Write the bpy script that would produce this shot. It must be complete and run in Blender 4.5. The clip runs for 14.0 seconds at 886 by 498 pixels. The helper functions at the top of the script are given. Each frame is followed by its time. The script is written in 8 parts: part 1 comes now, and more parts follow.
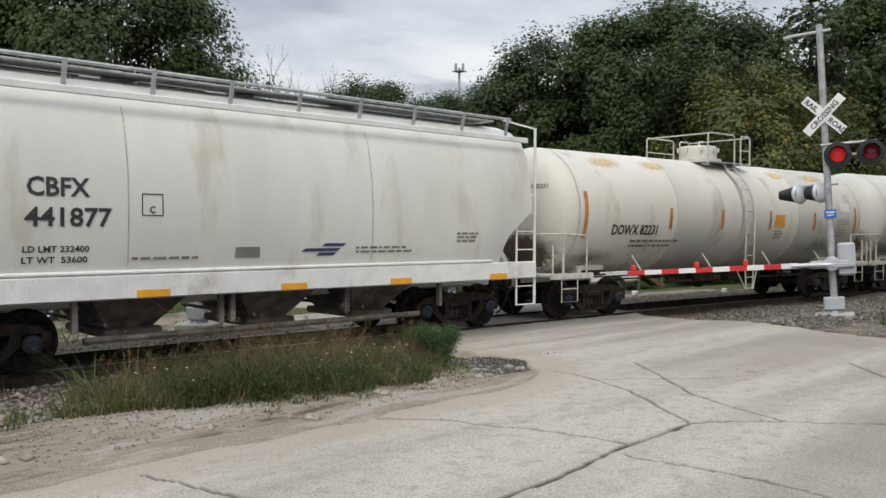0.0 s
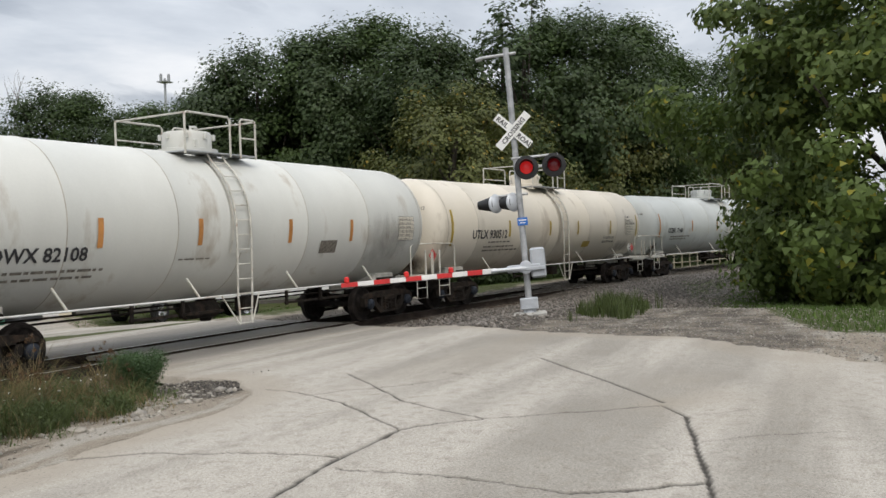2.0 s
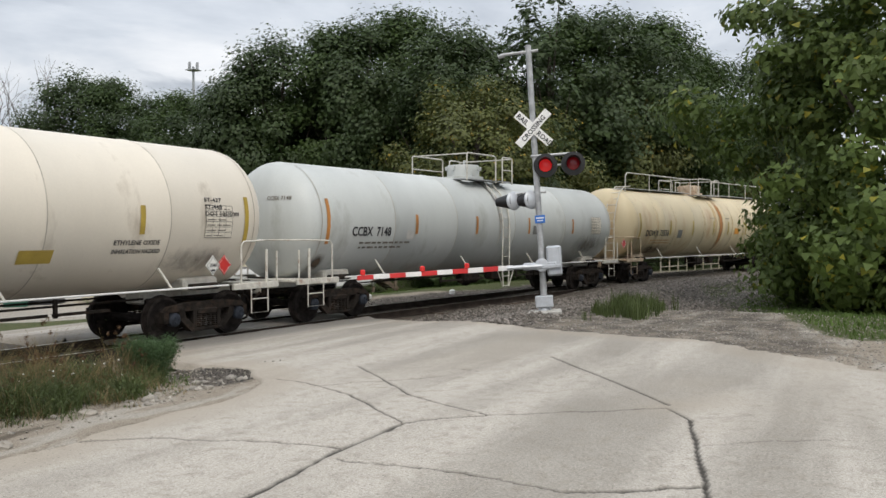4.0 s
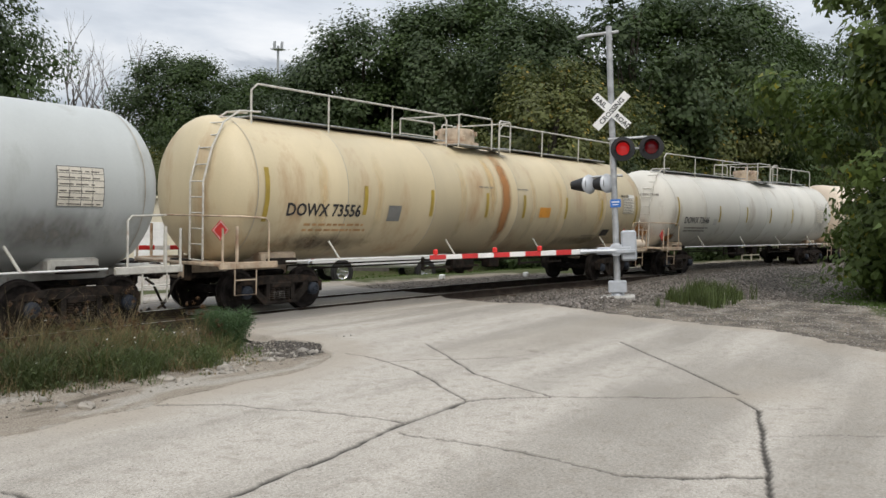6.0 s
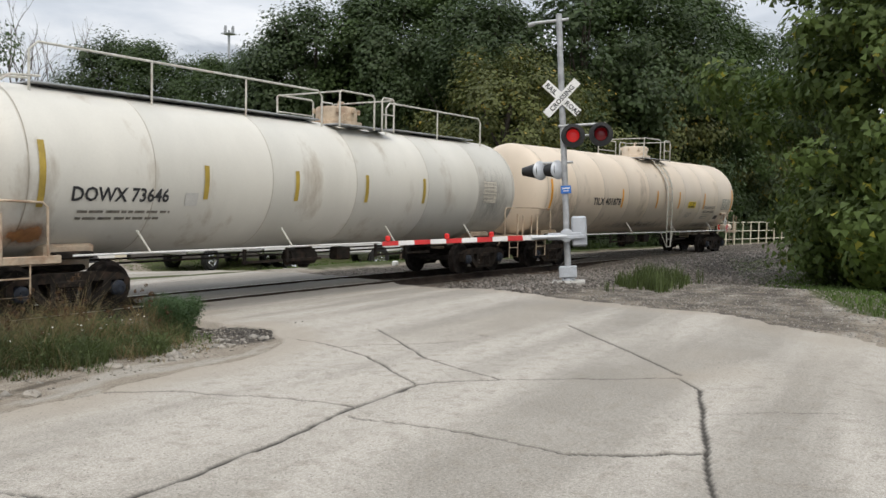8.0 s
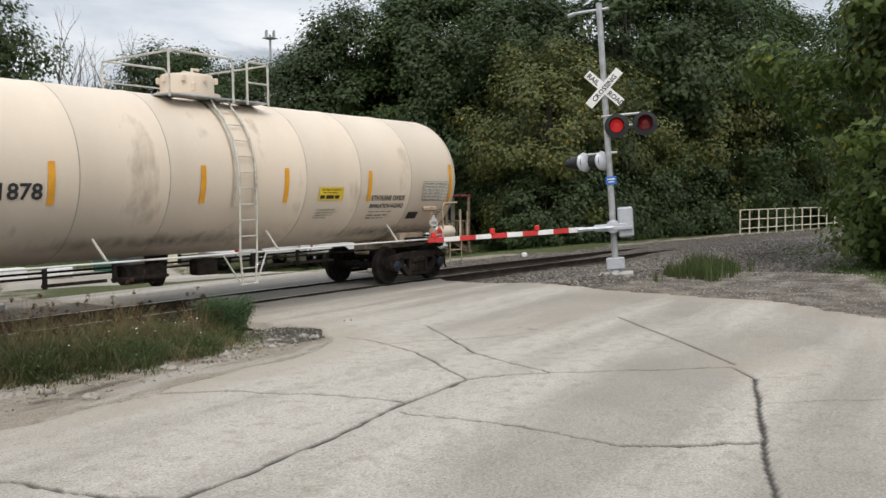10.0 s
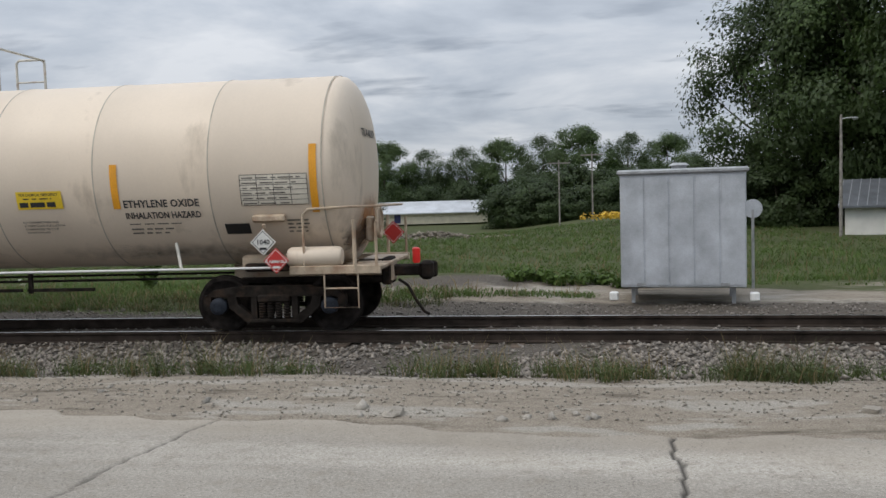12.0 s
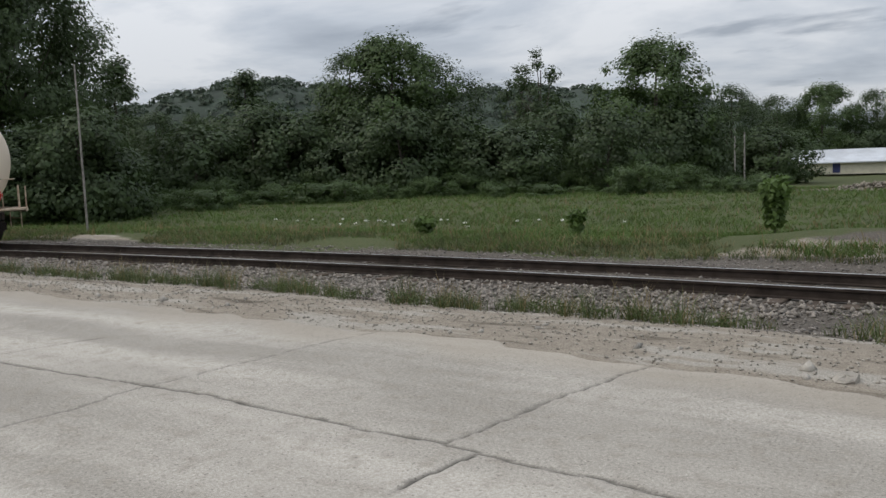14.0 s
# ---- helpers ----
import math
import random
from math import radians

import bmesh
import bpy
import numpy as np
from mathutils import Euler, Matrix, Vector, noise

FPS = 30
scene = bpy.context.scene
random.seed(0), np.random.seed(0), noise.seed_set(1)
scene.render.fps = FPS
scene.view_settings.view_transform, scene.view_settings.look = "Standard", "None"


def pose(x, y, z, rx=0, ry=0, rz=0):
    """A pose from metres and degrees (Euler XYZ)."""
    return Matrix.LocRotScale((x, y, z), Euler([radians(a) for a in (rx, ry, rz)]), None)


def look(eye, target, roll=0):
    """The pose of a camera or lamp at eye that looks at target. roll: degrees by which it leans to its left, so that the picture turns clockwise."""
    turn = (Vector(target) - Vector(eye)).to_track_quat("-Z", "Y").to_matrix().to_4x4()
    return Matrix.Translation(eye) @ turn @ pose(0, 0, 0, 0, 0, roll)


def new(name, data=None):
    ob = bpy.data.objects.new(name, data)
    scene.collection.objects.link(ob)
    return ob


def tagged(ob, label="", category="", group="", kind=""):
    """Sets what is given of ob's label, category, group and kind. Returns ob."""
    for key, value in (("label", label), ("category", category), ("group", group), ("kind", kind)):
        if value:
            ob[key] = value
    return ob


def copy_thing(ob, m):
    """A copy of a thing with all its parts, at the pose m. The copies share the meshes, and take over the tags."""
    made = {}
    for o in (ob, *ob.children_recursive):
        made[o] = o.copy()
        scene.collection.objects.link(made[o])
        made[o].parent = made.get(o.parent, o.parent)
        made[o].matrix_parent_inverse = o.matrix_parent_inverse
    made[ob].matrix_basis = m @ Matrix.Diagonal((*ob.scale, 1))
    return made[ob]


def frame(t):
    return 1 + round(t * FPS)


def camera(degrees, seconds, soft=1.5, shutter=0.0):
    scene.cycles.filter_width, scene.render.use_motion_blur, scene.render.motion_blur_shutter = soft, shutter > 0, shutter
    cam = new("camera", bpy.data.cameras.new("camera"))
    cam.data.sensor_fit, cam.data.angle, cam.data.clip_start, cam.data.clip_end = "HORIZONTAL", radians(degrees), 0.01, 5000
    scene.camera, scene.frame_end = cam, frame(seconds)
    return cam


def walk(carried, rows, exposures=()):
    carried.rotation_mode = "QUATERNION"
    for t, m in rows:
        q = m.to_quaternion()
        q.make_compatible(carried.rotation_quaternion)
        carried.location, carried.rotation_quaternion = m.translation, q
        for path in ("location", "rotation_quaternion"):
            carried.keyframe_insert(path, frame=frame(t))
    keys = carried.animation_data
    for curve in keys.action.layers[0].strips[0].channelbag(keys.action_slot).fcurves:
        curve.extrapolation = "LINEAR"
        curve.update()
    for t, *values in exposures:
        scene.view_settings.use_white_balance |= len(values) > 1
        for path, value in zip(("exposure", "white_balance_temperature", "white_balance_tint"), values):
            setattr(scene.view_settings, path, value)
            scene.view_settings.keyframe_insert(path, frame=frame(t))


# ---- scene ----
cam = camera(54.5, 14.0)
PATH = [
    (0.0, pose(0.148, 0.261, 1.699, 88.77, -0.23, -47.34)),
    (0.5, pose(0.202, 0.174, 1.715, 90.32, -0.91, -59.54)),
    (1.0, pose(0.195, 0.145, 1.723, 90.34, -0.35, -63.45)),
    (1.5, pose(0.215, 0.179, 1.718, 89.32, 1.36, -66.25)),
    (2.0, pose(0.244, 0.177, 1.718, 89.40, 1.80, -65.93)),
    (2.5, pose(0.222, 0.138, 1.712, 89.95, 0.53, -66.79)),
    (3.0, pose(0.240, 0.126, 1.711, 89.20, -0.13, -67.98)),
    (3.5, pose(0.278, 0.095, 1.716, 88.44, -0.19, -66.65)),
    (4.0, pose(0.246, 0.043, 1.734, 89.06, 0.16, -64.44)),
    (4.2, pose(0.202, 0.024, 1.730, 89.09, 0.47, -63.06)),
    (6.3, pose(0.238, -0.086, 1.723, 87.72, -1.28, -59.26)),
    (6.5, pose(0.199, -0.106, 1.736, 87.59, -0.66, -60.16)),
    (7.0, pose(0.200, -0.113, 1.747, 87.56, 0.15, -61.18)),
    (7.5, pose(0.184, -0.141, 1.736, 87.29, -0.52, -61.85)),
    (7.7, pose(0.198, -0.137, 1.722, 86.97, -1.18, -62.26)),
    (9.8, pose(0.170, -0.162, 1.695, 87.04, 0.76, -62.69)),
    (10.0, pose(0.195, -0.129, 1.695, 86.73, 0.73, -59.41)),
    (10.5, pose(0.173, -0.090, 1.681, 85.75, 0.12, -47.50)),
    (11.0, pose(0.088, -0.045, 1.663, 85.45, -0.30, -31.32)),
    (11.2, pose(0.024, -0.030, 1.677, 85.46, -0.50, -24.26)),
    (11.5, pose(-0.039, -0.056, 1.719, 85.68, 0.03, -12.45)),
    (11.8, pose(-0.089, -0.034, 1.718, 86.23, 0.95, 0.21)),
    (12.1, pose(-0.197, -0.077, 1.738, 86.77, 1.87, 12.73)),
    (12.5, pose(-0.357, 0.033, 1.718, 87.46, 2.19, 28.77)),
    (12.8, pose(-0.419, 0.102, 1.691, 87.74, 2.00, 39.53)),
    (13.0, pose(-0.420, 0.065, 1.696, 87.80, 2.00, 45.30)),
    (13.3, pose(-0.412, 0.003, 1.709, 87.29, 2.20, 50.22)),
    (13.6, pose(-0.396, 0.004, 1.698, 86.11, 2.32, 49.27)),
    (13.9, pose(-0.376, 0.051, 1.695, 84.54, 2.20, 40.72)),
    (14.0, pose(-0.358, 0.060, 1.680, 84.13, 2.21, 36.03)),
]
walk(cam, PATH, [(0.0, -0.14, 6450, 10), (4.0, -0.05, 6450, 10), (11.2, -0.05, 6450, 10), (12.2, -0.38, 6200, 10), (13.0, -0.38, 6250, 10), (14.0, -0.32, 6280, 10)])

# ---- sky and sun ----
SUN_EL, SUN_AZ = 50.0, 215.0   # degrees; azimuth counted from +x towards +y
world = bpy.data.worlds.new("overcast_sky")
scene.world = world
world.use_nodes = True
wn, wl = world.node_tree.nodes, world.node_tree.links
wn.clear()
w_out = wn.new("ShaderNodeOutputWorld")
w_bg = wn.new("ShaderNodeBackground")
w_sky = wn.new("ShaderNodeTexSky")
w_sky.sky_type, w_sky.sun_disc = 'NISHITA', False
w_sky.sun_elevation, w_sky.sun_rotation = radians(SUN_EL), radians(90 - SUN_AZ)
w_tc = wn.new("ShaderNodeTexCoord")
w_sep = wn.new("ShaderNodeSeparateXYZ")
wl.new(w_tc.outputs["Generated"], w_sep.inputs[0])


def wmath(op, a, b, clamp=False):
    n = wn.new("ShaderNodeMath")
    n.operation, n.use_clamp = op, clamp
    for i, v in enumerate((a, b)):
        if isinstance(v, (int, float)):
            n.inputs[i].default_value = v
        else:
            wl.new(v, n.inputs[i])
    return n.outputs[0]


w_up = wmath('MAXIMUM', w_sep.outputs[2], 0.0)
w_den = wmath('ADD', w_up, 0.16)
w_cmb = wn.new("ShaderNodeCombineXYZ")
wl.new(wmath('DIVIDE', w_sep.outputs[0], w_den), w_cmb.inputs[0])
wl.new(wmath('DIVIDE', w_sep.outputs[1], w_den), w_cmb.inputs[1])
w_n1 = wn.new("ShaderNodeTexNoise")
w_n1.inputs["Scale"].default_value, w_n1.inputs["Detail"].default_value = 0.85, 7.0
w_n1.inputs["Roughness"].default_value, w_n1.inputs["Distortion"].default_value = 0.55, 0.25
wl.new(w_cmb.outputs[0], w_n1.inputs["Vector"])
w_ramp = wn.new("ShaderNodeValToRGB")
w_ramp.color_ramp.elements[0].position, w_ramp.color_ramp.elements[0].color = 0.33, (0.42, 0.46, 0.52, 1)
w_ramp.color_ramp.elements[1].position, w_ramp.color_ramp.elements[1].color = 0.61, (0.91, 0.92, 0.935, 1)
e = w_ramp.color_ramp.elements.new(0.47)
e.color = (0.64, 0.68, 0.735, 1)
wl.new(w_n1.outputs["Fac"], w_ramp.inputs[0])
# small darker scud below the main layer
w_map = wn.new("ShaderNodeMapping")
w_map.inputs["Scale"].default_value, w_map.inputs["Rotation"].default_value = (1.0, 1.9, 1.0), (0, 0, radians(35))
wl.new(w_cmb.outputs[0], w_map.inputs[0])
w_n2 = wn.new("ShaderNodeTexNoise")
w_n2.inputs["Scale"].default_value, w_n2.inputs["Detail"].default_value, w_n2.inputs["Roughness"].default_value = 1.5, 6.0, 0.5
wl.new(w_map.outputs[0], w_n2.inputs["Vector"])
w_scud = wmath('MULTIPLY', wmath('SUBTRACT', w_n2.outputs["Fac"], 0.57), 9.0, True)
w_dark = wn.new("ShaderNodeMix")
w_dark.data_type = 'RGBA'
wl.new(wmath('MULTIPLY', w_scud, 0.75), w_dark.inputs["Factor"])
wl.new(w_ramp.outputs[0], w_dark.inputs["A"])
w_dark.inputs["B"].default_value = (0.36, 0.40, 0.46, 1)
# an overcast sky is up to three times brighter overhead than at the horizon
w_gain = wmath('ADD', wmath('MULTIPLY', w_up, 1.5), 0.85)
w_cl = wn.new("ShaderNodeVectorMath")
w_cl.operation = 'SCALE'
wl.new(w_dark.outputs["Result"], w_cl.inputs[0])
wl.new(w_gain, w_cl.inputs["Scale"])
w_add = wn.new("ShaderNodeMix")
w_add.data_type = 'RGBA'
w_add.inputs["Factor"].default_value = 0.93
w_s2 = wn.new("ShaderNodeVectorMath")
w_s2.operation = 'SCALE'
w_s2.inputs["Scale"].default_value = 0.10
wl.new(w_sky.outputs[0], w_s2.inputs[0])
wl.new(w_s2.outputs[0], w_add.inputs["A"])
wl.new(w_cl.outputs[0], w_add.inputs["B"])
wl.new(w_add.outputs["Result"], w_bg.inputs[0])
w_bg.inputs[1].default_value = 1.0
wl.new(w_bg.outputs[0], w_out.inputs[0])

sun = new("sun", bpy.data.lights.new("sun", 'SUN'))
sun.data.energy, sun.data.angle, sun.data.color = 1.5, radians(25), (1.0, 0.90, 0.76)
sx, sy = math.cos(radians(SUN_AZ)), math.sin(radians(SUN_AZ))
sun.matrix_world = look((sx * 40, sy * 40, 40 * math.tan(radians(SUN_EL))), (0, 0, 0))


# ---- materials ----
def mat(name, color, rough=0.6, metal=0.0, var=0.12, scale=3.0, grain=60.0, bump=0.15, stain=None, stain_amt=0.0, stain_scale=1.2,
        streak=0.0, rand=0.0, grit=0.5, island=0.0, spec=0.5, emit=None, emit_power=0.0, attr=None):
    """A surface with variation at two scales, optional stains, streaks and bump."""
    m = bpy.data.materials.new(name)
    m.use_nodes = True
    n, l = m.node_tree.nodes, m.node_tree.links
    b = n["Principled BSDF"]
    b.inputs["Roughness"].default_value, b.inputs["Metallic"].default_value = rough, metal
    b.inputs["Specular IOR Level"].default_value = spec
    tc = n.new("ShaderNodeTexCoord")
    co = tc.outputs["Object"]
    if streak:
        mp = n.new("ShaderNodeMapping")
        mp.inputs["Scale"].default_value = (1, 1, streak)
        l.new(co, mp.inputs[0])
        sco = mp.outputs[0]
    else:
        sco = co

    def noise_tex(vec, s, d=5.0, r=0.55):
        t = n.new("ShaderNodeTexNoise")
        t.inputs["Scale"].default_value, t.inputs["Detail"].default_value, t.inputs["Roughness"].default_value = s, d, r
        l.new(vec, t.inputs["Vector"])
        return t.outputs["Fac"]

    def mixc(kind, fac, a, bb):
        x = n.new("ShaderNodeMix")
        x.data_type, x.blend_type = 'RGBA', kind
        for key, v in (("Factor", fac), ("A", a), ("B", bb)):
            if isinstance(v, (int, float)):
                x.inputs[key].default_value = v
            elif isinstance(v, tuple):
                x.inputs[key].default_value = (*v, 1)
            else:
                l.new(v, x.inputs[key])
        return x.outputs["Result"]

    def ramp(fac, lo, hi):
        r = n.new("ShaderNodeMapRange")
        r.inputs["From Min"].default_value, r.inputs["From Max"].default_value = lo, hi
        l.new(fac, r.inputs["Value"])
        return r.outputs[0]

    big = noise_tex(sco, scale)
    fine = noise_tex(co, grain, 3.0, 0.6)
    dark = tuple(c * (1 - 2.2 * var) for c in color)
    light = tuple(min(1, c * (1 + 1.2 * var)) for c in color)
    c = mixc('MIX', ramp(big, 0.3, 0.7), dark, light)
    c = mixc('MULTIPLY', grit, c, mixc('MIX', ramp(fine, 0.25, 0.75), (0.72, 0.72, 0.72), (1.2, 1.2, 1.2)))
    if stain:
        c = mixc('MIX', ramp(noise_tex(sco, stain_scale, 6.0, 0.62), 0.62 - 0.25 * stain_amt, 0.80), c, stain)
    if rand or island:
        src = n.new("ShaderNodeNewGeometry").outputs["Random Per Island"] if island else n.new("ShaderNodeObjectInfo").outputs["Random"]
        k = island or rand
        r = n.new("ShaderNodeMapRange")
        r.inputs["To Min"].default_value, r.inputs["To Max"].default_value = 1 - k, 1 + k
        l.new(src, r.inputs["Value"])
        v = n.new("ShaderNodeVectorMath")
        v.operation = 'SCALE'
        l.new(c, v.inputs[0])
        l.new(r.outputs[0], v.inputs["Scale"])
        c = v.outputs[0]
    l.new(c, b.inputs["Base Color"])
    if bump:
        bp = n.new("ShaderNodeBump")
        bp.inputs["Strength"].default_value, bp.inputs["Distance"].default_value = bump, 0.02
        l.new(fine, bp.inputs["Height"])
        l.new(bp.outputs[0], b.inputs["Normal"])
    if emit:
        b.inputs["Emission Color"].default_value, b.inputs["Emission Strength"].default_value = (*emit, 1), emit_power
    return m


def leaf_mat(name, color, spread=0.14, yellow=0.0):
    m = bpy.data.materials.new(name)
    m.use_nodes = True
    n, l = m.node_tree.nodes, m.node_tree.links
    b = n["Principled BSDF"]
    b.inputs["Roughness"].default_value, b.inputs["Specular IOR Level"].default_value = 0.55, 0.35
    g = n.new("ShaderNodeNewGeometry")
    r = n.new("ShaderNodeValToRGB")
    r.color_ramp.elements[0].color = (*[c * (1 - spread) for c in color], 1)
    r.color_ramp.elements[1].color = (*[c * (1 + spread) for c in color], 1)
    if yellow:
        e2 = r.color_ramp.elements.new(1 - yellow)
        e2.color = (*[c * (1 + spread) for c in color], 1)
        r.color_ramp.elements[-1].color = (color[0] * 3.6, color[1] * 2.2, color[2] * 1.2, 1)
    l.new(g.outputs["Random Per Island"], r.inputs[0])
    tc = n.new("ShaderNodeTexCoord")
    nz = n.new("ShaderNodeTexNoise")
    nz.inputs["Scale"].default_value = 0.45
    l.new(tc.outputs["Object"], nz.inputs["Vector"])
    mr = n.new("ShaderNodeMapRange")
    mr.inputs["From Min"].default_value, mr.inputs["From Max"].default_value = 0.3, 0.7
    mr.inputs["To Min"].default_value, mr.inputs["To Max"].default_value = 0.78, 1.22
    l.new(nz.outputs["Fac"], mr.inputs["Value"])
    v = n.new("ShaderNodeVectorMath")
    v.operation = 'SCALE'
    l.new(r.outputs[0], v.inputs[0])
    l.new(mr.outputs[0], v.inputs["Scale"])
    l.new(v.outputs[0], b.inputs["Base Color"])
    t = n.new("ShaderNodeBsdfTranslucent")
    l.new(v.outputs[0], t.inputs[0])
    mx = n.new("ShaderNodeMixShader")
    mx.inputs[0].default_value = 0.32
    l.new(b.outputs[0], mx.inputs[1])
    l.new(t.outputs[0], mx.inputs[2])
    l.new(mx.outputs[0], n["Material Output"].inputs[0])
    return m


RUST = (0.22, 0.09, 0.035)
GRIME = (0.30, 0.24, 0.17)
M_WHITE_A = mat("chalky_white_paint", (0.62, 0.60, 0.54), 0.48, grit=0.10, var=0.05, scale=0.7, grain=25, bump=0.03, stain=GRIME, stain_amt=0.15, streak=0.35)
M_WHITE_B = mat("cool_white_paint", (0.60, 0.60, 0.56), 0.48, grit=0.10, var=0.05, scale=0.6, grain=25, bump=0.03, stain=GRIME, stain_amt=0.12, streak=0.35)
M_CREAM = mat("cream_paint", (0.67, 0.615, 0.52), 0.48, grit=0.10, var=0.04, scale=0.6, grain=25, bump=0.03, stain=GRIME, stain_amt=0.1, streak=0.35)
M_GREY = mat("blue_grey_paint", (0.485, 0.505, 0.49), 0.48, grit=0.10, var=0.07, scale=0.6, grain=25, bump=0.03, stain=(0.28, 0.28, 0.25), stain_amt=0.2, streak=0.35)
M_TAN = mat("yellowed_paint", (0.575, 0.485, 0.315), 0.48, grit=0.10, var=0.07, scale=0.7, grain=25, bump=0.03, stain=(0.36, 0.20, 0.09), stain_amt=0.22, streak=0.3)
M_PINK = mat("ivory_paint", (0.70, 0.595, 0.475), 0.48, grit=0.10, var=0.04, scale=0.6, grain=25, bump=0.03, stain=GRIME, stain_amt=0.08, streak=0.35)
M_HOP = mat("hopper_white_paint", (0.62, 0.62, 0.58), 0.34, grit=0.10, var=0.06, scale=0.7, grain=25, bump=0.03, stain=(0.40, 0.35, 0.26), stain_amt=0.25, streak=0.3)
M_HOPW = mat("clean_white_paint", (0.74, 0.74, 0.72), 0.4, var=0.05, grain=40, bump=0.03, stain=(0.35, 0.28, 0.2), stain_amt=0.15)
M_RAILING = mat("weathered_white_railing", (0.58, 0.56, 0.50), 0.5, var=0.12, scale=5, bump=0.05, stain=RUST, stain_amt=0.25, stain_scale=6)
M_RUSTY = mat("rusty_ivory_steel", (0.50, 0.40, 0.29), 0.6, var=0.18, scale=4, bump=0.1, stain=RUST, stain_amt=0.6, stain_scale=3)
M_SOOT = mat("sooty_black_steel", (0.024, 0.020, 0.017), 0.85, spec=0.12, var=0.3, scale=6, bump=0.25, stain=(0.07, 0.045, 0.03), stain_amt=0.4, stain_scale=4)
M_BAY = mat("grimy_brown_steel", (0.16, 0.135, 0.115), 0.75, var=0.3, scale=4, bump=0.15, stain=(0.06, 0.045, 0.035), stain_amt=0.5, stain_scale=3)
M_WHEEL = mat("greasy_wheel_steel", (0.024, 0.020, 0.018), 0.85, 0.0, spec=0.12, var=0.3, scale=8, bump=0.15)
M_HUB = mat("blue_grey_bearing_cap", (0.032, 0.038, 0.05), 0.6, 0.1, spec=0.2, var=0.2, scale=8)
M_TREAD = mat("bright_wheel_tread", (0.45, 0.44, 0.43), 0.3, 1.0, var=0.1)
M_BLACK = mat("black_stencil_paint", (0.028, 0.028, 0.032), 0.6, var=0.2, scale=14, bump=0)
M_FAINT = mat("faded_stencil_paint", (0.20, 0.18, 0.15), 0.65, var=0.3, scale=14, bump=0)
M_AMBER = mat("amber_reflective_tape", (0.80, 0.36, 0.02), 0.35, var=0.08, bump=0)
M_OLIVE = mat("dull_yellow_tape", (0.42, 0.30, 0.05), 0.45, var=0.12, bump=0)
M_RUSTTAPE = mat("faded_orange_tape", (0.50, 0.22, 0.06), 0.45, var=0.15, bump=0)
M_YELLOW = mat("yellow_placard", (0.78, 0.55, 0.03), 0.4, var=0.06, bump=0)
M_ORANGE = mat("orange_placard", (0.75, 0.33, 0.05), 0.4, var=0.1, bump=0)
M_PALE = mat("pale_placard", (0.52, 0.51, 0.48), 0.5, var=0.1, bump=0)
M_PANEL = mat("pale_panel_paint", (0.70, 0.65, 0.55), 0.45, var=0.06, bump=0)
M_PLACARD_RED = mat("red_placard", (0.50, 0.03, 0.025), 0.4, var=0.1, bump=0)
M_PLACARD_WHITE = mat("white_placard", (0.72, 0.71, 0.67), 0.4, var=0.06, bump=0)
M_NAVY = mat("navy_paint", (0.03, 0.035, 0.12), 0.45, var=0.1, bump=0)
M_GREYPAINT = mat("grey_patch_paint", (0.20, 0.20, 0.19), 0.6, var=0.15, bump=0)
M_RUSTBAND = mat("rust_streak", (0.44, 0.26, 0.12), 0.8, var=0.3, scale=3, bump=0.1, streak=0.3)
M_SPILL = mat("yellow_product_stain", (0.60, 0.52, 0.39), 0.6, var=0.1, scale=4, bump=0.05)
M_SEAM = mat("jacket_seam", (0.42, 0.38, 0.31), 0.6, var=0.15, scale=3, bump=0.05)
M_REDTAG = mat("red_marker_plastic", (0.55, 0.02, 0.02), 0.35, var=0.1, bump=0, emit=(1, 0.05, 0.03), emit_power=0.15)
M_GALV = mat("galvanised_steel", (0.42, 0.43, 0.44), 0.45, 0.35, var=0.15, scale=6, grain=80, bump=0.05)
M_ALU = mat("weathered_aluminium", (0.51, 0.535, 0.57), 0.45, 0.25, var=0.12, scale=2.5, bump=0.04)
M_SIGNW = mat("white_sign_sheet", (0.80, 0.80, 0.78), 0.35, var=0.05, bump=0)
M_SIGNB = mat("blue_sign_sheet", (0.03, 0.16, 0.55), 0.35, var=0.05, bump=0)
M_LETTER = mat("black_sign_letters", (0.015, 0.015, 0.015), 0.4, var=0.05, bump=0)
M_LAMPBLACK = mat("black_lamp_housing", (0.012, 0.012, 0.013), 0.5, var=0.1)
M_LIT = mat("lit_red_lens", (0.32, 0.01, 0.01), 0.2, var=0.05, bump=0, emit=(1.0, 0.03, 0.03), emit_power=0.30)
M_DIM = mat("dim_red_lens", (0.14, 0.008, 0.012), 0.15, var=0.05, bump=0, emit=(1.0, 0.02, 0.03), emit_power=0.03)
M_ARMRED = mat("red_gate_sheeting", (0.58, 0.03, 0.03), 0.4, var=0.08, bump=0)
M_ARMWHITE = mat("white_gate_sheeting", (0.78, 0.77, 0.75), 0.4, var=0.06, bump=0)
M_CONC = mat("footing_concrete", (0.40, 0.39, 0.36), 0.85, var=0.15, scale=3, bump=0.3)
M_RAIL = mat("rusty_rail_web", (0.042, 0.032, 0.026), 0.85, 0.0, spec=0.15, var=0.25, scale=4, bump=0.2)
M_RAILTOP = mat("polished_rail_head", (0.62, 0.60, 0.58), 0.28, 1.0, var=0.06, scale=2, bump=0)
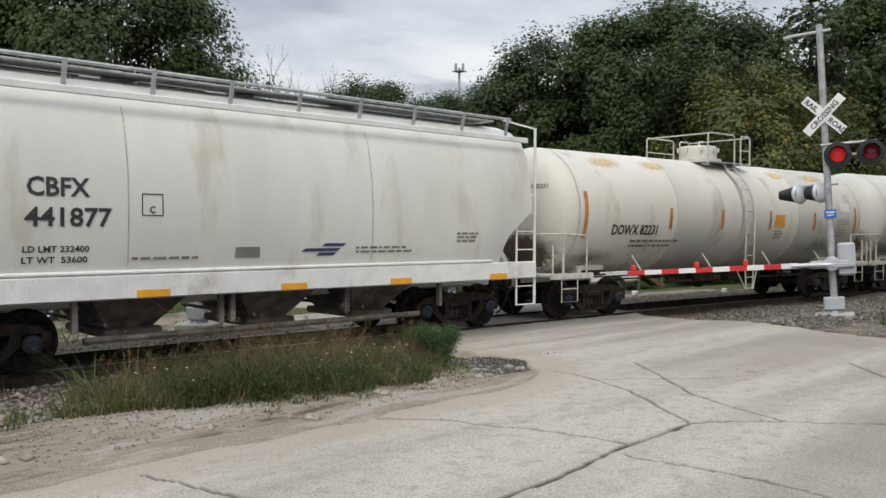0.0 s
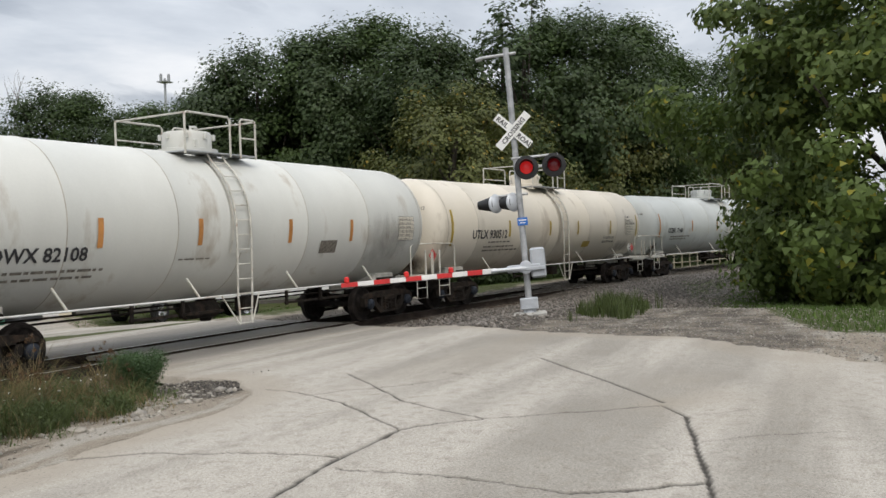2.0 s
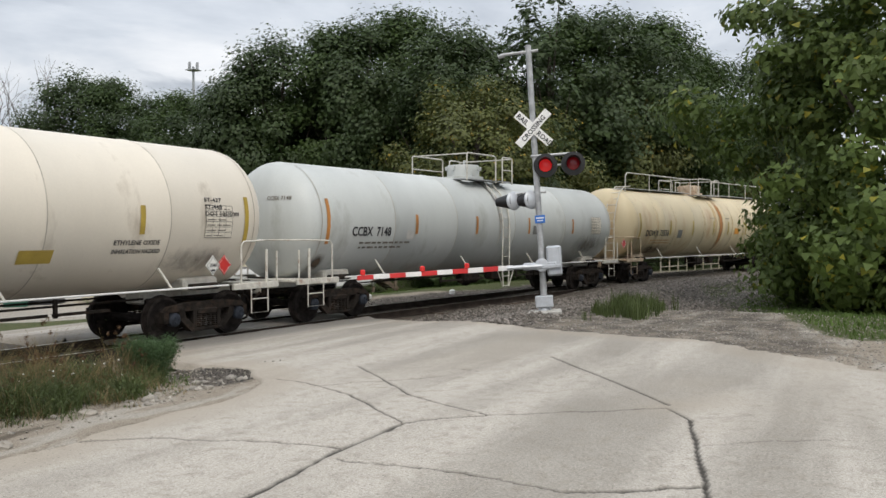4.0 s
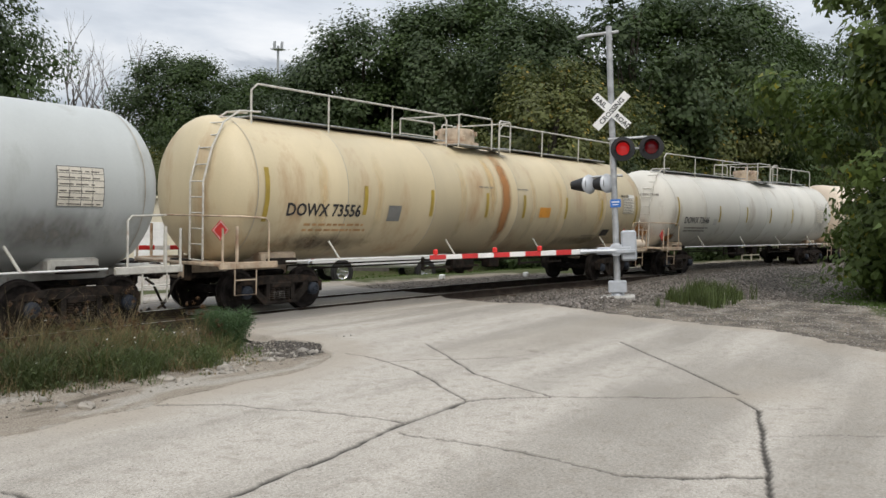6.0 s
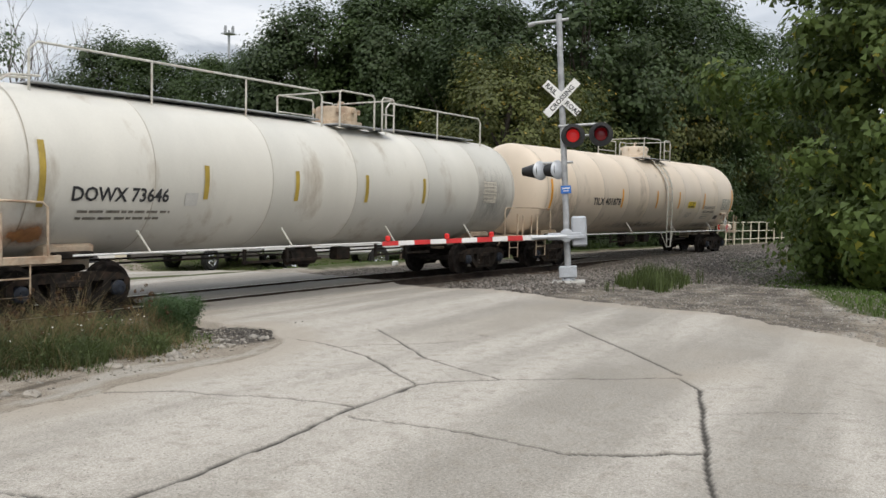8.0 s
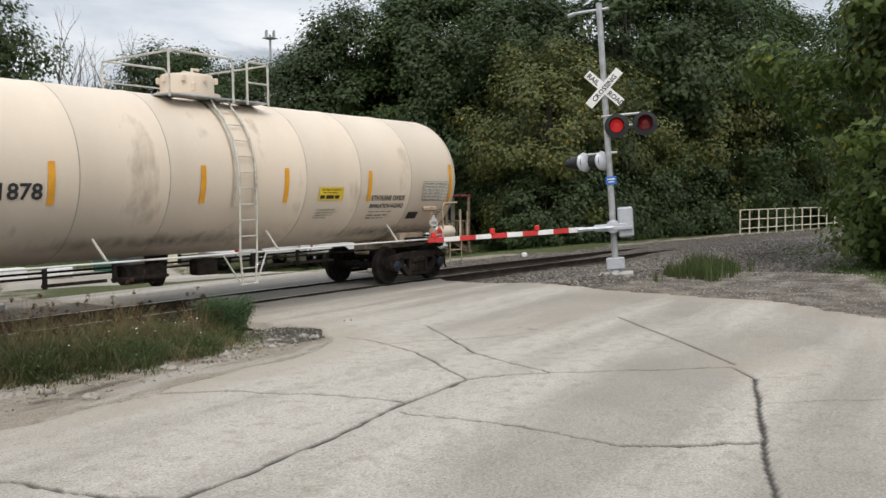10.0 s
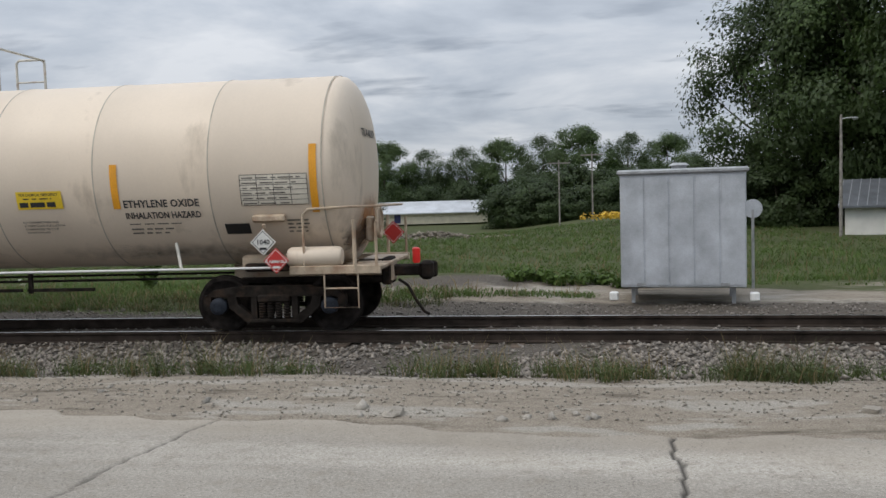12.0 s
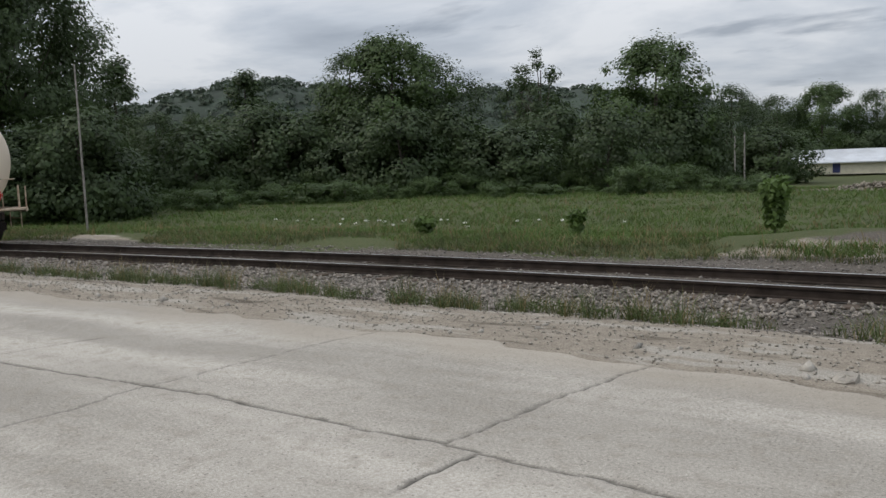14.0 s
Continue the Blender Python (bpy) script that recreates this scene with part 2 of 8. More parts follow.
M_TIE = mat("creosoted_tie_wood", (0.085, 0.065, 0.05), 0.9, spec=0.2, var=0.3, scale=3, grain=30, bump=0.4, rand=0.3)
M_GRAVEL = mat("verge_gravel", (0.26, 0.24, 0.21), 0.9, var=0.1, scale=5, grain=40, bump=0.2, island=0.4)
M_SHOULDER = mat("pale_shoulder_stone", (0.215, 0.19, 0.162), 0.9, var=0.12, scale=5, grain=40, bump=0.2, island=0.5)
M_STONE = mat("ballast_stone", (0.185, 0.165, 0.145), 0.9, var=0.1, scale=5, grain=40, bump=0.2, island=0.45)
M_RUBBLE = mat("pale_broken_concrete", (0.30, 0.272, 0.23), 0.9, var=0.12, scale=4, bump=0.3, island=0.25)
M_CRUMB = mat("dark_asphalt_crumb", (0.085, 0.078, 0.07), 0.9, var=0.15, scale=5, bump=0.2, island=0.4)
M_CHIP = mat("pale_concrete_chip", (0.33, 0.305, 0.265), 0.9, var=0.12, scale=4, bump=0.3, island=0.25)
M_BROWNSTONE = mat("dusty_brown_gravel", (0.20, 0.175, 0.14), 0.9, var=0.15, scale=3, bump=0.3, island=0.3)
M_TRUCKW = mat("white_truck_paint", (0.74, 0.74, 0.74), 0.25, var=0.03, scale=2, bump=0, spec=0.6)
M_JEEP = mat("dark_blue_car_paint", (0.010, 0.016, 0.026), 0.2, var=0.1, scale=2, bump=0, spec=0.7)
M_GLASS = mat("tinted_car_glass", (0.01, 0.013, 0.015), 0.06, var=0.05, bump=0, spec=0.9)
M_TYRE = mat("rubber_tyre", (0.018, 0.018, 0.018), 0.8, var=0.15, bump=0.1)
M_CHROME = mat("bright_alloy", (0.62, 0.62, 0.63), 0.22, 1.0, var=0.05, bump=0)
M_TAIL = mat("red_tail_lens", (0.35, 0.01, 0.01), 0.2, var=0.05, bump=0)
M_SIDING = mat("cream_trailer_siding", (0.66, 0.61, 0.47), 0.6, var=0.06, scale=1.5, bump=0.05)
M_SIDINGW = mat("white_trailer_siding", (0.68, 0.67, 0.63), 0.6, var=0.06, scale=1.5, bump=0.05)
M_BROWN = mat("brown_trim_paint", (0.20, 0.10, 0.05), 0.6, var=0.15)
M_ROOFDARK = mat("dark_roof_coating", (0.055, 0.05, 0.045), 0.8, var=0.2)
M_ROOFMET = mat("grey_metal_roof", (0.15, 0.16, 0.175), 0.45, 0.3, var=0.15, scale=1.5)
M_ROOFWHITE = mat("pale_metal_roof", (0.55, 0.57, 0.60), 0.5, 0.2, var=0.1, scale=0.5)
M_REDROOF = mat("red_porch_roof", (0.20, 0.035, 0.035), 0.6, var=0.15)
M_WOOD = mat("weathered_porch_wood", (0.20, 0.155, 0.115), 0.85, var=0.2, scale=6, bump=0.2)
M_POLE = mat("weathered_utility_pole", (0.27, 0.25, 0.225), 0.9, var=0.2, scale=6, bump=0.2)
M_WIN = mat("window_glass", (0.03, 0.035, 0.04), 0.08, var=0.05, bump=0, spec=0.8)
M_SKIRT = mat("dark_skirting", (0.12, 0.11, 0.10), 0.8, var=0.2)
M_BIN = mat("green_bin_plastic", (0.02, 0.09, 0.06), 0.5, var=0.1)
M_TARP = mat("black_tarp", (0.02, 0.02, 0.022), 0.7, var=0.2, bump=0.2)
M_BARK = mat("grey_brown_bark", (0.085, 0.07, 0.055), 0.95, var=0.25, scale=4, grain=20, bump=0.5)
M_DEAD = mat("bleached_dead_wood", (0.16, 0.14, 0.125), 0.9, var=0.2, scale=4, bump=0.3)
M_LEAF_DARK = leaf_mat("dark_oak_leaf", (0.050, 0.078, 0.026))
M_LEAF_MID = leaf_mat("mid_green_leaf", (0.062, 0.100, 0.027))
M_LEAF_OLIVE = leaf_mat("olive_leaf", (0.108, 0.122, 0.034), yellow=0.04)
M_LEAF_NEAR = leaf_mat("mulberry_leaf", (0.098, 0.142, 0.032), yellow=0.06)
# distance haze is mixed into this colour: bluer than the nearer leaves
M_LEAF_HILL = leaf_mat("haze_tinted_wood_leaf", (0.050, 0.072, 0.045), 0.25)
M_GRASS = leaf_mat("field_grass_blade", (0.086, 0.138, 0.030), 0.22)
M_WEED = leaf_mat("weed_blade", (0.075, 0.100, 0.032), 0.3)
M_FERN = leaf_mat("bright_fern_leaf", (0.058, 0.105, 0.036), 0.2)
M_DRYWEED = leaf_mat("dry_goldenrod_stem", (0.20, 0.155, 0.075), 0.35)
M_SEED = leaf_mat("brown_seed_head", (0.10, 0.055, 0.025), 0.4)
M_FLOWER = mat("white_petal", (0.75, 0.75, 0.68), 0.6, var=0.05, bump=0)
M_YFLOWER = mat("yellow_petal", (0.65, 0.42, 0.03), 0.6, var=0.1, bump=0)


def node_mix(n, l, fac, a, b, kind='MIX'):
    x = n.new("ShaderNodeMix")
    x.data_type, x.blend_type = 'RGBA', kind
    for key, v in (("Factor", fac), ("A", a), ("B", b)):
        if isinstance(v, (int, float)):
            x.inputs[key].default_value = v
        elif isinstance(v, tuple):
            x.inputs[key].default_value = (*v, 1)
        else:
            l.new(v, x.inputs[key])
    return x.outputs["Result"]


def ground_material():
    """Soil, gravel and grass, blended by the plan's zones (stored in the mesh) and broken up by noise."""
    m = bpy.data.materials.new("soil_gravel_grass")
    m.use_nodes = True
    n, l = m.node_tree.nodes, m.node_tree.links
    b = n["Principled BSDF"]
    b.inputs["Roughness"].default_value = 0.95
    b.inputs["Specular IOR Level"].default_value = 0.15
    tc = n.new("ShaderNodeTexCoord")

    def nz(s, d=6.0, r=0.6):
        t = n.new("ShaderNodeTexNoise")
        t.inputs["Scale"].default_value, t.inputs["Detail"].default_value, t.inputs["Roughness"].default_value = s, d, r
        l.new(tc.outputs["Object"], t.inputs["Vector"])
        return t.outputs["Fac"]

    def rng(v, a, c):
        r = n.new("ShaderNodeMapRange")
        r.inputs["From Min"].default_value, r.inputs["From Max"].default_value = a, c
        l.new(v, r.inputs["Value"])
        return r.outputs[0]

    def zone(name):
        a = n.new("ShaderNodeAttribute")
        a.attribute_name = name
        s = n.new("ShaderNodeMath")
        s.operation = 'ADD'
        l.new(a.outputs["Fac"], s.inputs[0])
        k = n.new("ShaderNodeMath")
        k.operation = 'MULTIPLY_ADD'
        k.inputs[1].default_value, k.inputs[2].default_value = 0.9, -0.45
        l.new(nz(1.6), k.inputs[0])
        l.new(k.outputs[0], s.inputs[1])
        return rng(s.outputs[0], 0.38, 0.62)

    vor = n.new("ShaderNodeTexVoronoi")
    vor.inputs["Scale"].default_value = 26.0
    l.new(tc.outputs["Object"], vor.inputs["Vector"])
    fine, mid, big = nz(70, 3), nz(9), nz(0.5)
    dirt = node_mix(n, l, rng(mid, 0.3, 0.7), (0.14, 0.112, 0.085), (0.26, 0.222, 0.174))
    dirt = node_mix(n, l, rng(fine, 0.3, 0.75), dirt, (0.32, 0.285, 0.235))
    grav = node_mix(n, l, rng(vor.outputs["Distance"], 0.1, 0.6), (0.20, 0.182, 0.158), (0.075, 0.066, 0.056))
    grav = node_mix(n, l, rng(mid, 0.35, 0.75), grav, (0.105, 0.088, 0.072))
    grass = node_mix(n, l, rng(big, 0.3, 0.7), (0.066, 0.088, 0.032), (0.048, 0.064, 0.026))
    grass = node_mix(n, l, rng(mid, 0.35, 0.75), grass, (0.100, 0.094, 0.048))
    mp = n.new("ShaderNodeMapping")
    mp.inputs["Scale"].default_value = (0.35, 1.3, 1)
    l.new(tc.outputs["Object"], mp.inputs[0])
    t2 = n.new("ShaderNodeTexNoise")
    t2.inputs["Scale"].default_value, t2.inputs["Detail"].default_value, t2.inputs["Roughness"].default_value = 1.5, 7.0, 0.65
    l.new(mp.outputs[0], t2.inputs["Vector"])
    dirt = node_mix(n, l, rng(t2.outputs["Fac"], 0.52, 0.58), dirt, node_mix(n, l, rng(fine, 0.3, 0.7), (0.26, 0.238, 0.20), (0.385, 0.355, 0.31)))
    dirt = node_mix(n, l, rng(t2.outputs["Fac"], 0.44, 0.34), dirt, (0.105, 0.088, 0.068))
    c = node_mix(n, l, zone("gravel"), dirt, grav)
    c = node_mix(n, l, zone("grass"), c, grass)
    c = node_mix(n, l, 0.6, c, node_mix(n, l, rng(fine, 0.25, 0.75), (0.65, 0.65, 0.65), (1.3, 1.3, 1.3)), 'MULTIPLY')
    l.new(c, b.inputs["Base Color"])
    bp = n.new("ShaderNodeBump")
    bp.inputs["Strength"].default_value, bp.inputs["Distance"].default_value = 0.7, 0.04
    l.new(mid, bp.inputs["Height"])
    bp2 = n.new("ShaderNodeBump")
    bp2.inputs["Strength"].default_value, bp2.inputs["Distance"].default_value = 0.5, 0.02
    l.new(fine, bp2.inputs["Height"])
    l.new(bp.outputs[0], bp2.inputs["Normal"])
    l.new(bp2.outputs[0], b.inputs["Normal"])
    return m


def road_material():
    """Worn concrete with exposed aggregate, tyre-polished bands, dust, and dirt packed in the cracks."""
    m = bpy.data.materials.new("worn_road_concrete")
    m.use_nodes = True
    n, l = m.node_tree.nodes, m.node_tree.links
    b = n["Principled BSDF"]
    b.inputs["Roughness"].default_value = 0.85
    b.inputs["Specular IOR Level"].default_value = 0.25
    tc = n.new("ShaderNodeTexCoord")

    def nz(s, d=6.0, r=0.6, vec=None):
        t = n.new("ShaderNodeTexNoise")
        t.inputs["Scale"].default_value, t.inputs["Detail"].default_value, t.inputs["Roughness"].default_value = s, d, r
        l.new(vec or tc.outputs["Object"], t.inputs["Vector"])
        return t.outputs["Fac"]

    def rng(v, a, c):
        r = n.new("ShaderNodeMapRange")
        r.inputs["From Min"].default_value, r.inputs["From Max"].default_value = a, c
        l.new(v, r.inputs["Value"])
        return r.outputs[0]

    mp = n.new("ShaderNodeMapping")
    mp.inputs["Scale"].default_value, mp.inputs["Rotation"].default_value = (0.12, 0.9, 1), (0, 0, radians(-12))
    l.new(tc.outputs["Object"], mp.inputs[0])
    fine, grit, mid, big, bands = nz(160, 2), nz(45, 4, 0.7), nz(6), nz(0.55, 4), nz(0.9, 4, 0.5, mp.outputs[0])
    c = node_mix(n, l, rng(big, 0.3, 0.7), (0.255, 0.234, 0.203), (0.335, 0.310, 0.272))
    c = node_mix(n, l, rng(bands, 0.44, 0.58), c, (0.42, 0.39, 0.345))
    c = node_mix(n, l, rng(mid, 0.5, 0.8), c, (0.255, 0.228, 0.19))
    c = node_mix(n, l, 0.75, c, node_mix(n, l, rng(grit, 0.3, 0.7), (0.60, 0.59, 0.57), (1.32, 1.32, 1.32)), 'MULTIPLY')
    c = node_mix(n, l, 0.75, c, node_mix(n, l, rng(fine, 0.3, 0.7), (0.62, 0.62, 0.62), (1.34, 1.34, 1.34)), 'MULTIPLY')
    stain = n.new("ShaderNodeAttribute")
    stain.attribute_name = "dust"
    c = node_mix(n, l, stain.outputs["Fac"], c, node_mix(n, l, rng(mid, 0.3, 0.7), (0.27, 0.228, 0.178), (0.36, 0.318, 0.258)))
    tar = n.new("ShaderNodeAttribute")
    tar.attribute_name = "asphalt"
    c = node_mix(n, l, tar.outputs["Fac"], c, node_mix(n, l, rng(grit, 0.3, 0.7), (0.11, 0.105, 0.10), (0.22, 0.21, 0.195)))
    crack = n.new("ShaderNodeAttribute")
    crack.attribute_name = "crack"
    pits = n.new("ShaderNodeTexVoronoi")
    pits.inputs["Scale"].default_value = 21.0
    l.new(tc.outputs["Object"], pits.inputs["Vector"])
    c = node_mix(n, l, rng(pits.outputs["Distance"], 0.17, 0.10), c, (0.16, 0.145, 0.125))
    c = node_mix(n, l, crack.outputs["Fac"], c, (0.045, 0.040, 0.034))
    l.new(c, b.inputs["Base Color"])
    bp = n.new("ShaderNodeBump")
    bp.inputs["Strength"].default_value, bp.inputs["Distance"].default_value = 0.35, 0.006
    l.new(grit, bp.inputs["Height"])
    l.new(bp.outputs[0], b.inputs["Normal"])
    return m


def stain_material(name, color):
    """A thin film of dirt that thins out to nothing at its ragged edge (the mesh stores its thickness)."""
    m = bpy.data.materials.new(name)
    m.use_nodes = True
    n, l = m.node_tree.nodes, m.node_tree.links
    b = n["Principled BSDF"]
    b.inputs["Roughness"].default_value, b.inputs["Specular IOR Level"].default_value = 0.8, 0.2
    tc = n.new("ShaderNodeTexCoord")
    mp = n.new("ShaderNodeMapping")
    mp.inputs["Scale"].default_value = (2.2, 2.2, 0.7)
    l.new(tc.outputs["Object"], mp.inputs[0])
    nz = n.new("ShaderNodeTexNoise")
    nz.inputs["Scale"].default_value, nz.inputs["Detail"].default_value, nz.inputs["Roughness"].default_value = 2.4, 6.0, 0.65
    l.new(mp.outputs[0], nz.inputs["Vector"])
    a = n.new("ShaderNodeAttribute")
    a.attribute_name = "film"
    k = n.new("ShaderNodeMath")
    k.operation = 'MULTIPLY_ADD'
    k.inputs[1].default_value, k.inputs[2].default_value = 1.5, -0.95
    l.new(nz.outputs["Fac"], k.inputs[0])
    t = n.new("ShaderNodeMath")
    t.operation, t.use_clamp = 'ADD', True
    l.new(a.outputs["Fac"], t.inputs[0])
    l.new(k.outputs[0], t.inputs[1])
    w = n.new("ShaderNodeMath")
    w.operation, w.use_clamp = 'MULTIPLY', True
    l.new(t.outputs[0], w.inputs[0])
    l.new(a.outputs["Fac"], w.inputs[1])
    l.new(w.outputs[0], b.inputs["Alpha"])
    c = node_mix(n, l, nz.outputs["Fac"], tuple(v * 0.7 for v in color), tuple(v * 1.25 for v in color))
    l.new(c, b.inputs["Base Color"])
    return m


M_FILM_SOOT, M_FILM_RUST = stain_material("brown_road_grime", (0.115, 0.085, 0.06)), stain_material("orange_rust_film", (0.36, 0.17, 0.065))
M_FILM_SPILL, M_FILM_GREY = stain_material("yellow_spill_film", (0.58, 0.43, 0.23)), stain_material("grey_dust_film", (0.26, 0.24, 0.21))
M_GROUND, M_ROAD = ground_material(), road_material()


# ---- mesh helpers ----
class MB:
    """Gathers vertices and faces for one mesh."""

    def __init__(self):
        self.v, self.f, self.m = [], [], []

    def add(self, verts, faces, mi=0):
        k = len(self.v)
        self.v += [tuple(p) for p in verts]
        self.f += [tuple(i + k for i in f) for f in faces]
        self.m += [mi] * len(faces)
        return self

    def box(self, cx, cy_, cz, lx, ly, lz, b=0.0, mi=0, turn=None):
        """A box, its edges chamfered by b."""
        hx, hy, hz = lx / 2, ly / 2, lz / 2
        b = min(b, hx * 0.9, hy * 0.9, hz * 0.9)
        if b <= 0:
            vs = [(x, y, z) for x in (-hx, hx) for y in (-hy, hy) for z in (-hz, hz)]
            fs = [(0, 1, 3, 2), (4, 6, 7, 5), (0, 4, 5, 1), (2, 3, 7, 6), (0, 2, 6, 4), (1, 5, 7, 3)]
        else:
            vs, fs = [], []
            ring = [(-hx + b, -hy), (hx - b, -hy), (hx, -hy + b), (hx, hy - b), (hx - b, hy), (-hx + b, hy), (-hx, hy - b), (-hx, -hy + b)]
            for z, s in ((-hz, b), (-hz + b, 0), (hz - b, 0), (hz, b)):
                for x, y in ring:
                    vs.append((x - math.copysign(min(s, abs(x)), x), y - math.copysign(min(s, abs(y)), y), z))
            for k in range(3):
                for i in range(8):
                    j = (i + 1) % 8
                    fs.append((k * 8 + i, k * 8 + j, k * 8 + 8 + j, k * 8 + 8 + i))
            fs += [tuple(range(7, -1, -1)), tuple(range(24, 32))]
        if turn is not None:
            vs = [turn @ Vector(p) for p in vs]
        return self.add([(p[0] + cx, p[1] + cy_, p[2] + cz) for p in vs], fs, mi)

    def tube(self, pts, r, seg=8, mi=0, r2=None, cap=True):
        """A round bar along a line of points."""
        P = [Vector(p) for p in pts]
        n = len(P)
        vs, fs = [], []
        up = None
        for i, p in enumerate(P):
            d = (P[min(i + 1, n - 1)] - P[max(i - 1, 0)]).normalized()
            if up is None:
                up = Vector((0, 0, 1)) if abs(d.z) < 0.9 else Vector((1, 0, 0))
            a = d.cross(up).normalized()
            up = a.cross(d).normalized()
            rr = r if r2 is None else r + (r2 - r) * i / (n - 1)
            for k in range(seg):
                t = 2 * math.pi * k / seg
                vs.append(p + a * (rr * math.cos(t)) + up * (rr * math.sin(t)))
        for i in range(n - 1):
            for k in range(seg):
                j = (k + 1) % seg
                fs.append((i * seg + k, i * seg + j, (i + 1) * seg + j, (i + 1) * seg + k))
        if cap:
            fs += [tuple(range(seg - 1, -1, -1)), tuple((n - 1) * seg + k for k in range(seg))]
        return self.add(vs, fs, mi)

    def turn(self, prof, axis='x', seg=32, o=(0, 0, 0), mi=0, close=False):
        """Turns a profile of (along, radius) about an axis."""
        vs, fs = [], []
        n = len(prof)
        for a, r in prof:
            for k in range(seg):
                t = 2 * math.pi * k / seg
                c, s = r * math.cos(t), r * math.sin(t)
                q = {'x': (a, c, s), 'y': (s, a, c), 'z': (c, s, a)}[axis]
                vs.append((q[0] + o[0], q[1] + o[1], q[2] + o[2]))
        for i in range(n - 1 + (1 if close else 0)):
            i2 = (i + 1) % n
            for k in range(seg):
                j = (k + 1) % seg
                fs.append((i * seg + k, i * seg + j, i2 * seg + j, i2 * seg + k))
        if not close:
            fs += [tuple(range(seg - 1, -1, -1)), tuple((n - 1) * seg + k for k in range(seg))]
        return self.add(vs, fs, mi)

    def prism(self, poly, y0, y1, mi=0, axis='y'):
        """A polygon in x, z drawn out from y0 to y1 (or in y, z along x)."""
        n = len(poly)
        q = (lambda a, b, d: (a, d, b)) if axis == 'y' else (lambda a, b, d: (d, a, b))
        vs = [q(a, b, y0) for a, b in poly] + [q(a, b, y1) for a, b in poly]
        fs = [(i, (i + 1) % n, n + (i + 1) % n, n + i) for i in range(n)] + [tuple(range(n - 1, -1, -1)), tuple(range(n, 2 * n))]
        return self.add(vs, fs, mi)

    def mesh(self, name, mats, smooth=False):
        me = bpy.data.meshes.new(name)
        me.from_pydata(self.v, [], self.f)
        for m in (mats if isinstance(mats, (list, tuple)) else [mats]):
            me.materials.append(m)
        if max(self.m, default=0):
            me.polygons.foreach_set("material_index", self.m)
        bm = bmesh.new()
        bm.from_mesh(me)
        bmesh.ops.recalc_face_normals(bm, faces=bm.faces)
        bm.to_mesh(me)
        bm.free()
        if smooth:
            me.shade_smooth()
            me.set_sharp_from_angle(angle=radians(38))
        return me


def part(name, mb, mats, parent, label="", smooth=True, at=None):
    me = mb if isinstance(mb, bpy.types.Mesh) else mb.mesh(name, mats, smooth)
    ob = new(name, me)
    ob.parent = parent
    if at is not None:
        ob.matrix_basis = at
    if label:
        tagged(ob, label)
    return ob


def thing(name, label, category, m=None, group="", kind=""):
    ob = new(name)
    ob.empty_display_size = 0.3
    tagged(ob, label, category, group, kind)
    if m is not None:
        ob.matrix_basis = m
    return ob


def raw_mesh(name, verts, faces, material, smooth=False):
    """A mesh from arrays: verts (n, 3), faces (m, 3 or 4)."""
    verts, faces = np.asarray(verts, np.float32), np.asarray(faces, np.int32)
    me = bpy.data.meshes.new(name)
    k = faces.shape[1]
    me.vertices.add(len(verts))
    me.vertices.foreach_set("co", verts.ravel())
    me.loops.add(faces.size)
    me.loops.foreach_set("vertex_index", faces.ravel())
    me.polygons.add(len(faces))
    me.polygons.foreach_set("loop_start", np.arange(0, faces.size, k, dtype=np.int32))
    me.materials.append(material)
    me.update(calc_edges=True)
    me.validate()
    if smooth:
        me.shade_smooth()
    return me


# ---- plan: the track is an arc about a centre on the camera's side ----
RAD, ARC_X, ARC_Y, RAIL_Z = 186.6, -4.71, 13.274 - 186.6, -0.25
SPEED = 11.229


def on_track(s, off=0.0, z=0.0):
    """A point s metres along the track, off metres beyond its centre line, z above the rail head."""
    p = s / RAD
    return (ARC_X + (RAD + off) * math.sin(p), ARC_Y + (RAD + off) * math.cos(p), RAIL_Z + z)


def track_pose(s, z=0.0):
    x, y, zz = on_track(s, -0.06, z)
    return pose(x, y, zz, 0, 0, -math.degrees(s / RAD))


def smooth_step(a, b, v):
    t = np.clip((v - a) / (b - a), 0, 1)
    return t * t * (3 - 2 * t)


def ripple(x, y, s, seed=0.0):
    """Cheap smooth unevenness, about -1 to 1."""
    return (np.sin(x * s + 1.3 * seed + 1.7 * np.sin(y * s * 0.7 + seed)) + np.sin(y * s * 1.1 + 2.1 * seed + 1.3 * np.sin(x * s * 0.8 - seed))) / 2


def terrain(x, y):
    x, y = np.asarray(x, float), np.asarray(y, float)
    u = np.hypot(x - ARC_X, y - ARC_Y) - RAD
    z = -0.035 - 0.40 * smooth_step(-5.6, -2.6, u) + 0.12 * smooth_step(2.4, 4.2, u) - 0.52 * smooth_step(4.5, 13, u) - 0.25 * smooth_step(25, 90, u)
    z = z + 0.35 * np.exp(-((x + 3) ** 2 + (y - 19.5) ** 2 * 2) / 9.0)
    z = z - 0.55 * smooth_step(20, 26, x) * smooth_step(-3.2, -5.2, u) * (u < 0)
    z = z - 0.36 * smooth_step(14, 19, x) * smooth_step(4, 8.5, u) * (1 - smooth_step(9, 14, u))
    z = z - 1.25 * smooth_step(30, 85, u) * (1 - smooth_step(-10, 4, x))
    z = z + 0.22 * smooth_step(26, 36, x) * smooth_step(-4.6, -2.2, u) * (1 - smooth_step(1.6, 3.0, u))
    z = z + 0.02 * ripple(x, y, 0.9) + 0.012 * ripple(x, y, 3.1, 2.0)
    return z


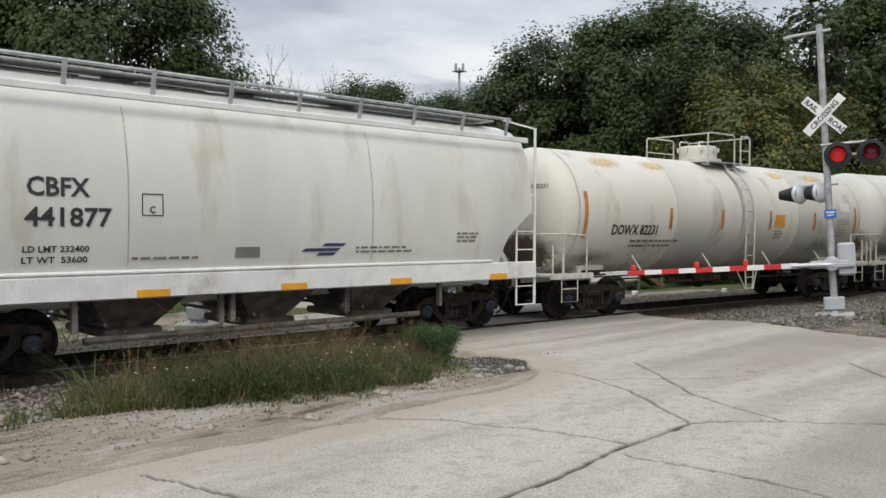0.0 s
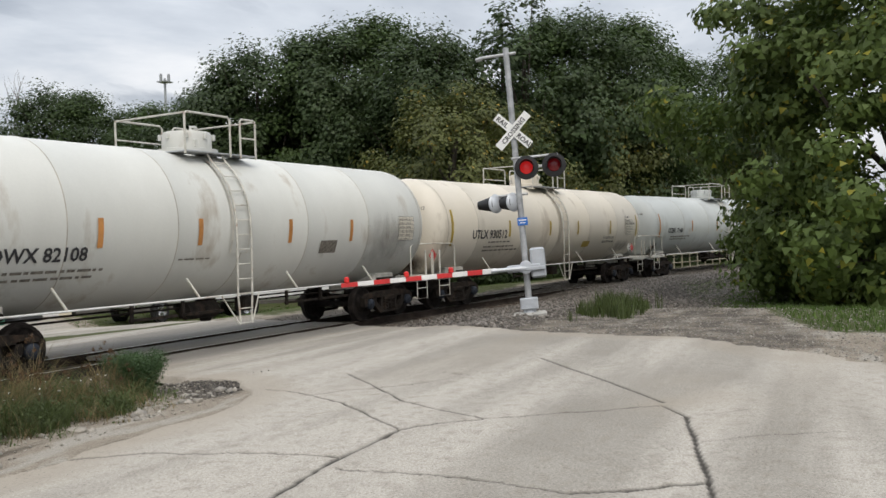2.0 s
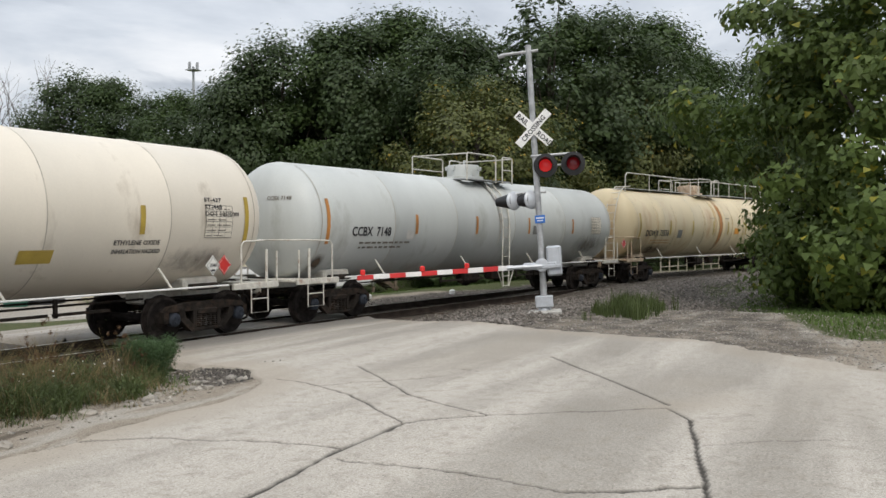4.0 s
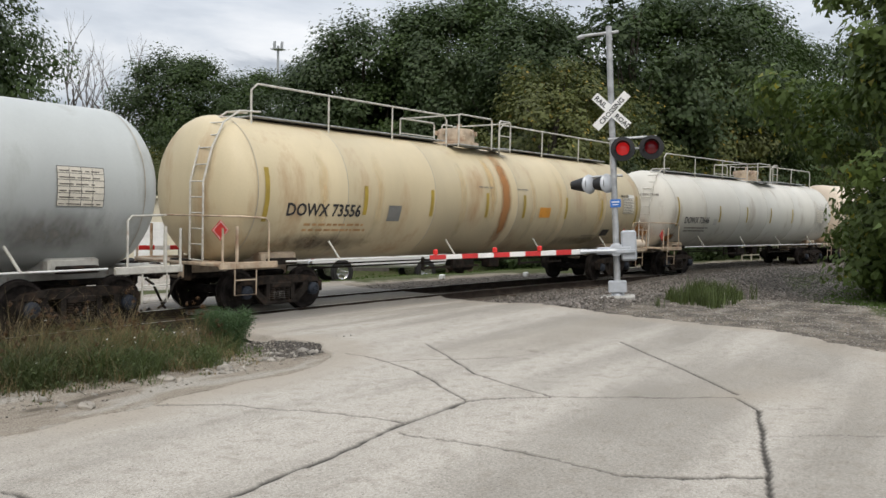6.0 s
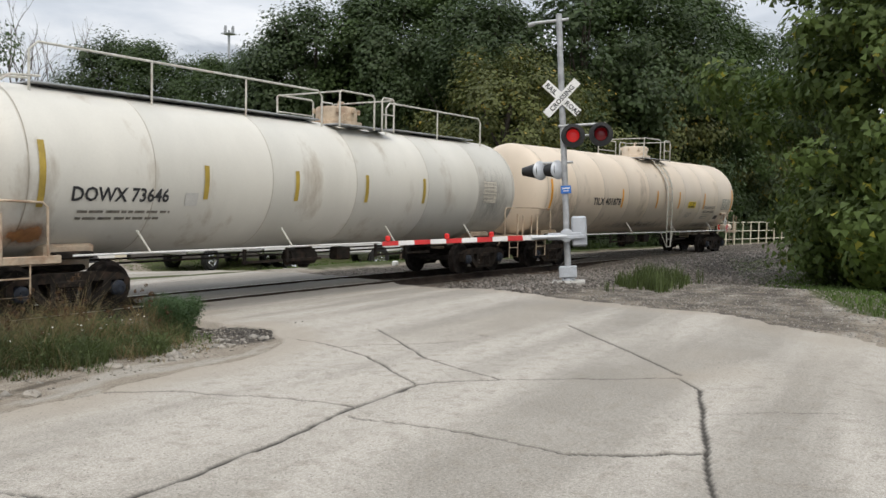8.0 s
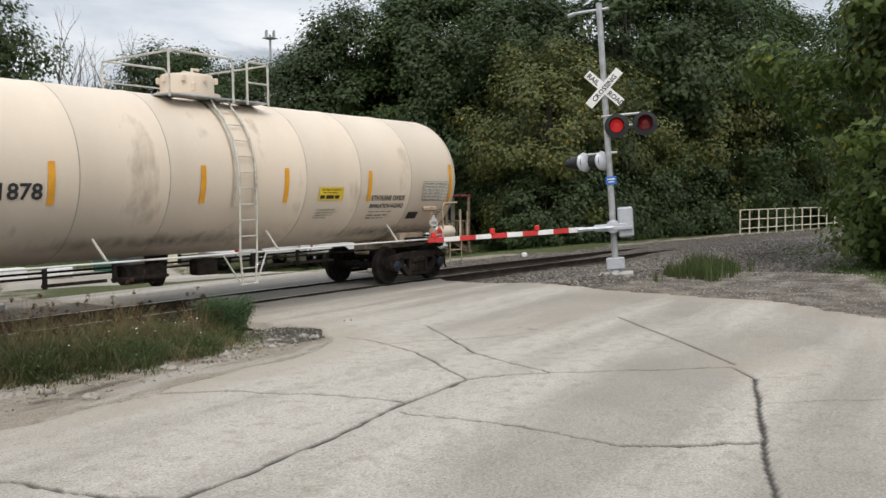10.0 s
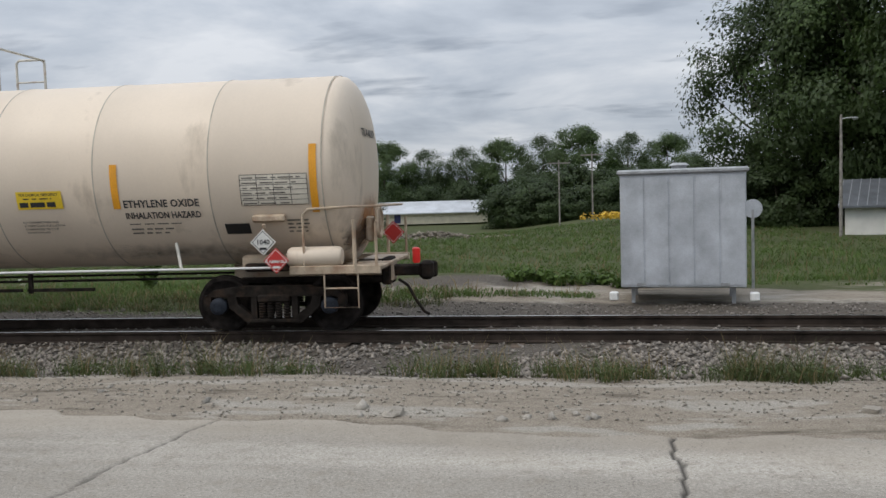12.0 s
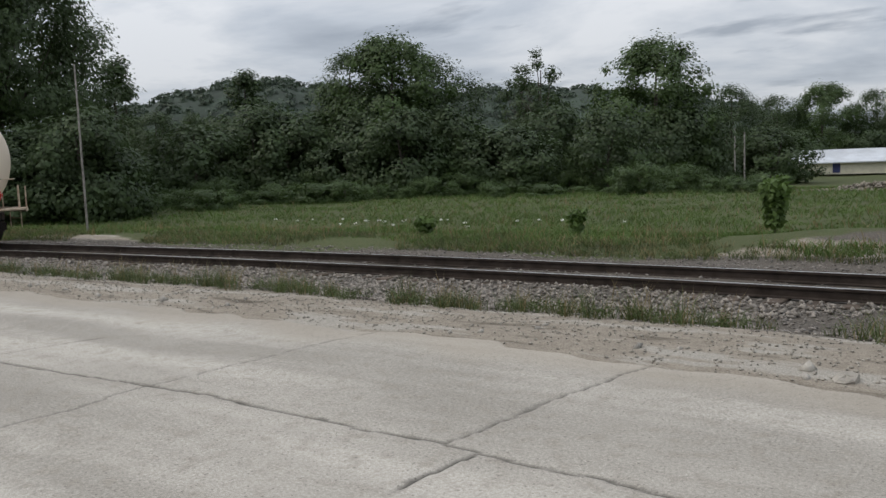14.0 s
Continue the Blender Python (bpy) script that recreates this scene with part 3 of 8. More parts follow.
def inside(poly, x, y):
    r = np.zeros(x.shape, bool)
    n = len(poly)
    for i in range(n):
        (x1, y1), (x2, y2) = poly[i], poly[(i + 1) % n]
        hit_ = ((y1 > y) != (y2 > y)) & (x < (x2 - x1) * (y - y1) / (y2 - y1 + 1e-12) + x1)
        r ^= hit_
    return r


def line_distance(line, x, y, closed=False):
    d = np.full(x.shape, 1e9)
    pts = list(line) + ([line[0]] if closed else [])
    for (x1, y1), (x2, y2) in zip(pts[:-1], pts[1:]):
        dx, dy = x2 - x1, y2 - y1
        t = np.clip(((x - x1) * dx + (y - y1) * dy) / (dx * dx + dy * dy + 1e-12), 0, 1)
        d = np.minimum(d, np.hypot(x - x1 - t * dx, y - y1 - t * dy))
    return d


ROAD = [(-60, 9.5), (-24, 7.2), (-13.2, 6.5), (-8.4, 6.55), (-5.4, 6.6), (-2.9, 6.5), (-1.6, 6.35), (0.5, 6.12), (3.05, 6.1), (5.4, 6.08), (7.3, 6.1), (8.1, 6.25),
        (8.7, 6.42), (9.25, 7.2), (9.75, 8.8), (10.6, 10.2), (12.3, 11.3), (12.5, 12.2), (12.3, 13.8), (11.2, 16.8), (8.6, 18.6), (8.2, 19.6), (10.5, 20.6), (14, 22), (17, 27), (18, 31),
        (24.5, 27.4), (21.2, 22.5), (22, 19.5), (20.4, 15.6), (19.2, 12.6), (18.8, 11.0), (17.6, 9.0), (16.3, 6.9), (15.1, 4.4), (14.9, 2.5), (13.6, 0.95), (12.6, -0.2), (12.0, -1.0), (10.5, -6), (9, -14), (-60, -14)]


def grid_axis(fine0, fine1, step, far, grow=1.22):
    a = list(np.arange(fine0, fine1 + 1e-6, step))
    s, p = step, fine1
    while p < far:
        s *= grow
        p += s
        a.append(p)
    s, p = step, fine0
    while p > -far:
        s *= grow
        p -= s
        a.insert(0, p)
    return np.array(a)


def build_ground():
    ax, ay = grid_axis(-30, 42, 0.28, 2600, 1.18), grid_axis(-6, 28, 0.28, 2600, 1.18)
    X, Y = np.meshgrid(ax, ay)
    Z = terrain(X, Y)
    nx, ny = len(ax), len(ay)
    idx = np.arange(nx * ny).reshape(ny, nx)
    F = np.stack([idx[:-1, :-1], idx[:-1, 1:], idx[1:, 1:], idx[1:, :-1]], -1).reshape(-1, 4)
    x, y = X.ravel(), Y.ravel()
    u = np.hypot(x - ARC_X, y - ARC_Y) - RAD
    onroad = inside(ROAD, x, y)
    z = Z.ravel()
    z = np.where(onroad & (line_distance(ROAD, x, y, True) > 0.5), np.minimum(z, -0.42), z)
    me = raw_mesh("ground", np.stack([x, y, z], -1), F, M_GROUND, True)
    gravel = np.clip(smooth_step(-4.9, -4.2, u) * (1 - smooth_step(2.6, 4.0, u)), 0, 1)
    gravel = np.maximum(gravel, smooth_step(12, 14, x) * (1 - smooth_step(20, 25, x)) * (u < -2) * smooth_step(-1.5, 1.0, y - (x - 15) * 0.18) * 0.55)
    gravel = np.maximum(gravel, smooth_step(14, 17, x) * (1 - smooth_step(70, 90, x)) * smooth_step(-0.6, 0.5, u + 6.3 + 0.2 * np.clip(x - 18, 0, 12)) * (u < 0))
    across = (x - 9.55) * 0.82 - (y - 8.0) * 0.57   # crumbled dark edge along the mouth of the crossing
    gravel = np.maximum(gravel, 0.95 * np.exp(-(across / 0.75) ** 4) * smooth_step(6.4, 7.0, y) * (1 - smooth_step(9.6, 10.4, y)) * (x > 8) * (x < 11.5))
    gravel = np.maximum(gravel, 0.8 * np.exp(-((x + 3) ** 2 / 14 + (y - 18.6) ** 2 / 1.6)))
    grass = smooth_step(3.0, 4.4, u + 0.8 * ripple(x, y, 0.5) + 1.2 * np.exp(-((x + 12) ** 2) / 90) - 2.6 * np.exp(-((x + 1) ** 2) / 30))
    g2 = smooth_step(15.2, 17.0, x) * smooth_step(0.6, -0.6, y - 0.2 - (x - 15.5) * 0.27) * (u < -3)
    grass = np.maximum(grass, g2)
    grass = np.where(np.hypot(x, y) > 70, 1, grass)
    grass = grass * (1 - np.clip(1.3 - line_distance(ROAD[18:30], x, y) / 0.9, 0, 1) * (u > 0))
    bare = np.exp(-((x - 9.5) ** 2 / 22 + (y - 19.6) ** 2 / 5.5))
    grass, gravel = grass * (1 - 0.8 * bare), np.maximum(gravel, 0.62 * bare)
    for nm, val in (("gravel", gravel), ("grass", grass)):
        at_ = me.attributes.new(nm, 'FLOAT', 'POINT')
        at_.data.foreach_set("value", val.astype(np.float32))
    ob = new("ground", me)
    tagged(ob, "packed soil, gravel and rough grass around the railway", "ground", kind="structure")
    return ob


CRACKS = [  # lines, half width in metres
    ([(3.55, 3.66), (4.14, 3.66), (4.95, 3.67), (6.06, 3.78), (6.57, 3.76), (7.21, 3.78)], 0.017),
    ([(7.21, 3.78), (7.54, 3.52), (7.86, 3.2), (8.44, 2.41), (8.9, 1.71)], 0.010),
    ([(7.21, 3.78), (7.71, 4.38), (8.22, 4.98), (8.69, 5.92), (8.71, 6.32)], 0.009),
    ([(10.04, 5.99), (9.21, 5.1), (8.51, 4.42), (8.22, 3.93), (7.86, 3.2)], 0.010),
    ([(5.84, 3.61), (5.93, 3.16), (5.92, 2.67), (5.91, 2.22), (5.82, 1.8)], 0.011),
    ([(5.82, 1.8), (5.99, 1.46), (6.22, 1.2), (6.35, 0.96)], 0.024),
    ([(6.17, 3.78), (6.11, 4.39), (5.93, 5.06), (5.68, 5.7), (5.38, 6.07)], 0.011),
    ([(8.47, 1.42), (7.3, 1.17), (6.35, 0.96), (5.61, 0.79), (3.0, 0.1)], 0.017),
    ([(8.9, 1.71), (8.47, 1.42)], 0.012),
    ([(8.47, 5.65), (8.91, 5.33), (9.72, 4.6)], 0.006),
    ([(11.91, 3.93), (10.63, 2.87), (9.06, 1.72)], 0.013),
    ([(3.09, 5.8), (3.23, 5.17), (3.33, 4.57), (3.45, 4.08), (3.55, 3.66)], 0.010),
    ([(3.55, 3.66), (3.67, 3.31), (3.74, 2.98), (3.78, 2.66)], 0.009),
    ([(0.5, 6.12), (0.47, 5.42), (0.44, 4.68), (0.36, 2.6)], 0.012),
    ([(-16.0, 3.9), (-10.2, 3.89), (-8.72, 3.85), (-7.36, 3.95), (-6.29, 4.04), (-5.57, 4.09), (-4.66, 4.06), (-3.93, 4.05), (-3.32, 4.07), (-2.71, 4.01), (-2.14, 4.01), (0.4, 3.7)], 0.009),
    ([(-8.81, 2.61), (-6.5, 2.29), (-6.18, 2.35), (-6.17, 2.75), (-6.18, 3.36), (-6.21, 3.98)], 0.004),
    ([(-3.34, 4.1), (-3.25, 4.73), (-3.17, 5.54), (-2.97, 6.54)], 0.005),
    ([(-3.11, 3.33), (-3.14, 3.61), (-3.06, 3.99)], 0.012),
    ([(-8.59, 3.93), (-8.55, 4.44), (-8.39, 5.0)], 0.006),
    ([(-6.2, 4.0), (-6.1, 5.2), (-6.0, 6.5)], 0.003),
    ([(8.6, 1.36), (8.75, 1.1), (8.9, 0.9)], 0.003),
    ([(7.55, 1.18), (7.94, 0.57), (8.27, 0.08)], 0.003),
    ([(10.41, 4.78), (10.26, 4.26)], 0.003),
]


def build_road():
    """The cast concrete apron and the crossing, with its cracks sunk into it."""
    ax = np.concatenate([np.arange(-60, -18, 0.6), np.arange(-18, -9.5, 0.10), np.arange(-9.5, 10.2, 0.026), np.arange(10.2, 13.5, 0.05), np.arange(13.5, 30, 0.16)])
    ay = np.concatenate([np.arange(-14, 0.2, 0.4), np.arange(0.2, 6.8, 0.026), np.arange(6.8, 10.6, 0.05), np.arange(10.6, 32, 0.14)])
    X, Y = np.meshgrid(ax, ay)
    x, y = X.ravel(), Y.ravel()
    wob = 0.10 * ripple(x, y, 2.3, 1.0) + 0.06 * ripple(x, y, 7.0, 3.0)
    sd = np.where(inside(ROAD, x, y), 1, -1) * line_distance(ROAD, x, y, True) + wob * (np.hypot(x, y) < 40)
    u = np.hypot(x - ARC_X, y - ARC_Y) - RAD
    z = 0.0 - 0.27 * smooth_step(-6.0, -1.4, u) - 0.50 * smooth_step(1.2, 12, u)
    z = np.where(x < 8, np.where(u < -4, 0.0, z), z)
    z = z + 0.008 * ripple(x, y, 1.1, 4.0)
    # flangeways beside the rails stay clear
    head = np.abs(np.abs(u) - 0.7535)
    z = np.where(head < 0.14, RAIL_Z - 0.05, z)
    crack = np.zeros(x.shape)
    jit = 0.03 * ripple(x, y, 6.0, 6.0) + 0.014 * ripple(x, y, 21.0, 7.0)
    for line, w in CRACKS:
        near = line_distance(line, x + jit, y + jit * 0.6)
        ww = w * (1 + 0.35 * ripple(x, y, 9.0, w * 100))
        k = 1 - smooth_step(ww * 0.7, ww + 0.013, near)
        crack = np.maximum(crack, k * min(1, 0.52 + w * 52))
        z = z - 0.018 * k
    z = np.where(sd < 0.05, z - 0.10 * smooth_step(0.05, -0.02, sd), z)
    z = np.where(u > 1.6, z - 0.38 * smooth_step(0.32, -0.05, sd), z)
    keep = sd > -0.05
    idx = np.arange(len(x)).reshape(X.shape)
    F = np.stack([idx[:-1, :-1], idx[:-1, 1:], idx[1:, 1:], idx[1:, :-1]], -1).reshape(-1, 4)
    F = F[keep[F].all(1)]
    used = np.unique(F)
    remap = np.full(len(x), -1)
    remap[used] = np.arange(len(used))
    me = raw_mesh("road", np.stack([x, y, z], -1)[used], remap[F], M_ROAD, True)
    dust = 0.75 * smooth_step(0.9, 0.1, sd + 0.25 * ripple(x, y, 3.3)) + 0.35 * smooth_step(-2, 4, x - 9) * smooth_step(0.2, 0.7, ripple(x * 0.4, y * 2, 1.2, 3))
    for dx0, dy0, rx_, ry_, k in ((9.0, 1.4, 0.7, 0.5, 0.7), (10.0, 1.6, 1.1, 0.5, 0.55), (6.0, 6.0, 1.2, 0.3, 0.8)):
        dust = dust + k * np.exp(-((x - dx0) / rx_) ** 2 - ((y - dy0) / ry_) ** 2) * (0.7 + 0.5 * ripple(x, y, 4.0, 2.0))
    asphalt = smooth_step(2.3, 1.5, np.abs(u)) * 0.75
    for nm, val in (("crack", crack), ("dust", np.clip(dust, 0, 1) * 0.7), ("asphalt", asphalt)):
        at_ = me.attributes.new(nm, 'FLOAT', 'POINT')
        at_.data.foreach_set("value", val[used].astype(np.float32))
    ob = new("road", me)
    tagged(ob, "cracked pale concrete road apron leading over the crossing", "road", kind="structure")


def build_track():
    root = thing("railway_track", "rusty rails on old wooden ties in grey ballast", "railway track", kind="structure")
    prof = [(-0.075, -0.172), (0.075, -0.172), (0.075, -0.160), (0.016, -0.145), (0.012, -0.05), (0.036, -0.038), (0.036, -0.010), (0.028, -0.001), (-0.028, -0.001), (-0.036, -0.010), (-0.036, -0.038), (-0.012, -0.05), (-0.016, -0.145), (-0.075, -0.160)]
    S = np.concatenate([np.arange(-150, -50, 4.0), np.arange(-50, 60, 1.0), np.arange(60, 150, 4.0)])
    for side in (-0.7535, 0.7535):
        mb, top = MB(), MB()
        n = len(prof)
        vs = [on_track(s, side + a, b) for s in S for a, b in prof]
        fs = [(i * n + k, i * n + (k + 1) % n, (i + 1) * n + (k + 1) % n, (i + 1) * n + k) for i in range(len(S) - 1) for k in range(n)]
        mb.add(vs, fs)
        r = part("rail", mb, M_RAIL, root, smooth=False)
        tv = [on_track(s, side + a, 0.0015) for s in S for a in (-0.030, 0.030)]
        top.add(tv, [(2 * i, 2 * i + 1, 2 * i + 3, 2 * i + 2) for i in range(len(S) - 1)])
        part("running_surface", top, M_RAILTOP, r, "bright polished rail head", smooth=False)
    tie = MB().box(0, 0, 0, 0.22, 2.55, 0.18, 0.015).mesh("tie", M_TIE)
    random.seed(5)
    s = -62.0
    while s < 62:
        if not 17.0 < s < 24.0:
            x, y, z = on_track(s + random.uniform(-0.04, 0.04), random.uniform(-0.08, 0.08), -0.268)
            part("tie", tie, None, root, at=pose(x, y, z, random.uniform(-1, 1), random.uniform(-0.8, 0.8), -math.degrees(s / RAD) + random.uniform(-1.5, 1.5)))
        s += 0.53


def scatter_stones(name, label, category, pts, size, material, seed):
    """Angular stones, all in one mesh."""
    rng = np.random.default_rng(seed)
    base = np.array([(1, 0, 0), (-1, 0, 0), (0, 1, 0), (0, -1, 0), (0, 0, 1), (0, 0, -1)], float)
    tri = np.array([(0, 2, 4), (2, 1, 4), (1, 3, 4), (3, 0, 4), (2, 0, 5), (1, 2, 5), (3, 1, 5), (0, 3, 5)])
    n = len(pts)
    sc = size * rng.uniform(0.5, 1.3, (n, 1, 1)) * rng.uniform(0.6, 1.3, (n, 1, 3)) * np.array([1, 1, 0.7])
    v = base[None] * sc + rng.normal(0, size * 0.16, (n, 6, 3))
    a = rng.uniform(0, 6.28, n)
    c, s_ = np.cos(a)[:, None], np.sin(a)[:, None]
    v = np.stack([v[..., 0] * c - v[..., 1] * s_, v[..., 0] * s_ + v[..., 1] * c, v[..., 2]], -1) + np.asarray(pts)[:, None, :]
    f = tri[None] + 6 * np.arange(n)[:, None, None]
    ob = new(name, raw_mesh(name, v.reshape(-1, 3), f.reshape(-1, 3), material))
    tagged(ob, label, category, kind="stuff")


build_ground()
build_road()
build_track()


def ballast():
    rng = np.random.default_rng(3)
    s, u = rng.uniform(-34, 62, 60000), rng.uniform(-3.6, 3.2, 60000)
    keep = ~((s > 16.6 - 0.35 * (u + 1.5)) & (s < 24.3)) & (rng.uniform(0, 1, len(s)) < np.where(np.abs(u) > 1.4, 0.75, 0.4)) & ~(np.abs(np.abs(u) - 0.7535) < 0.1)
    s, u = s[keep], u[keep]
    x, y = ARC_X + (RAD + u) * np.sin(s / RAD), ARC_Y + (RAD + u) * np.cos(s / RAD)
    z = terrain(x, y) + rng.uniform(-0.005, 0.02, len(s))
    z = np.where(np.abs(u) < 1.35, np.maximum(z, RAIL_Z - 0.20), z)
    scatter_stones("track_ballast", "grey crushed stone ballast under the rails", "ballast", np.stack([x, y, z], -1), 0.032, M_STONE, 4)
    n = 30000
    s, u = rng.uniform(-36, 15.5, n), np.clip(rng.normal(-2.5, 0.85, n), -4.5, -0.95)
    x, y = ARC_X + (RAD + u) * np.sin(s / RAD), ARC_Y + (RAD + u) * np.cos(s / RAD)
    keep = ripple(x, y, 0.8, 9.0) > -0.75 + 0.7 * (u < -3.6)
    x, y = x[keep], y[keep]
    scatter_stones("near_ballast", "pale coarse ballast between the track and the road", "ballast", np.stack([x, y, terrain(x, y) + rng.uniform(0.0, 0.035, len(x))], -1), 0.043, M_SHOULDER, 17)
    n = 26000
    s, u = rng.uniform(19, 58, n), rng.uniform(-8.2, -1.5, n)
    x, y = ARC_X + (RAD + u) * np.sin(s / RAD), ARC_Y + (RAD + u) * np.cos(s / RAD)
    keep = ~inside(ROAD, x, y) & (u > -6.3 - 0.2 * np.clip(x - 18, 0, 12)) & (rng.random(n) < np.clip((u + 8.5) / 3.5, 0.2, 1))
    x, y = x[keep], y[keep]
    scatter_stones("shoulder_ballast", "coarse grey crushed stone on the track shoulder", "ballast", np.stack([x, y, terrain(x, y) + rng.uniform(0.0, 0.03, len(x))], -1), 0.045, M_STONE, 14)
    n = 1500
    y = rng.uniform(6.7, 9.9, n)
    x = 9.55 + (y - 8.0) * 0.695 + rng.normal(0, 0.33, n)
    scatter_stones("edge_crumbs", "dark asphalt crumbs along the broken road edge", "gravel", np.stack([x, y, terrain(x, y) + 0.008], -1), 0.013, M_CRUMB, 15)
    # slabs broken off the road's edge
    x = np.concatenate([rng.uniform(6.9, 8.7, 44), rng.uniform(-2.0, 6.5, 26), rng.uniform(-14, -2, 16)])
    y = np.concatenate([6.75 + 0.24 * np.abs(rng.normal(0, 1, 44)), 6.60 + 0.35 * np.abs(rng.normal(0, 1, 26)), 6.85 + 0.3 * np.abs(rng.normal(0, 1, 16))])
    scatter_stones("broken_slab_pieces", "pale flat pieces broken off the concrete edge", "rubble", np.stack([x, y, terrain(x, y) + 0.002], -1), 0.062, M_CHIP, 16)
    n = 9000
    x = rng.uniform(-16, 9.5, n)
    y = rng.uniform(6.3, 9.0, n) + 0.25
    keep = rng.uniform(0, 1, n) < np.exp(-np.abs(y - 7.6) * 0.9)
    x, y = x[keep], y[keep]
    scatter_stones("roadside_rubble", "pale gravel and broken concrete crumbs beside the road", "gravel", np.stack([x, y, terrain(x, y) + 0.006], -1), 0.016, M_RUBBLE, 6)
    n = 9000
    x, y = rng.uniform(12.5, 27, n), rng.uniform(-1.5, 8, n)
    keep = ~inside(ROAD, x, y) & (np.hypot(x - ARC_X, y - ARC_Y) - RAD < -3)
    x, y = x[keep], y[keep]
    scatter_stones("roadside_gravel", "loose grey gravel on the verge by the signal", "gravel", np.stack([x, y, terrain(x, y) + 0.005], -1), 0.02, M_GRAVEL, 7)


ballast()


# ---- the train ----
def letters(text, size, stretch=1.0):
    """Flat letters in the built-in font: vertices (x, z) from the left foot, and faces."""
    cu = bpy.data.curves.new("letters", 'FONT')
    cu.body, cu.size, cu.resolution_u, cu.offset = text, size, 2, size * 0.022
    ob = bpy.data.objects.new("letters", cu)
    me = ob.to_mesh()
    vs = [(v.co.x * stretch, v.co.y) for v in me.vertices]
    fs = [tuple(p.vertices) for p in me.polygons]
    ob.to_mesh_clear()
    bpy.data.objects.remove(ob)
    bpy.data.curves.remove(cu)
    return vs, fs


def curved(vs, fs, x, z, r, zc, lift=0.012, mb=None, bold=0.0):
    """Lays flat shapes on the near side of a lying drum of radius r."""
    mb = mb or MB()
    a0 = math.asin(max(-0.98, min(0.98, (z - zc) / r)))
    out = []
    for px, pz in vs:
        a = a0 + pz / r
        out.append((x + px, -(r + lift) * math.cos(a), zc + (r + lift) * math.sin(a)))
    return mb.add(out, fs)


def patch(x0, x1, z0, z1, nx=1, nz=3):
    vs = [(x0 + (x1 - x0) * i / nx, z0 + (z1 - z0) * k / nz) for k in range(nz + 1) for i in range(nx + 1)]
    fs = [(k * (nx + 1) + i, k * (nx + 1) + i + 1, (k + 1) * (nx + 1) + i + 1, (k + 1) * (nx + 1) + i) for k in range(nz) for i in range(nx)]
    return vs, fs


WHEELSET = None
TRUCK_SIDE = None
WHEELS = []


def wheelset_mesh():
    mb = MB()
    for sgn in (-1, 1):
        prof = [(0.0, 0.10), (0.02, 0.17), (0.03, 0.30), (-0.02, 0.36), (-0.045, 0.40), (-0.055, 0.445), (-0.03, 0.455), (-0.02, 0.43), (0.085, 0.42), (0.09, 0.37), (0.06, 0.33), (0.045, 0.20), (0.09, 0.13), (0.09, 0.10)]
        prof = [(a * -1 if sgn < 0 else a, r) for a, r in prof]
        mb.turn(prof, 'y', 40, (0, sgn * 0.735, 0), close=True)
    mb.turn([(-1.05, 0.075), (-0.7, 0.085), (0, 0.08), (0.7, 0.085), (1.05, 0.075)], 'y', 14)
    k = len(mb.f)
    for sgn in (-1, 1):
        mb.turn([(0, 0.13), (sgn * 0.12, 0.13), (sgn * 0.15, 0.10), (sgn * 0.16, 0.06)], 'y', 20, (0, sgn * 0.98, 0), mi=1)
        for i in range(3):
            a = 2.09 * i
            mb.box(0.055 * math.cos(a), sgn * 1.147, 0.055 * math.sin(a), 0.03, 0.02, 0.03, mi=1)
    return mb.mesh("wheelset", [M_WHEEL, M_HUB], True)


def truck_frame_mesh():
    """One cast side frame: arched top, tension member, spring nest and pedestal jaws."""
    mb = MB()
    y0, y1 = -0.07, 0.07
    outer = [(-1.08, 0.40), (-1.10, 0.58), (-0.98, 0.66), (-0.55, 0.70), (0.55, 0.70), (0.98, 0.66), (1.10, 0.58), (1.08, 0.40), (0.72, 0.36), (0.45, 0.20), (0.36, 0.16), (-0.36, 0.16), (-0.45, 0.20), (-0.72, 0.36)]
    mb.prism([(-1.08, 0.56), (-0.95, 0.66), (-0.50, 0.72), (0.50, 0.72), (0.95, 0.66), (1.08, 0.56), (0.6, 0.56), (-0.6, 0.56)], y0, y1)
    for sg in (-1, 1):
        mb.prism([(sg * 1.1, 0.58), (sg * 1.1, 0.36), (sg * 0.98, 0.36), (sg * 0.98, 0.58)], y0, y1)
        mb.prism([(sg * 0.74, 0.60), (sg * 0.70, 0.40), (sg * 0.42, 0.16), (sg * 0.30, 0.16), (sg * 0.30, 0.24), (sg * 0.56, 0.44), (sg * 0.60, 0.60)], y0, y1)
        mb.prism([(sg * 0.36, 0.58), (sg * 0.36, 0.22), (sg * 0.27, 0.22), (sg * 0.27, 0.58)], y0 * 0.8, y1 * 0.8)
    mb.box(0, 0, 0.19, 0.80, 0.16, 0.07, 0.02)
    for i in range(4):
        x = -0.19 + 0.127 * i
        for k in range(6):
            mb.turn([(0.235 + 0.04 * k, 0.048), (0.25 + 0.04 * k, 0.060), (0.265 + 0.04 * k, 0.048)], 'z', 10, (x, -0.03, 0))
    mb.box(0, 0.02, 0.53, 0.5, 0.22, 0.12, 0.02)
    for sg in (-1, 1):
        mb.turn([(-0.11, 0.10), (-0.02, 0.13), (0.05, 0.13)], 'y', 18, (sg * 0.86, -0.02, 0.42))
    return mb.mesh("side_frame", M_SOOT, True)


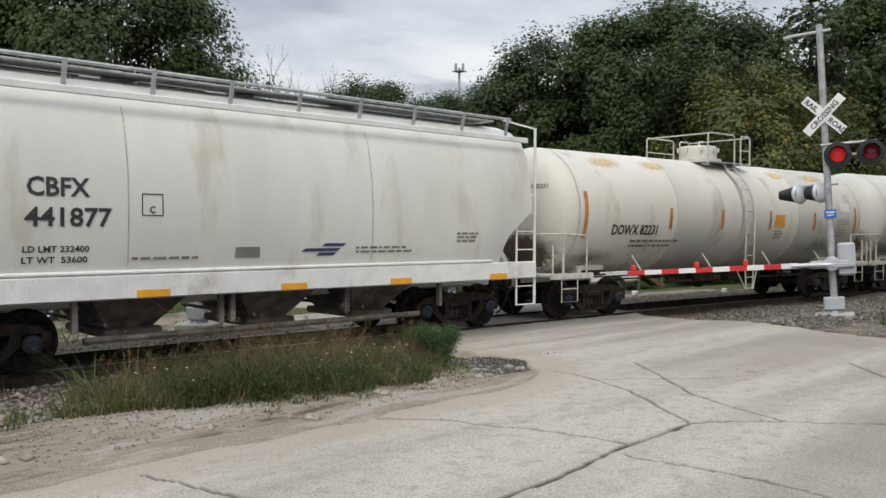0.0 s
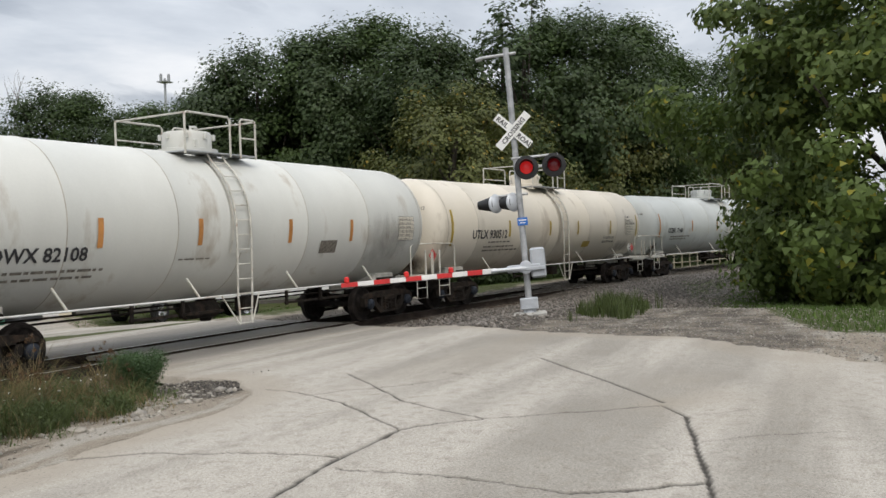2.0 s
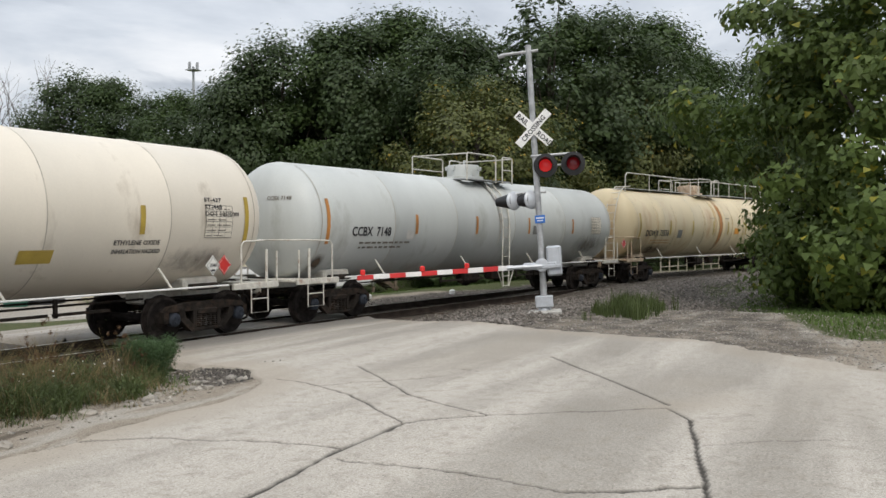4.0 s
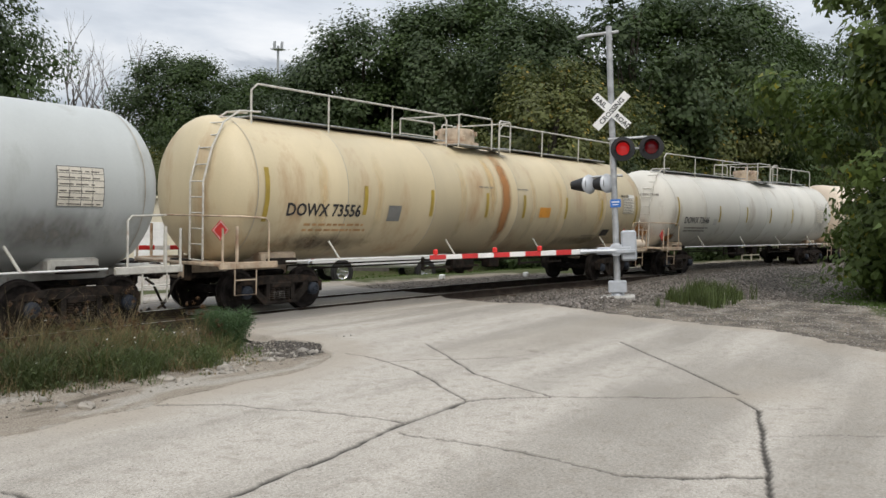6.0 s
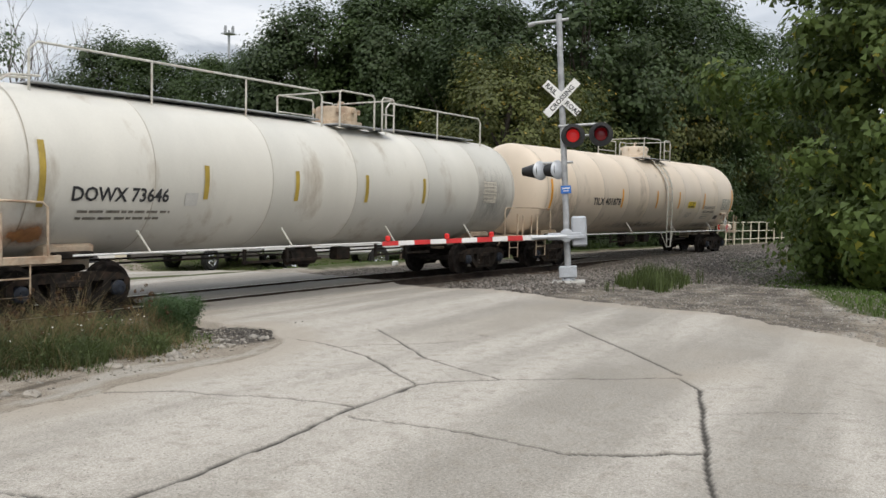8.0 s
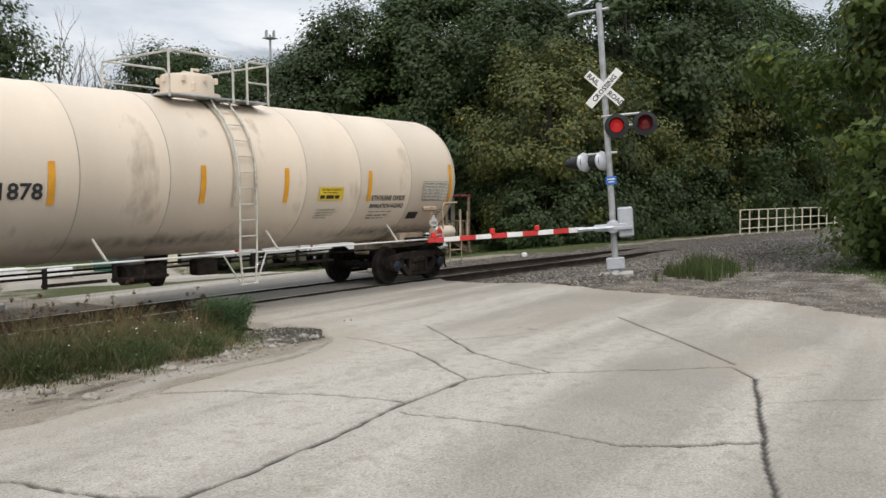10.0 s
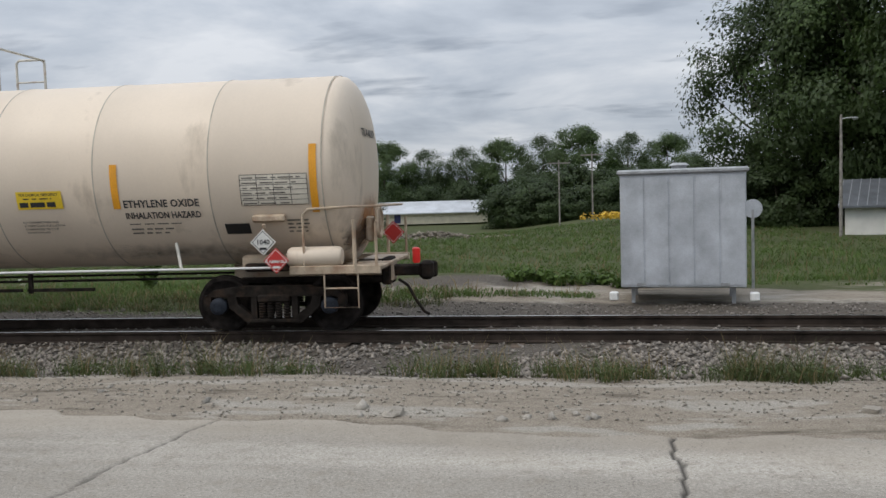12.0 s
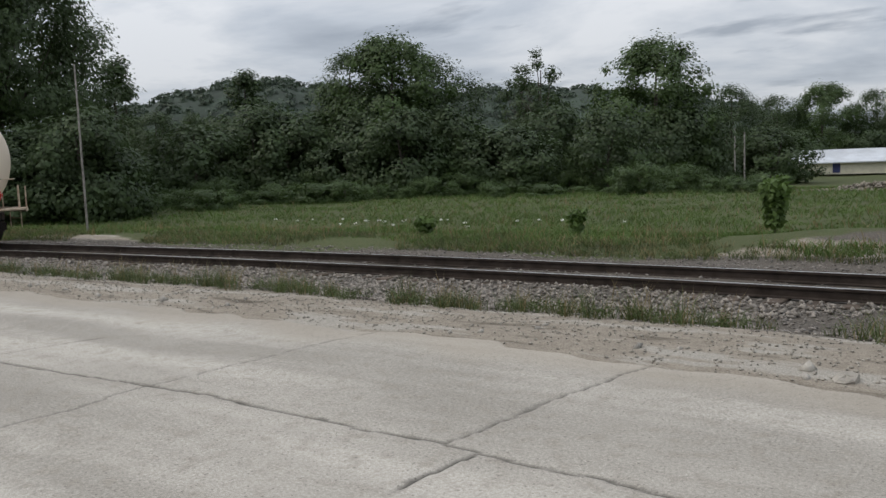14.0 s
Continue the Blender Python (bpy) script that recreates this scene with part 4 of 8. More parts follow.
def add_trucks(car, half, axle=0.86):
    """Two four-wheel trucks under a car, at x = -half and half."""
    for xc in (-half, half):
        for sg in (-1, 1):
            part("side_frame", TRUCK_SIDE, None, car, "sooty cast truck side frame", at=pose(xc, sg * 1.0, 0, 0, 0, 180 if sg > 0 else 0))
        bol = MB().box(xc, 0, 0.60, 0.34, 2.1, 0.22, 0.03)
        for sg in (-1, 1):
            bol.box(xc + sg * 0.42, 0, 0.40, 0.08, 1.5, 0.10, 0.01)
            bol.box(xc + sg * 0.44, 0.75, 0.40, 0.07, 0.10, 0.26, 0.02)
            bol.box(xc + sg * 0.44, -0.75, 0.40, 0.07, 0.10, 0.26, 0.02)
        part("bolster", bol, M_SOOT, car, "sooty truck bolster and brake beams")
        for sg in (-1, 1):
            w = part("wheelset", WHEELSET, None, car, "greasy steel wheels on an axle")
            w.matrix_parent_inverse = Matrix.Translation((xc + sg * axle, 0, 0.42))
            WHEELS.append(w)


def coupler(car, x, sg):
    mb = MB()
    mb.box(x + sg * 0.10, 0, 0.84, 0.55, 0.16, 0.18, 0.03)
    mb.box(x + sg * 0.42, -0.06, 0.84, 0.22, 0.26, 0.30, 0.05)
    mb.box(x + sg * 0.50, 0.10, 0.84, 0.14, 0.10, 0.26, 0.03)
    mb.box(x - sg * 0.20, 0, 0.84, 0.14, 0.55, 0.42, 0.02)
    part("coupler", mb, M_SOOT, car, "sooty knuckle coupler")
    hose = MB().tube([(x, -0.30, 0.72), (x + sg * 0.15, -0.32, 0.62), (x + sg * 0.28, -0.33, 0.38), (x + sg * 0.40, -0.30, 0.20), (x + sg * 0.47, -0.27, 0.16)], 0.024, 8)
    part("air_hose", hose, M_SOOT, car, "black brake hose hanging beside the coupler")


def placard(car, x, z, y, material, text, name="placard", yaw=0):
    d = 0.19
    mb = MB()
    vs = [(x - d, y, z), (x, y, z - d), (x + d, y, z), (x, y, z + d)]
    mb.add(vs + [(a, b + 0.012, c) for a, b, c in vs], [(0, 1, 2, 3), (7, 6, 5, 4), (0, 4, 5, 1), (1, 5, 6, 2), (2, 6, 7, 3), (3, 7, 4, 0)])
    p = part(name, mb, material, car, "diamond hazard placard", smooth=False)
    ink = M_PLACARD_WHITE if material == M_PLACARD_RED else M_BLACK
    b = MB()
    k = d * 0.88
    for i in range(4):
        q = [(-k, 0), (0, -k), (k, 0), (0, k)]
        (ax_, az_), (bx, bz) = q[i], q[(i + 1) % 4]
        w = 0.93
        b.add([(x + ax_, y - 0.004, z + az_), (x + bx, y - 0.004, z + bz), (x + bx * w, y - 0.004, z + bz * w), (x + ax_ * w, y - 0.004, z + az_ * w)], [(0, 1, 2, 3)])
    part("border", b, ink, p, smooth=False)
    if text:
        vs, fs = letters(text, 0.10 if len(text) < 6 else 0.062)
        wdt = max(v[0] for v in vs)
        part("lettering", MB().add([(x + a - wdt / 2, y - 0.006, z - 0.03 + c) for a, c in vs], fs), ink, p, smooth=False)
        vs, fs = patch(-0.05, 0.05, -0.11, -0.075)
        part("class_mark", MB().add([(x + a, y - 0.006, z + c) for a, c in vs], fs), ink, p, smooth=False)
    return p


def bars(x0, x1, z, r, zc, rows, h=0.045, gap=0.085, mb=None, seed=1):
    """Rows of small unreadable stencilled words."""
    rg = random.Random(seed)
    mb = mb or MB()
    for k in range(rows):
        x, zz = x0, z - gap * k
        end = x1 - rg.uniform(0, 0.3) * (x1 - x0)
        while x < end:
            w = min(rg.uniform(0.06, 0.26), end - x)
            if w > 0.02:
                vs, fs = patch(0, w, 0, h, 1, 1)
                curved(vs, fs, x, zz, r, zc, mb=mb)
            x += w + rg.uniform(0.03, 0.06)
    return mb


def tank_car(S, c0, c1, dome_s, paint, label, marks, rail_full=False, stripes=(), stripe_mat=None, seams=(), ladder=0.0, extras=None, frame_mat=None, end_style=0, head=0.62, r=1.475, zc=2.46, deck=1.15):
    """A tank car. S: train coordinate of its middle; c0, c1: ends of the drum, all in train coordinates."""
    car = thing("tank_car", label, "tank car", group="train")
    a, b = c0 - S, c1 - S
    up = zc + r - 3.935   # top of this drum against the tallest in the train
    frame_mat = frame_mat or M_RAILING
    prof = []
    for i in range(9):
        t = math.pi / 2 * (1 - i / 8)
        prof.append((a - head * math.sin(t), max(0.02, r * math.cos(t) ** 0.75)))
    body = [a + 0.03] + sorted(q - S for q in seams if a + 0.2 < q - S < b - 0.2) + [b - 0.03]
    for i, q in enumerate(body):
        if 0 < i < len(body) - 1:
            prof += [(q - 0.05, r), (q - 0.025, r + 0.010), (q + 0.025, r + 0.010), (q + 0.05, r)]
        else:
            prof.append((q, r))
    for i in range(1, 9):
        t = math.pi / 2 * i / 8
        prof.append((b + head * math.sin(t), max(0.02, r * math.cos(t) ** 0.75)))
    mb = MB().turn(prof, 'x', 72, (0, 0, zc))
    part("tank", mb, paint, car, "long welded drum with dished ends")
    for q in [a + 0.02] + [q - S for q in seams] + [b - 0.02]:
        sm = MB().turn([(q - 0.010, r + 0.0115), (q + 0.010, r + 0.0115)], 'x', 72, (0, 0, zc))
        sm.f = [f for f in sm.f if len(f) == 4]
        sm.m = [0] * len(sm.f)
        part("jacket_seam", sm, M_SEAM, car, "dull seam band round the drum")
    # frame: stub sills, running pipe, struts
    half = (b - a) / 2 - 0.95
    mid = (a + b) / 2
    e0, e1 = a - head - 0.10, b + head + 0.10
    for sg, xe in ((-1, a), (1, b)):
        sill = MB().box(xe - sg * 0.55, 0, 0.84, 2.6, 0.42, 0.34, 0.03)
        sill.box(xe + sg * 0.45, 0, 0.98, 0.62, 2.75, 0.06, 0.01)
        sill.box(xe - sg * 1.0, 0, 1.05, 0.9, 1.9, 0.26, 0.04)
        for yy in (-1.36, 1.36):
            sill.box(xe + sg * 0.10, yy, 0.97, 1.35, 0.07, 0.13, 0.012)
        part("stub_sill", sill, M_RUSTY if end_style else frame_mat, car, "stub sill and end platform")
        under = MB().box(xe - sg * 0.55, 0, 0.72, 2.4, 0.5, 0.12, 0.03).box(xe - sg * 1.0, 0, 1.00, 0.7, 2.2, 0.12, 0.02)
        part("body_bolster", under, M_SOOT, car, "sooty body bolster")
        coupler(car, xe + sg * 0.85, sg)
        # end handrails and steps
        hr = MB()
        for yy in (-1.38, 1.38):
            hr.tube([(xe - sg * 0.35, yy, 1.0), (xe - sg * 0.35, yy, 1.78), (xe - sg * 0.27, yy * 0.995, 1.86), (xe + sg * 0.30, yy * 0.98, 1.88), (xe + sg * 0.40, yy * 0.9, 1.88)], 0.02, 8)
            hr.tube([(xe + sg * 0.72, yy, 0.92), (xe + sg * 0.72, yy, 1.66)], 0.022, 8)
            hr.tube([(xe + sg * 0.40, yy, 0.92), (xe + sg * 0.40, yy, 1.70)], 0.030, 8)
            hr.tube([(xe - sg * 0.06, yy, 1.0), (xe - sg * 0.06, yy, 0.42), (xe + sg * 0.44, yy, 0.42), (xe + sg * 0.44, yy, 1.0)], 0.014, 6)
            hr.tube([(xe - sg * 0.06, yy, 0.70), (xe + sg * 0.44, yy, 0.70)], 0.014, 6)
        hr.tube([(xe + sg * 0.40, -1.24, 1.88), (xe + sg * 0.72, -1.0, 1.88), (xe + sg * 0.72, 1.0, 1.88), (xe + sg * 0.40, 1.24, 1.88)], 0.018, 8)
        part("end_railing", hr, M_RUSTY if end_style else M_RAILING, car, "bent pipe grab irons and steps")
    pipe = MB()
    for yy in (-1.42, 1.42):
        pipe.tube([(a + 0.75, yy, 1.02), (b - 0.75, yy, 1.02)], 0.018, 8)
    part("side_handrail", pipe, M_HOPW, car, "white pipe handrail along the side")
    nst = 4
    for i in range(nst):
        q = a + 2.2 + (b - a - 4.4) * i / (nst - 1)
        for yy in (-1, 1):
            part("strut", MB().tube([(q - 0.14, yy * 1.24, 1.40), (q, yy * 1.42, 1.03)], 0.024, 6), frame_mat, car)
    un = MB()
    rg = random.Random(int(S))
    for yy in (-0.45, 0.5):
        un.tube([(a + 2.0, yy, 0.78), (b - 2.0, yy, 0.80)], 0.022, 6)
    for q in (mid - 2.6, mid - 1.4, mid + 1.6, mid + 2.8):
        un.box(q, -0.95, 0.82, 0.06, 0.05, 0.34)
        un.box(q + 0.5, -0.95, 0.70, 1.1, 0.05, 0.05)
    un.turn([(-0.42, 0.05), (-0.40, 0.17), (0.40, 0.17), (0.42, 0.05)], 'x', 18, (mid - 0.6, -0.55, 0.72))
    un.box(mid + 0.7, -0.6, 0.76, 0.45, 0.30, 0.30, 0.03)
    un.turn([(0.42, 0.10), (0.50, 0.15), (0.99, 0.22)], 'z', 16, (mid + 0.1, 0, 0))
    part("brake_gear", un, M_SOOT, car, "sooty brake rods, reservoir and outlet valve under the drum")
    # dome, platform and its railing
    dx = dome_s - S
    dm = MB().turn([(3.88 + up, 0.62), (4.00 + up, 0.62), (4.02 + up, 0.50), (4.30 + up, 0.50), (4.36 + up, 0.47), (4.38 + up, 0.2)], 'z', 28, (dx, 0, 0))
    dm.box(dx - 0.20, -0.35, 4.10 + up, 0.10, 0.25, 0.18, 0.02).tube([(dx + 0.2, 0.1, 4.36 + up), (dx + 0.2, 0.1, 4.52 + up), (dx + 0.36, 0.1, 4.52 + up)], 0.03)
    for i in range(8):
        t = 6.283 * i / 8
        dm.box(dx + 0.53 * math.cos(t), 0.53 * math.sin(t), 4.26 + up, 0.07, 0.07, 0.12, 0.01)
    part("dome", dm, M_RUSTY if rail_full else paint, car, "manway dome with hinged cover")
    pl = MB()
    for yy in (-0.78, 0.78):
        pl.box(dx, yy, 3.86 + up, 2 * deck, 0.42, 0.03, 0.005)
    for xx in (-deck + 0.2, deck - 0.2):
        pl.box(dx + xx, 0, 3.86 + up, 0.40, 1.2, 0.03, 0.005)
    part("platform", pl, M_GALV, car, "grated walkway round the dome")
    for x0_, x1_ in ((-deck, 0.24 * deck), (0.54 * deck, deck)):
        for yy in (-0.98, 0.98):
            rl = MB().tube([(dx + x0_, yy, 3.80 + up), (dx + x0_, yy, 4.56 + up), (dx + x0_ + 0.05, yy, 4.61 + up), (dx + x1_ - 0.06, yy, 4.61 + up), (dx + x1_, yy, 4.55 + up), (dx + x1_, yy, 3.80 + up)], 0.022, 8)
            if yy > 0 or x1_ > 0.5 * deck:
                rl.tube([(dx + x0_, yy, 4.22 + up), (dx + x1_, yy, 4.22 + up)], 0.017, 6)
            part("platform_railing", rl, M_RAILING, car, "pipe railing along the dome platform")
    for xx in (-deck, deck):
        rl = MB()
        rl.tube([(dx + xx, -0.98, 4.59 + up), (dx + xx, 0.98, 4.59 + up)], 0.02, 6)
        part("platform_rail", rl, M_RAILING, car)
    if rail_full:
        for x0_, x1_ in ((a + 0.55, dx - 1.2), (dx + 1.2, b - 0.6)):
            fr = MB()
            fr.tube([(x0_ - 0.05, -0.62, 3.70 + up), (x0_ - 0.05, -0.62, 4.44 + up), (x0_ + 0.10, -0.62, 4.58 + up), (x1_ - 0.12, -0.62, 4.58 + up), (x1_, -0.62, 4.46 + up), (x1_, -0.62, 3.70 + up)], 0.022, 8)
            k = max(2, int((x1_ - x0_) / 1.75))
            for i in range(1, k):
                q = x0_ + (x1_ - x0_) * i / k
                fr.tube([(q, -0.62, 3.72 + up), (q, -0.62, 4.58 + up)], 0.02, 6)
            part("walkway_railing", fr, M_RAILING, car, "long pipe railing along the roof walkway")
        wk = MB()
        wk.box((a + dx) / 2 - 0.3, -0.1, 3.95 + up, dx - a - 1.8, 0.95, 0.03, 0.005).box((b + dx) / 2 + 0.3, -0.1, 3.95 + up, b - dx - 2.4, 0.95, 0.03, 0.005)
        part("roof_walkway", wk, M_GALV, car, "grated roof walkway")
    ld = MB()
    if ladder < -5:
        # ladder that climbs the drum's end and bends over its shoulder
        end = [(a - head - 0.10, 1.05), (a - head - 0.10, 2.60 + up), (a - head * 0.86, zc + r * 0.52), (a - head * 0.45, zc + r * 0.86), (a + 0.10, zc + r + 0.05), (a + 0.60, zc + r + 0.08)]
        for yy in (-0.78, -0.38):
            ld.tube([(x, yy, z) for x, z in end], 0.020, 8)
        for (x0_, z0_), (x1_, z1_), k in ((end[0], end[1], 5), (end[1], end[2], 2), (end[2], end[3], 2), (end[3], end[4], 2), (end[4], end[5], 2)):
            for i in range(k):
                x, z = x0_ + (x1_ - x0_) * i / k, z0_ + (z1_ - z0_) * i / k
                ld.tube([(x, -0.78, z), (x, -0.38, z)], 0.014, 6)
        part("ladder", ld, M_RAILING, car, "steel ladder up the drum's end to the roof walkway")
    else:
        # ladder up the near side, bowed over the drum, and the safety plate behind it
        lx, yl = dx + ladder, -(r + 0.10)
        for q in (-0.20, 0.20):
            pts = [(lx + q, -0.85, 3.86 + up)] + [(lx + q, -(r + 0.09) * math.cos(t), zc + (r + 0.09) * math.sin(t)) for t in [radians(w) for w in (52, 40, 28, 16, 4)]] + [(lx + q, yl, 2.1), (lx + q, yl + 0.03, 1.02), (lx + q * 0.75, yl + 0.03, 0.44)]
            ld.tube(pts, 0.020, 8)
        for i in range(12):
            zz = 0.46 + 0.29 * i
            if zz < zc:
                yy = yl + 0.02
            else:
                t = math.asin(min(1, (zz - zc) / (r + 0.09)))
                yy = -(r + 0.09) * math.cos(t)
            ld.tube([(lx - 0.2, yy, zz), (lx + 0.2, yy, zz)], 0.013, 6)
        for q in (-0.35, 0.35):
            ld.tube([(lx + q * 0.5, yl + 0.03, 0.44), (lx + q * 1.5, -1.45, 1.02)], 0.015, 6)
        part("ladder", ld, M_RAILING, car, "steel ladder up to the dome")
        for q in (-0.235, 0.235):
            vs, fs = patch(-0.02, 0.02, -0.75, 1.75, 1, 14)
            part("ladder_guide", curved(vs, fs, lx + q, zc + 0.15, r + 0.03, zc), frame_mat, car, "flat bar beside the ladder")
        vs, fs = patch(-0.22, 0.22, -0.75, 1.75, 1, 14)
        part("ladder_plate", curved(vs, fs, lx, zc + 0.15, r + 0.012, zc), paint, car, "raised plate behind the ladder")
    # tape stripes
    for q, h in stripes:
        vs, fs = patch(-0.055, 0.055, -h / 2, h / 2, 1, 5)
        part("reflective_stripe", curved(vs, fs, q - S, 2.26 if h < 0.8 else 2.30, r + 0.004, zc), stripe_mat or M_AMBER, car, "upright reflective tape")
    # lettering
    for text, x, x_end, z, size, ink in marks:
        vs, fs = letters(text, size)
        k = (x_end - x) / max(v[0] for v in vs)
        vs = [(v[0] * k, v[1]) for v in vs]
        part("lettering", curved(vs, fs, x - S, z, r + 0.004, zc), ink, car, "stencilled black lettering")
    if extras:
        extras(car, S, r, zc)
    add_trucks(car, half)
    return car


def place_bars(car, S, r, zc, x0, x1, z, rows, ink=None, h=0.045, gap=0.085, seed=1):
    part("small_print", bars(x0 - S, x1 - S, z, r + 0.004, zc, rows, h, gap, seed=seed), ink or M_FAINT, car, "rows of small stencilled text")


def place_patch(car, S, r, zc, x, z, w, h, material, name="placard_panel", label="", lift=0.003):
    vs, fs = patch(-w / 2, w / 2, -h / 2, h / 2, 2, 5)
    return part(name, curved(vs, fs, x - S, z, r + lift, zc), material, car, label)


def table(car, S, r, zc, x, z, w, h, rows=6, cols=4):
    p = place_patch(car, S, r, zc, x, z, w, h, M_PANEL, "test_data_panel", "pale ruled panel of test data")
    mb = MB()
    for i in range(rows + 1):
        vs, fs = patch(-w / 2, w / 2, -0.0035, 0.0035, 1, 1)
        curved(vs, fs, x - S, z - h / 2 + h * i / rows, r + 0.007, zc, mb=mb)
    for i in range(cols + 1):
        vs, fs = patch(-0.0035, 0.0035, -h / 2, h / 2, 1, 4)
        curved(vs, fs, x - S - w / 2 + w * i / cols, z, r + 0.007, zc, mb=mb)
    part("ruled_lines", mb, M_BLACK, p)
    part("small_print", bars(x - S - w / 2 + 0.03, x - S + w / 2 - 0.03, z + h / 2 - h / rows * 0.75, r + 0.007, zc, rows, 0.018, h / rows, seed=3), M_FAINT, p)


def head_print(car, xh, sg, text, depth, r=1.475, zc=2.46, size=0.12, ink=None):
    """Print on a dished end, seen when the end faces the camera: on the near half."""
    vs, fs = letters(text, size, 1.05)
    out = []
    w = max(v[0] for v in vs)
    a = xh
    for px, pz in vs:
        y = (px - w / 2) * sg - 0.12 * (1 if sg > 0 else 5)
        z = zc + 0.34 * r + pz
        rr = min(0.97, math.hypot(y, z - zc) / r)
        bulge = math.sin(math.acos(rr ** (1 / 0.75)))
        out.append((a + sg * (depth * bulge + 0.012), y, z))
    part("end_lettering", MB().add(out, fs), ink or M_FAINT, car)


def film_part(name, mb, film, material, car, label):
    ob = part(name, mb, material, car, label)
    at_ = ob.data.attributes.new("film", 'FLOAT', 'POINT')
    at_.data.foreach_set("value", np.asarray(film, np.float32))
    ob.visible_shadow = False


def side_stain(car, S, r, zc, x, z, w, h, material, strength=1.0, label="dirt stain on the drum"):
    """A stain w wide and h high on the drum's near side, thickest in its middle."""
    vs, fs = patch(-w / 2, w / 2, -h / 2, h / 2, 8, 14)
    film = [strength * 1.3 * max(0, 1 - (2 * px / w) ** 2) * max(0, 1 - (2 * pz / h) ** 2) for px, pz in vs]
    film_part("stain", curved(vs, fs, x - S, z, r + 0.002, zc, lift=0.010), film, material, car, label)


def head_stain(car, xh, sg, r, zc, depth, y, z, w, h, material, strength=1.0, label="grime on the drum's end"):
    """A stain on a dished end, centred y across and z up from the drum's axis."""
    vs, fs = patch(-w / 2, w / 2, -h / 2, h / 2, 14, 14)
    out, film = [], []
    for px, pz in vs:
        yy, zz = y + px, z + pz
        q = math.hypot(yy, zz) / r
        f = 0.985 / max(q, 0.985)
        yy, zz = yy * f, zz * f
        bulge = math.sin(math.acos(min(0.985, q) ** (1 / 0.75)))
        out.append((xh + sg * (depth * bulge + 0.010), yy, zc + zz))
        film.append(strength * 1.4 * max(0, 1 - (2 * px / w) ** 2 - (2 * pz / h) ** 2) * (1 if q < 0.985 else 0))
    film_part("stain", MB().add(out, fs), film, material, car, label)


WHEELSET, TRUCK_SIDE = wheelset_mesh(), truck_frame_mesh()


def small_tank(car, S, x):
    mb = MB().turn([(-0.42, 0.04), (-0.40, 0.12), (-0.35, 0.15), (0.35, 0.15), (0.40, 0.12), (0.42, 0.04)], 'x', 22, (x - S, -1.26, 1.16))
    part("air_reservoir", mb, M_PINK, car, "small ivory cylinder on the end sill")


def place_text(car, S, r, zc, text, x0, x1, z, size, ink):
    vs, fs = letters(text, size)
    k = (x1 - x0) / max(v[0] for v in vs)
    part("lettering", curved([(v[0] * k, v[1]) for v in vs], fs, x0 - S, z, r + 0.004, zc), ink, car, "small stencilled lettering")


